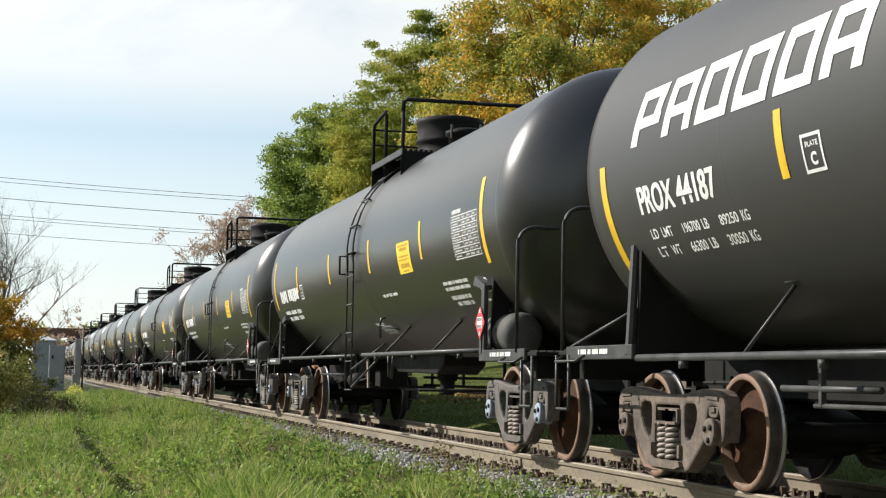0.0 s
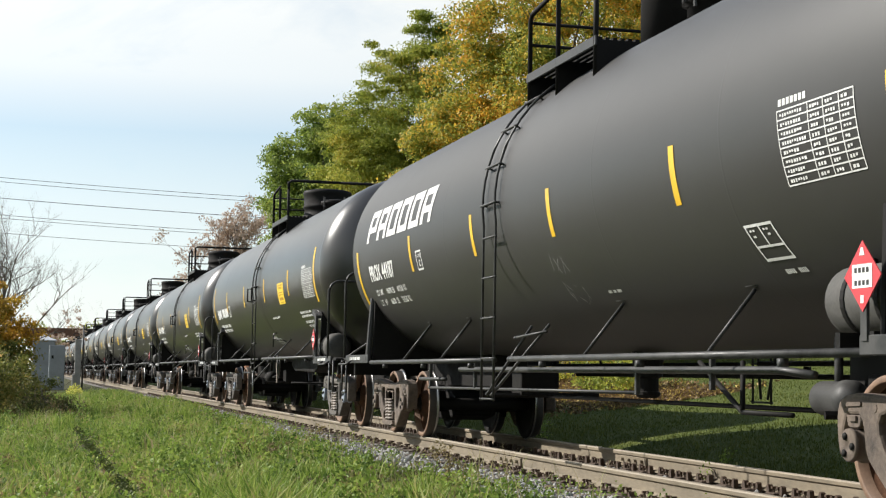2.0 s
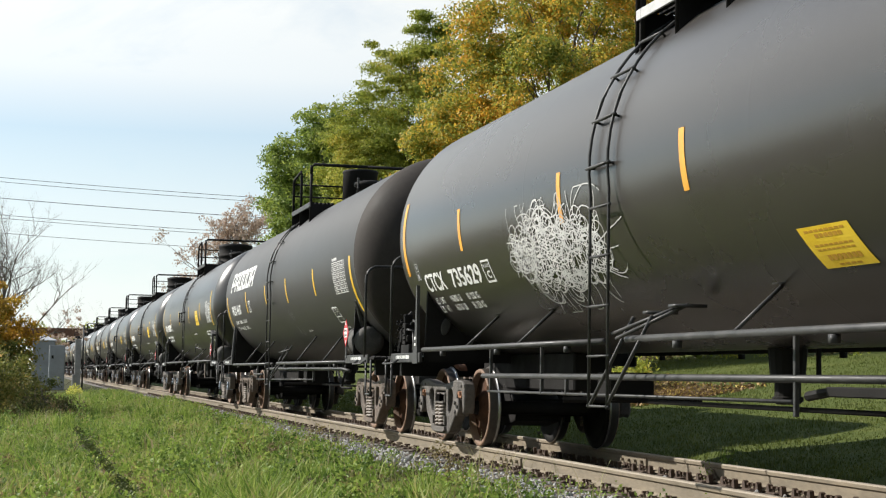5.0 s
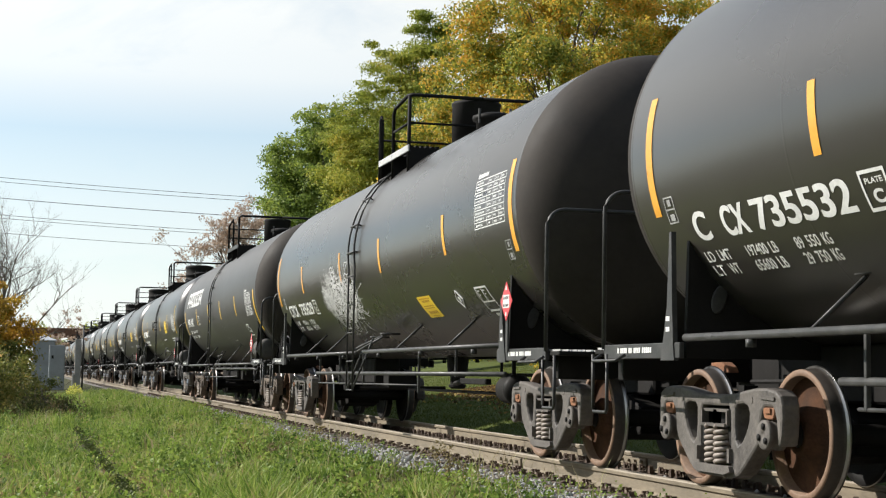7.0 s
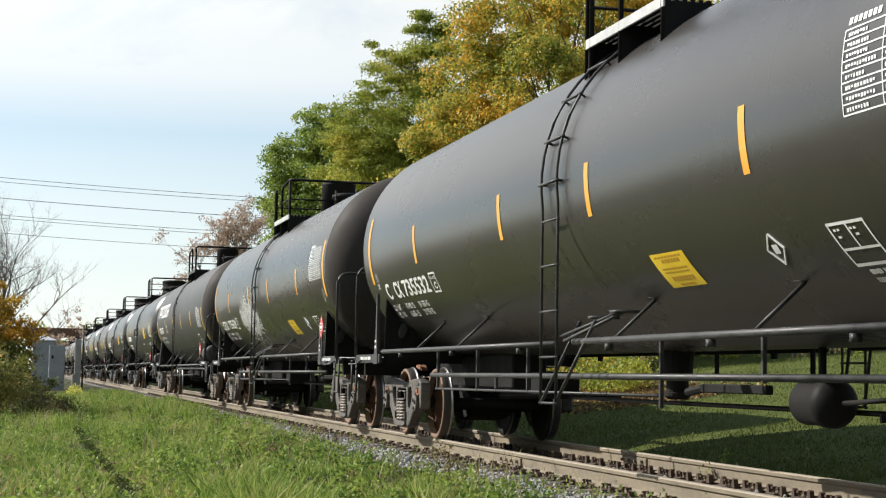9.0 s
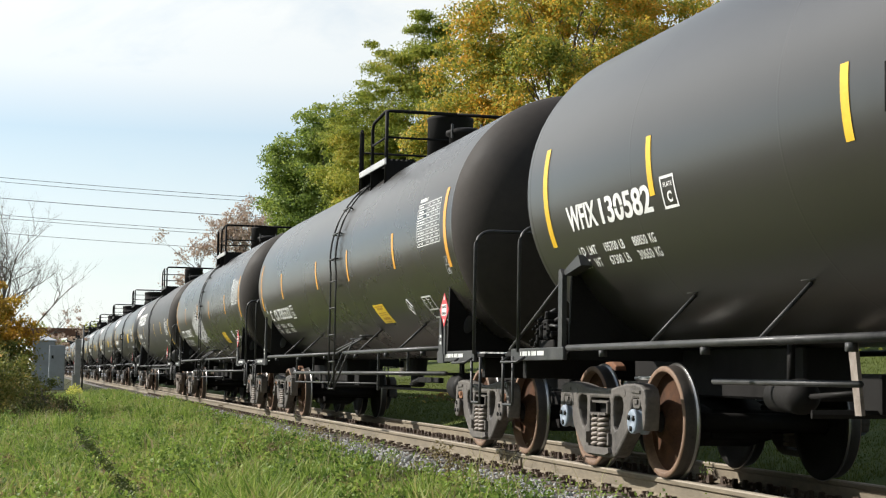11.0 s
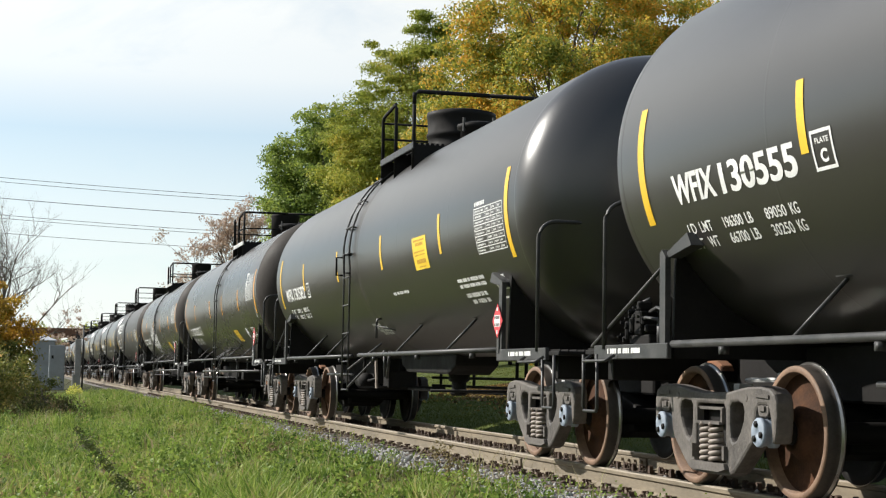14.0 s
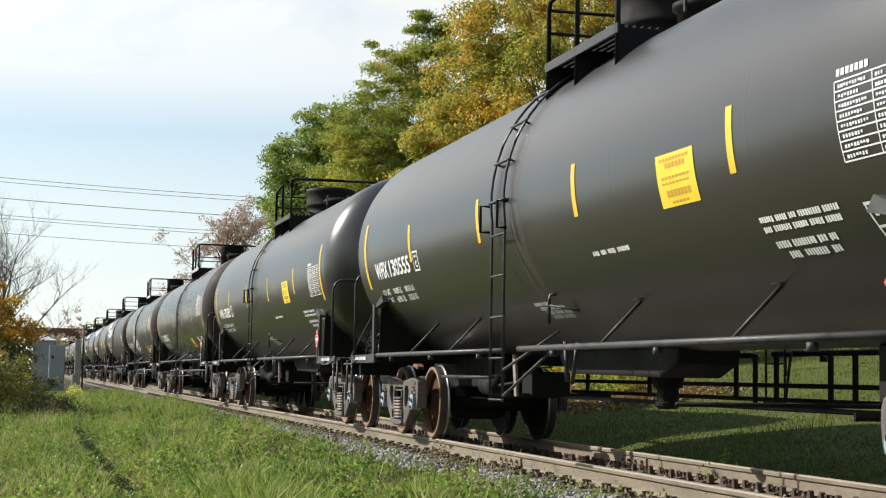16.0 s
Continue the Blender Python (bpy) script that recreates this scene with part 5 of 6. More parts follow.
    if kind == "W":
        prof = [(top - 0.1, r * 1.08), (top + 0.06, r * 1.05), (top + 0.10, r), (top + 0.2, r * 0.98), (top + 0.22, r * 1.04), (top + 0.27, r * 1.04), (top + 0.29, r), (top + 0.5, r * 1.02), (top + 0.53, r * 1.05), (top + 0.59, r * 1.03), (top + 0.62, r * 0.8), (top + 0.63, 0.0)]
    else:
        prof = [(top - 0.1, r), (top + 0.56, r), (top + 0.58, r * 1.03), (top + 0.61, r * 1.03), (top + 0.63, r * 0.96), (top + 0.64, 0.0)]
    lathe(bm, prof, "z", 36, at=(0, dy, 0))
    part("valve_housing", bm, M_BLACK, car, "round black valve housing on the tank crown", True)
    bm = bmesh.new()
    lathe(bm, [(top - 0.05, 0.26), (top + 0.2, 0.26), (top + 0.22, 0.31), (top + 0.28, 0.31), (top + 0.32, 0.18), (top + 0.34, 0.0)], "z", 24, at=(0, dy - 0.95, 0))
    hatch = part("manway", bm, M_BLACK, car, "bolted manway hatch", True)
    for k in range(4):
        a = k * math.tau / 4 + 0.5
        if "bolt" not in CACHE:
            bm = bmesh.new()
            tube(bm, [(0, 0, 0), (0, 0, 0.2)], 0.02, 6)
            CACHE["bolt"] = part("swing_bolt", bm, M_GREY, hatch)
            bolt = CACHE["bolt"]
        else:
            bolt = new("swing_bolt", CACHE["bolt"].data)
            bolt.parent = hatch
        bolt.matrix_basis = pose(0.3 * math.cos(a), dy - 0.95 + 0.3 * math.sin(a), top + 0.16)


def placard(car, x, y, z, h, parent_label="red and white diamond hazard placard"):
    bm = bmesh.new()
    w = h * 0.5
    slab(bm, [(y, z - h * 0.5), (y + w, z), (y, z + h * 0.5), (y - w, z)], x, x - 0.006, 0)
    k = 0.27 * h
    slab(bm, [(y + k * 1.0, z - k * 0.62), (y + k * 1.0, z + k * 0.62), (y - k * 1.0, z + k * 0.62), (y - k * 1.0, z - k * 0.62)], x - 0.006, x - 0.009, 1)
    slab(bm, [(y + 0.03, z + 0.29 * h), (y - 0.03, z + 0.29 * h), (y - 0.012, z + 0.4 * h), (y + 0.012, z + 0.4 * h)], x - 0.006, x - 0.009, 1)
    slab(bm, [(y + 0.018, z - 0.38 * h), (y - 0.018, z - 0.38 * h), (y - 0.018, z - 0.27 * h), (y + 0.018, z - 0.27 * h)], x - 0.006, x - 0.009, 1)
    ob = part("placard", bm, [M_RED, M_WHITE], car, parent_label)
    bm = bmesh.new()
    for dz in (0.02, -0.055):
        for dy in (0.07, 0.025, -0.02, -0.065):
            slab(bm, [(y + dy + 0.014, z + dz), (y + dy - 0.012, z + dz), (y + dy - 0.012, z + dz + 0.03), (y + dy + 0.014, z + dz + 0.03)], x - 0.009, x - 0.011)
    part("placard_figures", bm, M_INK, ob)
    bm = bmesh.new()
    box(bm, (x, y - 0.035, 1.1), (x + 0.02, y + 0.035, z + h * 0.35))
    part("placard_bracket", bm, M_GREY, car)


def stripe_set(car, kind, tape, ys, ye):
    z0, z1, e0, e1 = {"W": (2.29, 2.76, 2.07, 2.99), "P": (2.17, 2.62, 1.76, 2.63), "C": (2.26, 2.73, 2.12, 3.05)}[kind]
    for y in ys:
        bm = bmesh.new()
        patch(bm, y + 0.05, y - 0.05, z0, z1)
        part("reflective_stripe", bm, tape, car, "upright yellow reflective stripe")
    for y in ye:
        bm = bmesh.new()
        patch(bm, y + 0.06, y - 0.06, e0, e1)
        part("reflective_stripe", bm, tape, car, "tall yellow reflective stripe at the tank end")


def spec_table(car, y0, y1, z0, z1, rows=8, head=True):
    """Framed table of small stencilled figures."""
    bm = bmesh.new()
    t = 0.01
    h = (z1 - z0) / rows
    for i in range(rows + 1):
        patch(bm, y0, y1, z0 + h * i - t / 2, z0 + h * i + t / 2)
    for f in (0.0, 0.42, 0.62, 0.82, 1.0):
        y = y0 + (y1 - y0) * f
        patch(bm, y + t / 2, y - t / 2, z0, z1, 0.0045)
    rnd = random.Random(8)
    for i in range(rows):
        z = z0 + h * i + h * 0.28
        for a, b in ((0.04, 0.38), (0.45, 0.59), (0.65, 0.79), (0.85, 0.96)):
            ya, yb = y0 + (y1 - y0) * a, y0 + (y1 - y0) * (a + (b - a) * rnd.uniform(0.6, 1.0))
            n = max(2, round(abs(yb - ya) / 0.034))
            for k in range(n):
                patch(bm, ya + (yb - ya) * k / n, ya + (yb - ya) * (k + rnd.uniform(0.55, 0.8)) / n, z + h * rnd.choice((0, 0, 0.1)), z + h * 0.36, 0.0045)
    if head:
        for k in range(7):
            patch(bm, y0 - 0.02 - 0.055 * k, y0 - 0.06 - 0.055 * k, z1 + 0.03, z1 + 0.075)
    part("specification_table", bm, M_WHITE, car, "white stencilled table of unreadable figures")


def frame_box(car, y0, z0, w, h, slant, split=0.5):
    """Outlined stencil box with cells."""
    bm = bmesh.new()
    t = 0.019
    patch(bm, y0, y0 - w, z0, z0 + t, slant=0)
    patch(bm, y0 + slant, y0 - w + slant, z0 + h - t, z0 + h, slant=0)
    for f in (0.0, split, 1.0):
        zl = z0 if f in (0.0, 1.0) else z0 + h * 0.38
        y = y0 - (w - t) * f
        s0 = slant * (zl - z0) / h
        patch(bm, y + s0, y - t + s0, zl, z0 + h, slant=slant - s0, off=0.0045)
    patch(bm, y0 + slant * 0.38, y0 - w + slant * 0.38, z0 + h * 0.36, z0 + h * 0.36 + t * 0.8, off=0.0045)
    word_bars(bm, y0 + slant * 0.85 - 0.05, z0 + h * 0.8, 0.014, (0.03, 0.03), 0.0045, 0.015)
    word_bars(bm, y0 + slant * 0.85 - 0.25, z0 + h * 0.8, 0.014, (0.03, 0.03), 0.0045, 0.015)
    word_bars(bm, y0 + slant * 0.7 - 0.06, z0 + h * 0.64, 0.014, (0.04,), 0.0045, 0.02)
    word_bars(bm, y0 + slant * 0.7 - 0.28, z0 + h * 0.66, 0.014, (0.04,), 0.0045, 0.02)
    part("stencil_box", bm, M_WHITE, car, "white outlined stencil box")


def warn_sign(car, y0, z0, w, h, slant=0.0):
    bm = bmesh.new()
    patch(bm, y0, y0 - w, z0, z0 + h, slant=slant)
    ob = part("warning_sign", bm, M_SIGN, car, "yellow warning sign with worn print")
    bm = bmesh.new()
    for f, hh, a, b in ((0.86, 0.06, 0.1, 0.9), (0.72, 0.10, 0.25, 0.8), (0.52, 0.05, 0.12, 0.88), (0.42, 0.04, 0.12, 0.86), (0.18, 0.13, 0.2, 0.85), (0.06, 0.04, 0.3, 0.75)):
        zz = z0 + h * f
        n = max(2, int((b - a) * w / 0.06))
        for k in range(n):
            ya = y0 - w * (a + (b - a) * k / n) + slant * f
            patch(bm, ya, ya - w * (b - a) / n * 0.8, zz, zz + h * hh, 0.0055)
    tagged(part("sign_print", bm, M_SIGNINK, ob, "worn brown print"), "worn brown print", kind="stuff")


def plate_mark(car, y, z0, w=0.27, h=0.25):
    """The outlined clearance mark."""
    bm = bmesh.new()
    t = 0.022
    patch(bm, y, y - w, z0, z0 + t)
    patch(bm, y, y - w, z0 + h - t, z0 + h)
    patch(bm, y, y - t, z0, z0 + h, 0.0045)
    patch(bm, y - w + t, y - w, z0, z0 + h, 0.0045)
    ob = part("clearance_mark", bm, M_WHITE, car, "white outlined clearance mark")
    lettering("mark_word", "PLATE", y - 0.05, y - w + 0.05, z0 + h * 0.66, z0 + h * 0.8, ob, M_WHITE, 0.02)
    lettering("mark_letter", "C", y - 0.09, y - w + 0.09, z0 + h * 0.18, z0 + h * 0.52, ob, M_WHITE, 0.04)


def dress(car, kind, number=(), weights=(), bars=False, ys=(), ye=(), table=0.0, sign=0.0, ly=0.0):
    """Stencils of one car."""
    if kind == "W":
        stripe_set(car, kind, M_YELLOW, ys, ye)
        spec_table(car, table, table - 1.05, 2.18, 2.66)
        warn_sign(car, sign, 2.17, 0.70, 0.40)
        for y, z, h, words, gap in ((-1.72, 1.93, 0.04, (0.15, 0.12, 0.17, 0.27), 0.05), (-5.0, 1.93, 0.04, (0.2, 0.16, 0.1, 0.3, 0.2), 0.03), (-5.0, 1.865, 0.04, (0.12, 0.24, 0.2, 0.18, 0.2), 0.03),
                                    (-5.06, 1.76, 0.045, (0.2, 0.32, 0.12, 0.1), 0.03), (-5.16, 1.69, 0.045, (0.16, 0.3, 0.12), 0.06), (ly + 0.13, 1.585, 0.034, (0.26, 0.24), 0.03), (ly + 0.05, 1.54, 0.034, (0.2, 0.22, 0.26), 0.03), (ly - 0.03, 1.497, 0.034, (0.24, 0.24, 0.2), 0.03), (ly - 0.1, 1.455, 0.034, (0.3, 0.3), 0.03)):
            stencil_line(car, y, z, h, words, gap)
        frame_box(car, -6.42, 1.70, 0.42, 0.24, 0.06)
        z0, z1, ya, yb, zl = 2.17, 2.39, 6.72, 4.76, (1.95, 1.84)
        plate_mark(car, 4.52, 2.165)
        placard(car, -1.46, -6.97, 1.43, 0.36)
    elif kind == "P":
        stripe_set(car, kind, M_YELLOW, ys, ye)
        spec_table(car, -6.0, -6.98, 2.12, 2.6)
        frame_box(car, -5.2, 1.69, 0.42, 0.25, 0.06)
        z0, z1, ya, yb, zl = 2.165, 2.385, 6.70, 5.26, (1.97, 1.83)
        plate_mark(car, 3.92, 2.165, 0.26, 0.245)
        placard(car, -1.46, -6.97, 1.48, 0.42)
        # maker's mark: six slanted white blocks
        for k in range(6):
            bm = bmesh.new()
            y = 6.76 - k * 0.625
            sl = -0.13
            w, t = 0.52, 0.13
            low = k in (0, 1, 5)
            patch(bm, y, y - t, 2.71, 3.15, slant=sl)
            patch(bm, y - w + t, y - w, 2.84 if k == 0 else 2.71, 3.10, slant=sl * 0.9, off=0.0045)
            patch(bm, y + sl * 0.8, y - w + sl * 0.8, 3.06, 3.15, off=0.0047, slant=sl * 0.2)
            zb = 2.84 if low else 2.71
            patch(bm, y + sl * (zb - 2.71) / 0.44, y - w + sl * (zb - 2.71) / 0.44, zb, zb + 0.085, off=0.0049, slant=sl * 0.2)
            part("mark_block", bm, M_WHITE, car, "slanted white block of the maker's mark")
        stencil_line(car, -1.95, 1.62, 0.024, (0.09, 0.07, 0.1), 0.03)
        stencil_line(car, -5.35, 1.6, 0.03, (0.14, 0.12))
    else:
        stripe_set(car, kind, M_AMBER, ys, ye)
        spec_table(car, table, table - 1.1, 2.44, 2.96)
        warn_sign(car, sign, 1.60, 0.66, 0.26, 0.06)
        frame_box(car, -5.52, 1.59, 0.46, 0.27, 0.05)
        bm = bmesh.new()
        for a, b in (((-4.55, 1.76), (-4.67, 1.86)), ((-4.67, 1.86), (-4.79, 1.76)), ((-4.79, 1.76), (-4.67, 1.66)), ((-4.67, 1.66), (-4.55, 1.76))):
            tube(bm, [on_tank(a[0], a[1]), on_tank(b[0], b[1])], 0.009, 4)
        patch(bm, -4.63, -4.71, 1.73, 1.79)
        part("diamond_mark", bm, M_WHITE, car, "small white diamond mark")
        stencil_line(car, -5.62, 1.54, 0.03, (0.14, 0.1, 0.12), 0.02)
        stencil_line(car, -5.62, 1.49, 0.03, (0.16, 0.12, 0.12), 0.02)
        for yq, zq in ((7.18, 2.05), (-7.22, 2.05)):
            bm = bmesh.new()
            for a in (0, 0.16):
                patch(bm, yq - a, yq - a - 0.012, zq, zq + 0.2)
            for zz in (0, 0.1, 0.19):
                patch(bm, yq, yq - 0.172, zq + zz, zq + zz + 0.012, 0.0045)
            word_bars(bm, yq - 0.05, zq + 0.02, 0.05, (0.08,), 0.0045)
            word_bars(bm, yq - 0.06, zq + 0.13, 0.05, (0.06,), 0.0045)
            part("stencil_box", bm, M_FADED, car)
        z0, z1, ya, yb, zl = 1.89, 2.10, 6.90, 4.46, (1.74, 1.64)
        plate_mark(car, 4.32, 1.875, 0.30, 0.24)
        placard(car, -1.47, -7.3, 1.62, 0.40)
    if bars:
        stencil_line(car, ya, z0, z1 - z0, (abs(ya - yb) * 0.38, abs(ya - yb) * 0.55), abs(ya - yb) * 0.07)
        stencil_line(car, ya - 0.05, zl[0], 0.07, (0.5, 0.5, 0.45), 0.12)
        stencil_line(car, ya - 0.1, zl[1], 0.07, (0.4, 0.5, 0.45), 0.12)
    else:
        for text, y0, y1 in number:
            lettering("car_lettering", text, y0, y1, z0, z1, car, M_WHITE, 0.018, "bold white stencilled lettering", off=0.0024)
            lettering("car_lettering", text, y0 - 0.014, y1 - 0.014, z0, z1, car, M_WHITE, 0.018, "bold white stencilled lettering", off=0.003)
        for (txt, za) in zip(weights, zl):
            yl = ya - 0.05
            for k, word in enumerate(txt):
                wy = {0: 0.42, 1: 0.46, 2: 0.48}[k]
                bits, yb2 = word.split(), yl
                unit = wy / len(word)
                for bit in bits:
                    lettering("weight_lettering", bit, yb2, yb2 - unit * len(bit), za, za + 0.075, car, M_WHITE, 0.018)
                    yb2 -= unit * (len(bit) + 1)
                yl -= wy + (0.2 if kind != "C" else 0.27)


def head_line(car, x0, x1, z0, h, n):
    """A faded line of unreadable writing on the rear dished end."""
    bm = bmesh.new()

    def on_head(x, z):
        a = math.asin(min(0.999, math.hypot(x, z - TZ) / TR))
        return (x, -7.72 - 0.76 * math.cos(a) - 0.005, z)

    for k in range(n):
        xa = x0 + (x1 - x0) * k / n
        xb = xa + (x1 - x0) / n * 0.75
        vs = [bm.verts.new(on_head(x, z)) for x, z in ((xa, z0), (xb, z0), (xb, z0 + h), (xa, z0 + h))]
        bm.faces.new(vs)
    tagged(part("stencil_line", bm, M_FADED, car, "faded grey stencilling on the dished end"), "faded grey stencilling on the dished end", kind="stuff")


def graffiti(car):
    """A tangle of chalk-white loops scrawled on the shell."""
    rnd = random.Random(21)
    bm = bmesh.new()
    cy, cz = 1.9, 2.06
    for k in range(330):
        a = rnd.uniform(0, math.tau)
        rr = math.sqrt(rnd.random())
        y, z = cy + 1.2 * rr * math.cos(a), cz + 0.33 * rr * math.sin(a)
        n, wob = rnd.randint(10, 20), rnd.uniform(0.05, 0.25)
        th, bend, st = rnd.uniform(0, math.tau), rnd.uniform(-0.6, 0.6), rnd.uniform(0.018, 0.042)
        line = []
        for i in range(n):
            line.append((y, z))
            th += bend + rnd.uniform(-wob, wob)
            y, z = y + 1.5 * st * math.cos(th), min(2.55, max(1.5, z + st * math.sin(th)))
        w = rnd.uniform(0.0035, 0.0065)
        rows = []
        for i, (y, z) in enumerate(line):
            y2, z2 = line[min(i + 1, n - 1)]
            y1, z1 = line[max(i - 1, 0)]
            d = math.hypot(y2 - y1, z2 - z1) or 1
            ny, nz = -(z2 - z1) / d * w, (y2 - y1) / d * w
            rows.append([bm.verts.new(on_tank(y + ny, z + nz, 0.006)), bm.verts.new(on_tank(y - ny, z - nz, 0.006))])
        for i in range(n - 1):
            bm.faces.new((rows[i][0], rows[i][1], rows[i + 1][1], rows[i + 1][0]))
    part("chalk_scrawl", bm, M_CHALK, car, "tangle of chalk-white scrawled loops")


def scratches(car):
    """Pale scrapes left on the shell."""
    rnd = random.Random(5)
    bm = bmesh.new()
    for k in range(15):
        y, z = rnd.uniform(-1.45, -0.95), rnd.uniform(1.62, 1.92)
        dy, dz = rnd.uniform(-0.12, 0.1), rnd.uniform(-0.12, 0.16)
        w = rnd.uniform(0.003, 0.006)
        rows = [[bm.verts.new(on_tank(y + dy * f + o, z + dz * f, 0.004)) for o in (-w, w)] for f in (0, 0.35, 0.7, 1)]
        for p, q in zip(rows, rows[1:]):
            bm.faces.new((p[0], p[1], q[1], q[0]))
    tagged(part("scratch_marks", bm, M_FADED, car, "faint pale scratches"), "faint pale scratches", kind="stuff")


def build_train():
    W = dict(kind="W", tank_mat=M_TANK_GLOSS, cap_mat=M_CAPBLUE, cast=M_CAST, adapter=M_CAST)
    P = dict(kind="P", tank_mat=M_TANK_SATIN, cap_mat=M_RUST, cast=M_RUST, adapter=M_RUST)
    C_ = dict(kind="C", tank_mat=M_TANK_DUSTY, cap_mat=M_CAST, cast=M_CAST, adapter=M_ORANGE)
    cars = {}
    b = make_car(ladder_y=-0.3, shift=0.03, label="glossy black railway tank car with yellow stripes and sign", **W)
    dress(b, "W", bars=True, ys=(4.73, 1.67, -1.37, -4.41), ye=(7.32, -7.16), table=-5.94, sign=-3.15, ly=-0.3)
    c = make_car(ladder_y=0.62, shift=-0.11, tank_at_rear=False, label="glossy black railway tank car with bold white lettering", **W)
    dress(c, "W", (("WFIX", 6.72, 6.0), ("130582", 5.89, 4.76)), (("LD LMT", "195700 LB", "88850 KG"), ("LT WT", "67300 LB", "30650 KG")), ys=(4.70, 1.63, -1.52, -4.69), ye=(7.23, -7.4), table=-6.22, sign=-3.36, ly=0.62)
    d = make_car(ladder_y=0.56, shift=-0.12, tank_at_rear=False, label="black railway tank car with a weld band beside its ladder", **W)
    dress(d, "W", (("WFIX", 6.72, 6.0), ("130555", 5.89, 4.76)), (("LD LMT", "196300 LB", "89050 KG"), ("LT WT", "66700 LB", "30250 KG")), ys=(4.61, 1.47, -1.62, -4.85), ye=(7.27, -7.49), table=-6.34, sign=-3.53, ly=0.56)
    a = make_car(ladder_y=0.46, label="dark grey railway tank car with large white block mark", **P)
    dress(a, "P", (("PROX", 6.70, 6.02), ("44187", 5.95, 5.26)), (("LD LMT", "196700 LB", "89250 KG"), ("LT WT", "66300 LB", "30050 KG")), ys=(4.2, 1.32, -1.32, -4.25), ye=(7.4, -7.4))
    scratches(a)
    g = make_car(ladder_y=0.27, shift=-0.04, label="dusty black railway tank car scrawled with white chalk loops", **C_)
    dress(g, "C", (("CTCX", 6.88, 6.03), ("735629", 5.74, 4.48)), (("LD LMT", "196300 LB", "89 050 KG"), ("LT WT", "66700 LB", "30 250 KG")), ys=(4.88, 1.44, -1.38, -4.86), ye=(7.52, -7.54), table=-6.24, sign=-2.83)
    graffiti(g)
    head_line(g, -0.46, -0.06, 3.0, 0.09, 4)
    head_line(g, -0.05, 0.3, 3.0, 0.09, 4)
    head_line(g, -0.15, 0.27, 1.91, 0.035, 9)
    head_line(g, -0.15, 0.27, 1.84, 0.035, 8)
    e = make_car(ladder_y=-0.75, shift=-0.21, valve_at_front=False, label="dusty black railway tank car with amber stripes", **C_)
    dress(e, "C", (("C", 6.80, 6.56), ("CX", 6.31, 5.93), ("735532", 5.81, 4.47)), (("LD LMT", "197400 LB", "89 550 KG"), ("LT WT", "65600 LB", "29 750 KG")), ys=(4.70, 1.02, -1.62, -4.71), ye=(7.34, -7.43), table=-6.09, sign=-2.60)
    return [(a, 5.05), (b, 23.3), (g, -13.45), (e, -32.0), (c, -50.36), (d, -68.68)], b


TRAIN, PLAIN_CAR = build_train()
for i in range(15):
    TRAIN.append((copy_thing(PLAIN_CAR, Matrix.Identity(4)), 23.3 + 18.4 * (i + 1)))
TRAIN.append((copy_thing(PLAIN_CAR, Matrix.Identity(4)), -68.68 - 18.4))
WHEELSETS = [(w, ob) for ob, _ in TRAIN for w in ob.children if w.name.startswith("wheelset")]


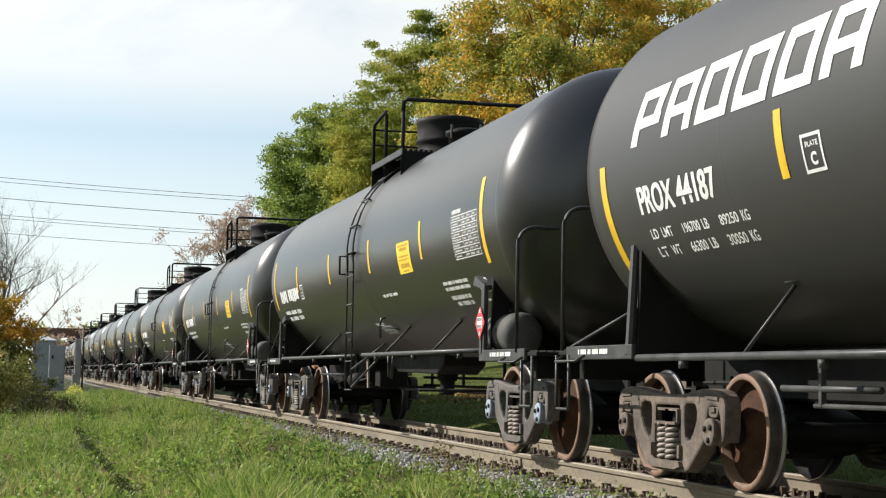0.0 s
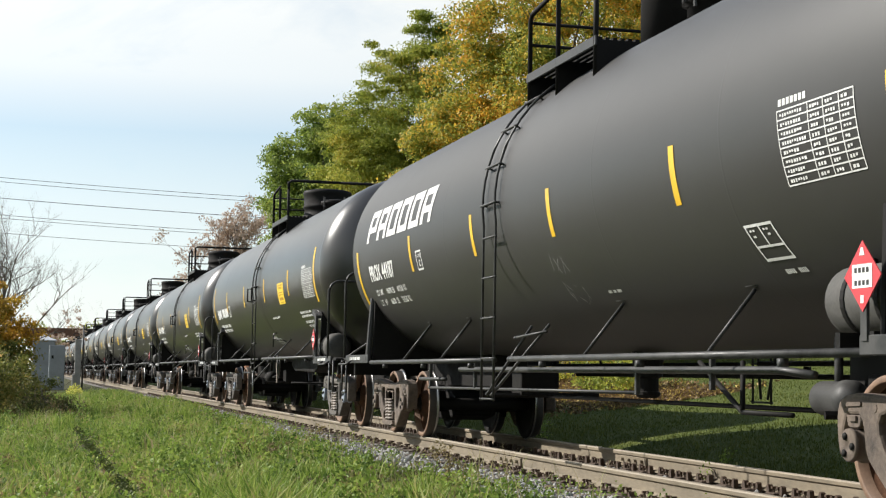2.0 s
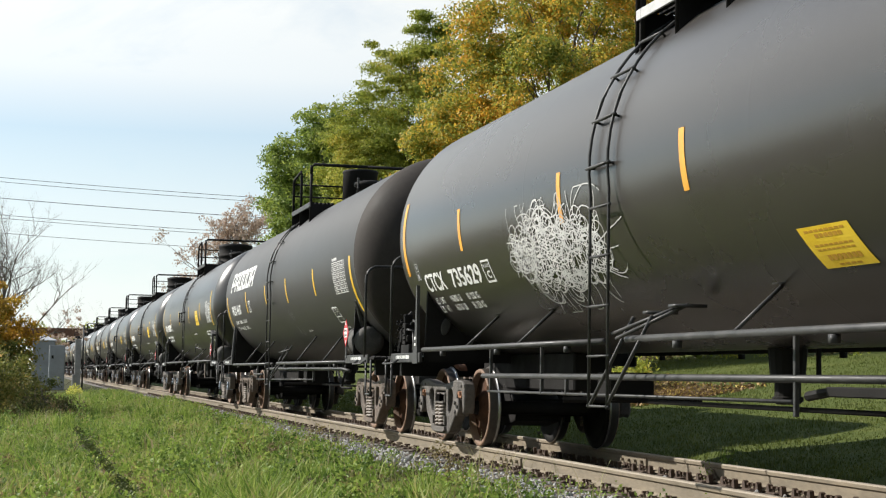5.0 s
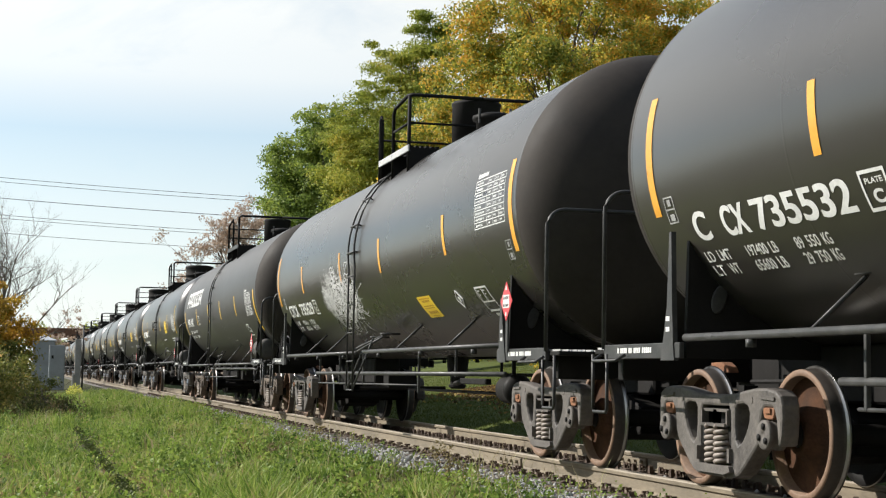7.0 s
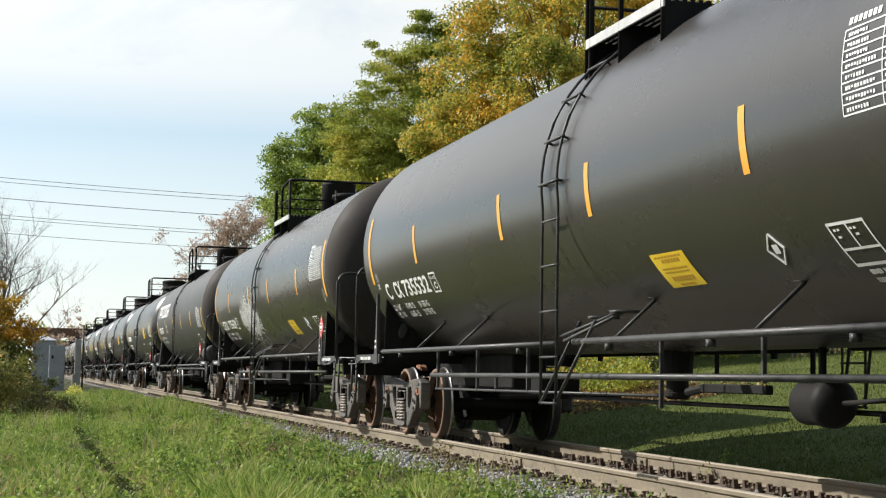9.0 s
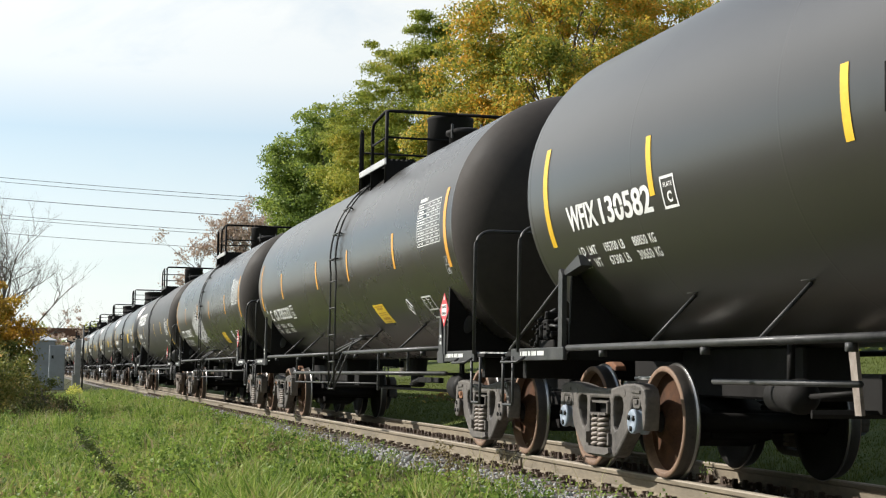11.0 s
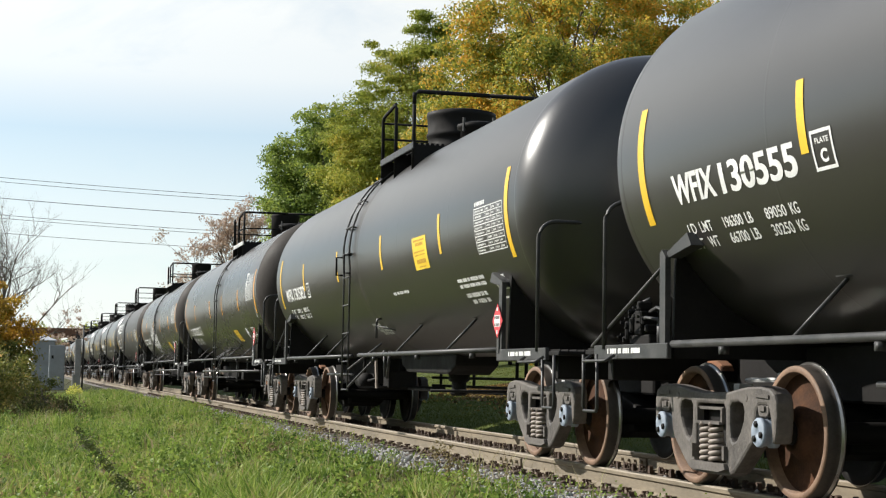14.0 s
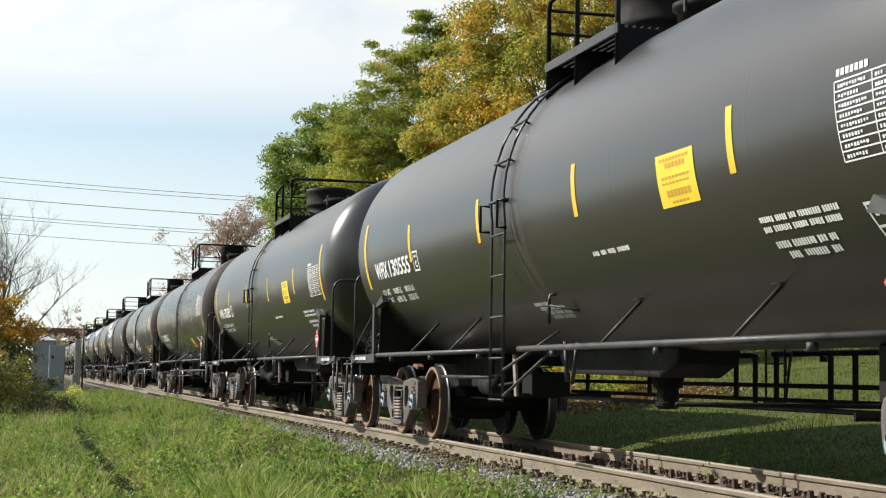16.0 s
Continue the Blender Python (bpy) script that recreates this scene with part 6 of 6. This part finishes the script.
# ---------- trees, bushes, cabinets, wires ----------
def branch_tree(bm, base, height, spread, rnd, levels=3, limbs=9, r0=0.2, lean=0.0, first=0.25, up=0.55):
    """Trunk with limbs that fork; gives the places where twigs end."""
    tips = []

    def grow(p, d, length, r, lev):
        n = 4
        pts = [p.copy()]
        for i in range(n):
            d = (d + Vector((rnd.uniform(-0.22, 0.22), rnd.uniform(-0.22, 0.22), rnd.uniform(-0.05, 0.16)))).normalized()
            p = p + d * (length / n)
            pts.append(p.copy())
        rings = max(4, 7 - lev)
        for i in range(n):
            ra, rb = r * (1 - 0.55 * i / n), r * (1 - 0.55 * (i + 1) / n)
            q = (pts[i + 1] - pts[i]).normalized()
            s = q.cross(Vector((0.3, 0.2, 1))).normalized()
            u = s.cross(q).normalized()
            A = [bm.verts.new(pts[i] + (s * math.cos(k * math.tau / rings) + u * math.sin(k * math.tau / rings)) * ra) for k in range(rings)]
            B = [bm.verts.new(pts[i + 1] + (s * math.cos(k * math.tau / rings) + u * math.sin(k * math.tau / rings)) * rb) for k in range(rings)]
            for k in range(rings):
                bm.faces.new((A[k], A[(k + 1) % rings], B[(k + 1) % rings], B[k]))
        if lev == 0:
            tips.append((pts[-1], d))
            tips.append((pts[-2], d))
            return
        for k in range(rnd.randint(3, 4)):
            j = rnd.randint(2, n)
            side = Vector((rnd.uniform(-1, 1), rnd.uniform(-1, 1), rnd.uniform(-0.2, 0.7))).normalized()
            grow(pts[j], (d * 0.75 + side * 0.75).normalized(), length * rnd.uniform(0.5, 0.72), r * 0.45, lev - 1)

    trunk = [Vector(base)]
    for i in range(6):
        trunk.append(trunk[-1] + Vector((rnd.uniform(-0.1, 0.1) + lean * 0.15, rnd.uniform(-0.1, 0.1), height * 0.14)))
    for i in range(6):
        ra, rb = r0 * (1.25 if i == 0 else 1 - 0.12 * i), r0 * (1 - 0.12 * (i + 1))
        A = [bm.verts.new(trunk[i] + Vector((math.cos(k * math.tau / 10) * ra, math.sin(k * math.tau / 10) * ra, 0))) for k in range(10)]
        B = [bm.verts.new(trunk[i + 1] + Vector((math.cos(k * math.tau / 10) * rb, math.sin(k * math.tau / 10) * rb, 0))) for k in range(10)]
        for k in range(10):
            bm.faces.new((A[k], A[(k + 1) % 10], B[(k + 1) % 10], B[k]))
    for k in range(limbs):
        f = first + (1 - first) * k / max(1, limbs - 1)
        i = min(5, int(f * 6))
        p = trunk[i].lerp(trunk[i + 1], f * 6 - i) if i < 6 else trunk[6]
        a = k * 2.4 + rnd.uniform(-0.4, 0.4)
        d = Vector((math.cos(a) * (1 - up * f), math.sin(a) * (1 - up * f), up + 0.6 * f)).normalized()
        grow(p, d, spread * rnd.uniform(0.55, 0.8) * (1.1 - 0.45 * f), r0 * 0.42 * (1.1 - 0.6 * f), levels - 1)
    return tips


def leaf_cloud(centres, per, radius, size, rng, droop=0.25, flat=0.75, thin=0.55, shell=0.5, lift=0.0):
    """Many small leaves round the twig ends; each bough's leaves face outwards and, by lift, sit on its upper side."""
    C = np.array([c[:] for c in centres])
    n = len(C) * per
    idx = np.repeat(np.arange(len(C)), per)
    d = rng.normal(0, 1, (n, 3))
    d /= np.linalg.norm(d, axis=1)[:, None]
    d[:, 2] = np.where(rng.random(n) < lift, np.abs(d[:, 2]), d[:, 2])
    out = d.copy()
    # uneven boughs: knobs and dents
    knob = 1 + 0.3 * np.sin(3.1 * d[:, 0] + idx) * np.cos(2.7 * d[:, 1] + idx * 1.7)
    d *= (rng.random(n) ** shell * knob)[:, None] * radius * rng.uniform(0.55, 1.35, len(C))[idx][:, None]
    d[:, 2] *= flat
    P = C[idx] + d
    s = size * rng.uniform(0.6, 1.35, n)
    face = out + rng.normal(0, 0.65, (n, 3))
    a = np.cross(face, rng.normal(0, 1, (n, 3)))
    a[:, 2] -= droop * 0.5
    a /= np.linalg.norm(a, axis=1)[:, None]
    b = np.cross(a, face)
    b /= np.linalg.norm(b, axis=1)[:, None] + 1e-9
    V = np.empty((n, 4, 3))
    V[:, 0] = P - a * s[:, None] * 0.5
    V[:, 1] = P + b * s[:, None] * thin * 0.5
    V[:, 2] = P + a * s[:, None] * 0.5
    V[:, 3] = P - b * s[:, None] * thin * 0.5
    F = (np.arange(n) * 4)[:, None] + np.arange(4)[None]
    return V.reshape(-1, 3), F


def crown_points(centre, radii, n, rng, lump=0.35, hollow=0.35, seed=0.0):
    """Clump places in an uneven crown with gaps."""
    out = []
    while len(out) < n:
        d = rng.normal(0, 1, 3)
        d /= np.linalg.norm(d)
        k = 1 + lump * noise.noise(Vector(d * 2.1) + Vector((seed, seed * 1.7, 0))) + 0.5 * lump * noise.noise(Vector(d * 5.3) + Vector((0, seed, seed)))
        r = (hollow + (1 - hollow) * rng.random() ** 0.6) * k
        p = Vector(centre) + Vector((d[0] * radii[0] * r, d[1] * radii[1] * r, d[2] * radii[2] * r))
        if noise.noise(p * 0.55 + Vector((seed, 0, 0))) > -0.28:
            out.append(p)
    return out


def tree(label, x, y, height, crown_c, radii, clumps, per, leaf, material, seed, lump=0.35, clump_r=0.5, flat=0.75, thin=0.55, hollow=0.5, extra=()):
    rng, rnd = np.random.default_rng(seed), random.Random(seed)
    z = ground_z(x, y) - 0.05
    ob = tagged(new("tree"), label, "tree", "trees behind the line")
    ob.matrix_basis = pose(x, y, z)
    bm = bmesh.new()
    tips = branch_tree(bm, (0, 0, 0), height * 0.85, max(radii[0], radii[1]) * 0.95, rnd, levels=3, limbs=11, r0=0.22)
    part("trunk", bm, M_BARK, ob, "grey-brown trunk with forking limbs", True)
    pts = crown_points(crown_c, radii, clumps, rng, lump, hollow, seed=seed * 0.37)
    for c, r, n in extra:
        pts += crown_points(c, r, n, rng, lump, 0.3, seed=seed * 0.37 + 3)
    A = np.array([p[:] for p in pts])
    near = [np.sort(np.linalg.norm(A - a, axis=1))[3] for a in A]
    pts = [p for p, d in zip(pts, near) if d < clump_r * 2.4]
    V, F = leaf_cloud(pts, per, clump_r, leaf, rng, flat=flat, thin=thin, shell=0.4, lift=0.55)
    me = bpy.data.meshes.new("crown")
    me.from_pydata(V.tolist(), [], F.tolist())
    me.materials.append(material)
    cr = new("crown", me)
    cr.parent = ob
    tagged(cr, "crown of many small autumn leaves")
    return ob


L_MAPLE = leaf_material("maple_leaves", ((0.0, (0.1, 0.14, 0.026)), (0.38, (0.28, 0.315, 0.054)), (0.56, (0.5, 0.42, 0.062)), (0.76, (0.68, 0.42, 0.055)), (1.0, (0.72, 0.33, 0.05))), clump=0.4, clump_scale=0.5, trans=0.42)
L_LOCUST = leaf_material("locust_leaves", ((0.0, (0.099, 0.143, 0.024)), (0.5, (0.297, 0.341, 0.055)), (0.85, (0.484, 0.451, 0.077)), (1.0, (0.638, 0.44, 0.077))), clump=0.5, clump_scale=0.45, trans=0.42)
L_GREEN = leaf_material("green_leaves", ((0.0, (0.07, 0.12, 0.028)), (0.6, (0.239, 0.317, 0.064)), (1.0, (0.507, 0.549, 0.113))), clump=0.4, clump_scale=0.5, trans=0.45)
L_BUSH = leaf_material("bush_leaves", ((0.0, (0.1, 0.1, 0.02)), (0.3, (0.28, 0.2, 0.03)), (0.6, (0.5, 0.3, 0.04)), (1.0, (0.7, 0.38, 0.06))), clump=0.6, clump_scale=0.5, trans=0.5)
L_BUSHGREEN = leaf_material("dark_bush_leaves", ((0.0, (0.06, 0.08, 0.022)), (0.4, (0.16, 0.185, 0.045)), (0.75, (0.32, 0.28, 0.08)), (1.0, (0.5, 0.34, 0.13))), clump=0.4, clump_scale=0.9, trans=0.4)
L_DRY = leaf_material("dry_weeds", ((0.0, (0.09, 0.08, 0.03)), (0.6, (0.24, 0.19, 0.08)), (1.0, (0.4, 0.33, 0.15))), clump=0.3)
L_PINK = leaf_material("sparse_tan_leaves", ((0.0, (0.34, 0.24, 0.17)), (1.0, (0.6, 0.48, 0.38))), clump=0.2)


def build_trees():
    tree("broad maple turning orange and green in autumn", 16.2, 46, 14.5, (0.2, 0, 7.3), (4.9, 4.8, 6.2), 620, 380, 0.11, L_MAPLE, 4, lump=0.22, clump_r=0.66, flat=0.75, extra=(((-3.6, 0, 5.6), (2.0, 2.2, 3.2), 90),))
    tree("tall feathery tree with yellow-green autumn leaves", 15.1, 63, 15, (-0.2, 0, 8.3), (2.9, 2.8, 5.2), 330, 330, 0.125, L_LOCUST, 9, lump=0.25, clump_r=0.7, flat=0.45, thin=0.4, hollow=0.3, extra=(((-1.9, 0, 7.4), (1.9, 2.0, 4.4), 150), ((0.6, 0, 12.9), (1.2, 1.0, 1.8), 40), ((0.75, 0, 14.3), (0.85, 0.9, 1.1), 20)))
    tree("rounded leafy green tree with a few yellow leaves", 14.1, 80, 14, (0.0, 0, 8.2), (2.75, 3.0, 5.6), 330, 300, 0.15, L_GREEN, 15, lump=0.2, clump_r=0.66, hollow=0.3, extra=(((0.9, 0, 12.4), (1.1, 1.0, 2.0), 50),))
    tree("tall green and yellow tree behind the maple", 23.0, 62, 17, (0, 0, 9.5), (6.0, 5.0, 7.5), 300, 170, 0.19, L_LOCUST, 22, clump_r=0.95)


def bare_tree(label, x, y, height, spread, seed, leaves=0, material=None, levels=4, r0=0.13):
    rnd, rng = random.Random(seed), np.random.default_rng(seed)
    ob = tagged(new("tree"), label, "tree")
    ob.matrix_basis = pose(x, y, ground_z(x, y) - 0.05)
    bm = bmesh.new()
    tips = branch_tree(bm, (0, 0, 0), height * 0.7, spread, rnd, levels=levels, limbs=14, r0=r0, first=0.25, up=0.7)
    part("trunk", bm, M_BARK, ob, "bare grey branches", True)
    if leaves:
        V, F = leaf_cloud([t[0] for t in tips], leaves, 0.4, 0.17, rng)
        me = bpy.data.meshes.new("crown")
        me.from_pydata(V.tolist(), [], F.tolist())
        me.materials.append(material)
        cr = new("crown", me)
        cr.parent = ob


def bush(label, x, y, radii, zc, clumps, per, leaf, material, seed, clump_r=0.3, low=None, split=0.0):
    rng, rnd = np.random.default_rng(seed), random.Random(seed)
    ob = tagged(new("bush"), label, "bush")
    ob.matrix_basis = pose(x, y, ground_z(x, y))
    bm = bmesh.new()
    branch_tree(bm, (0, 0, -0.1), radii[2] * 1.2, radii[0], rnd, levels=2, limbs=8, r0=0.05, first=0.1)
    part("stem", bm, M_BARK, ob, "", True)
    pts = [p for p in crown_points((0, 0, zc), radii, clumps, rng, 0.45, seed=seed * 0.3) if p.z > 0.05]
    groups = [(pts, material)]
    if low:
        upper = [p for p in pts if p.z + 0.5 * noise.noise(p * 1.3) > split]
        groups = [(upper, material), ([p for p in pts if p not in upper], low)]
    for ps, mat in groups:
        V, F = leaf_cloud(ps, per, clump_r, leaf, rng)
        me = bpy.data.meshes.new("crown")
        me.from_pydata(V.tolist(), [], F.tolist())
        me.materials.append(mat)
        cr = new("crown", me)
        cr.parent = ob


def build_plants():
    bare_tree("bare leafless tree with fine grey twigs", -0.9, 84, 9.8, 4.9, 31, levels=5, r0=0.2)
    bare_tree("thin tree with sparse tan leaves", 12.6, 100, 12.6, 5.4, 33, leaves=9, material=L_PINK, levels=4, r0=0.26)
    bush("dense bush turning orange above dark green", -1.42, 47, (1.55, 1.7, 1.95), 1.75, 460, 90, 0.1, L_BUSH, 41, low=L_BUSHGREEN, split=2.1)
    bush("weedy bramble with brown and green leaves", -0.6, 43.0, (1.4, 2.3, 1.3), 0.55, 300, 70, 0.085, L_BUSHGREEN, 43)
    bush("low drift of brown and green weeds", 0.55, 42.5, (0.95, 3.4, 0.5), 0.12, 210, 50, 0.07, L_BROWN, 44)
    bush("small shrub with reddish leaves against the sky", 2.7, 116, (1.9, 1.5, 1.6), 4.0, 40, 20, 0.2, L_PINK, 45)
    bush("far rounded yellow-brown trees on the skyline", 14, 330, (18, 6, 5), 4.5, 160, 40, 0.7, L_LOCUST, 47, clump_r=1.6)
    bush("low yellow-green shrub among fallen leaves", 13.1, 34.2, (0.7, 2.0, 0.5), 0.3, 90, 40, 0.09, L_LOCUST, 48)
    bush("low yellowing shrub at the foot of the trees", 14.6, 40.5, (0.9, 2.4, 0.7), 0.4, 90, 40, 0.1, L_MAPLE, 49)
    rng = np.random.default_rng(51)
    for k in range(9):
        x, y = 19.5 + 1.4 * rng.random(), 34 + 4.5 * k
        bush("ragged dry yellow weeds at the top of the lawn", x, y, (1.3, 2.6, 0.9), 0.5, 60, 40, 0.12, L_DRY if k % 2 else L_LOCUST, 52 + k)
    for k in range(7):
        x, y = 26 + 3 * rng.random(), 30 + 9 * k
        bush("dark green shrub belt behind the lawn", x, y, (3.5, 5.0, 3.0), 2.2, 120, 50, 0.22, L_GREEN, 70 + k, clump_r=0.6)
    for k, (x, y) in enumerate(((4.35, 15.9), (4.5, 17.3), (8.35, 25.0), (8.6, 25.9), (7.0, 15.2), (4.3, 23.5))):
        bush("tuft of weeds beside the rail", x, y, (0.16, 0.22, 0.2), 0.14, 14, 16, 0.035, M_BLADE if x > 6 else L_DRY, 90 + k, clump_r=0.09)


def build_unseen_wood():
    """Unseen dark tree belt, added behind the viewpoint across the verge to darken reflections."""
    rng = np.random.default_rng(77)
    pts = []
    for k in range(1500):
        y = rng.uniform(-110, 190)
        top = (9.5 + 2.5 * math.sin(y * 0.13) + 1.6 * math.sin(y * 0.41 + 1)) * min(1.0, max(0.3, (40 - y) / 25))
        pts.append(Vector((-30 - 7 * rng.random() - (12 if y > 100 else 0), y, -0.6 + top * rng.random() ** 0.8)))
    for k in range(500):
        x = rng.uniform(-34, 48)
        if 2.0 < x < 10.5:
            continue
        top = 9.0 + 2.2 * math.sin(x * 0.2) + 1.4 * math.sin(x * 0.5)
        pts.append(Vector((x, -34 - 7 * rng.random(), -0.6 + top * rng.random() ** 0.8)))
    V, F = leaf_cloud(pts, 34, 1.7, 0.75, rng)
    stuff_mesh("unseen_wood", V.tolist(), F.tolist(), L_GREEN, "unseen dark green belt of trees, added to darken reflections", "trees")


def build_cabinets():
    ob = tagged(new("signal_bungalow"), "grey metal signal hut with a pale pyramid roof", "signal hut")
    ob.matrix_basis = pose(1.12, 103, ground_z(1.12, 103))
    bm = bmesh.new()
    box(bm, (-0.72, -0.8, 0), (0.66, 0.8, 3.1))
    bevel(bm, 0.03)
    part("hut_body", bm, M_CABINET, ob)
    bm = bmesh.new()
    A = [bm.verts.new((sx * 0.78 - 0.03, sy * 0.88, 3.1)) for sx, sy in ((-1, -1), (1, -1), (1, 1), (-1, 1))]
    B = [bm.verts.new((sx * 0.78 - 0.03, sy * 0.88, 3.16)) for sx, sy in ((-1, -1), (1, -1), (1, 1), (-1, 1))]
    t = bm.verts.new((-0.03, 0, 3.5))
    for i in range(4):
        bm.faces.new((A[i], A[(i + 1) % 4], B[(i + 1) % 4], B[i]))
        bm.faces.new((B[i], B[(i + 1) % 4], t))
    bm.faces.new(A)
    part("hut_roof", bm, M_ROOF, ob, "pale pyramid roof")
    ob = tagged(new("equipment_cabinet"), "narrow blue-grey steel equipment cabinet with a door", "cabinet")
    ob.matrix_basis = pose(1.84, 99, ground_z(1.84, 99))
    bm = bmesh.new()
    box(bm, (-0.47, -0.4, 0), (0.47, 0.4, 2.72))
    bevel(bm, 0.03)
    part("cabinet_body", bm, M_CABINET, ob)
    bm = bmesh.new()
    box(bm, (-0.4, -0.43, 0.15), (0.4, -0.40, 2.6))
    bevel(bm, 0.01)
    door = part("cabinet_door", bm, M_CABINET, ob)
    bm = bmesh.new()
    box(bm, (-0.32, -0.46, 1.9), (-0.2, -0.43, 2.1))
    part("door_lock", bm, M_BLACK, door)
    ob = tagged(new("signal_pillar"), "pale grey square signal pillar beside the track", "pillar")
    ob.matrix_basis = pose(3.02, 97, ground_z(3.02, 97))
    bm = bmesh.new()
    box(bm, (-0.18, -0.16, 0), (0.18, 0.16, 3.05))
    box(bm, (-0.3, -0.2, 0), (-0.16, 0.2, 0.95))
    bevel(bm, 0.02)
    part("pillar_body", bm, M_CONCRETE, ob)
    bm = bmesh.new()
    tube(bm, [(0.3, 0, 0), (0.3, 0, 3.9)], 0.05, 8)
    part("mast", bm, M_GREY, ob, "", True)
    # rusty girder bridge far down the line
    ob = tagged(new("girder_bridge"), "rusty brown steel girder bridge over the far track", "bridge")
    ob.matrix_basis = pose(6, 300, 0)
    bm = bmesh.new()
    box(bm, (-14, -0.6, 6.6), (14, 0.6, 8.2))
    for k in range(24):
        box(bm, (-13.8 + 1.2 * k, -0.75, 6.6), (-13.7 + 1.2 * k, 0.75, 8.2))
    box(bm, (-14, -0.8, 8.2), (14, 0.8, 8.35))
    part("girder", bm, M_BRIDGE, ob)
    for x in (-9, 9):
        bm = bmesh.new()
        box(bm, (x - 1.2, -1.2, -1), (x + 1.2, 1.2, 6.6))
        bevel(bm, 0.08)
        part("pier", bm, M_CONCRETE, ob)


def build_wires():
    # overhead cables strung across the view, far behind the trees
    for k, (zm, r) in enumerate(((23.6, 0.032), (23.35, 0.032), (21.55, 0.04), (19.65, 0.03), (19.45, 0.03), (17.75, 0.03))):
        bm = bmesh.new()
        pts = [(x, 200 + 2.4 * k, zm + 0.00044 * ((x - 50) ** 2 - 39 ** 2)) for x in range(-70, 91, 4)]
        tube(bm, pts, r, 5)
        ob = part("overhead_cable", bm, M_WIRE, None, "", True)
        tagged(ob, "dark overhead power cable with a slight sag", "cable", "overhead cables")


def build_poles():
    for x in (-70.0, 90.0):
        ob = tagged(new("utility_pole"), "tall dark wooden utility pole with cross arms", "utility pole", "utility poles")
        ob.matrix_basis = pose(x, 206, ground_z(x, 206))
        bm = bmesh.new()
        lathe(bm, [(-1.0, 0.3), (0.0, 0.3), (32.0, 0.18), (32.1, 0.0)], "z", 12)
        part("pole", bm, M_BARK, ob, "", True)
        for z in (22.9, 20.9, 18.9, 17.1) if x > 0 else (29.0, 27.1, 25.1, 23.2):
            bm = bmesh.new()
            box(bm, (-0.12, -7.0, z), (0.12, 7.0, z + 0.24))
            part("cross_arm", bm, M_BARK, ob)


build_poles()
build_trees()
build_plants()
build_unseen_wood()
build_cabinets()
build_wires()
build_track()


# ---------- movement ----------
RUN = ((0.0, 0.0), (0.5, 2.368), (1.0, 5.101), (1.5, 7.483), (2.0, 10.195), (2.5, 12.552), (3.0, 15.249), (3.5, 17.638), (4.0, 20.380),
       (6.5, 33.346), (7.0, 36.085), (7.5, 38.510), (8.0, 41.291), (8.5, 43.716), (9.0, 46.487),
       (11.5, 59.673), (12.0, 62.293), (12.5, 64.959), (13.0, 67.605), (13.5, 70.281), (14.0, 73.004), (14.5, 75.723), (15.0, 78.448), (15.5, 81.149), (16.0, 83.507))


def run_at(t):
    for (ta, a), (tb, b) in zip(RUN, RUN[1:]):
        if t <= tb + 1e-6:
            return a + (b - a) * (t - ta) / (tb - ta)
    return RUN[-1][1]


def motions():
    for ob, y in TRAIN:
        walk(ob, [(t, pose(TRACK_X, y + s, 0)) for t, s in RUN])
    for w, car in WHEELSETS:
        ay, wr = w.matrix_basis.translation.y, w.matrix_basis.translation.z
        rows = []
        for i in range(161):
            t = i * 0.1
            rows.append((t, Matrix.Translation((0, ay, wr)) @ Matrix.Rotation(-run_at(t) / wr, 4, "X")))
        walk(w, rows)


motions()
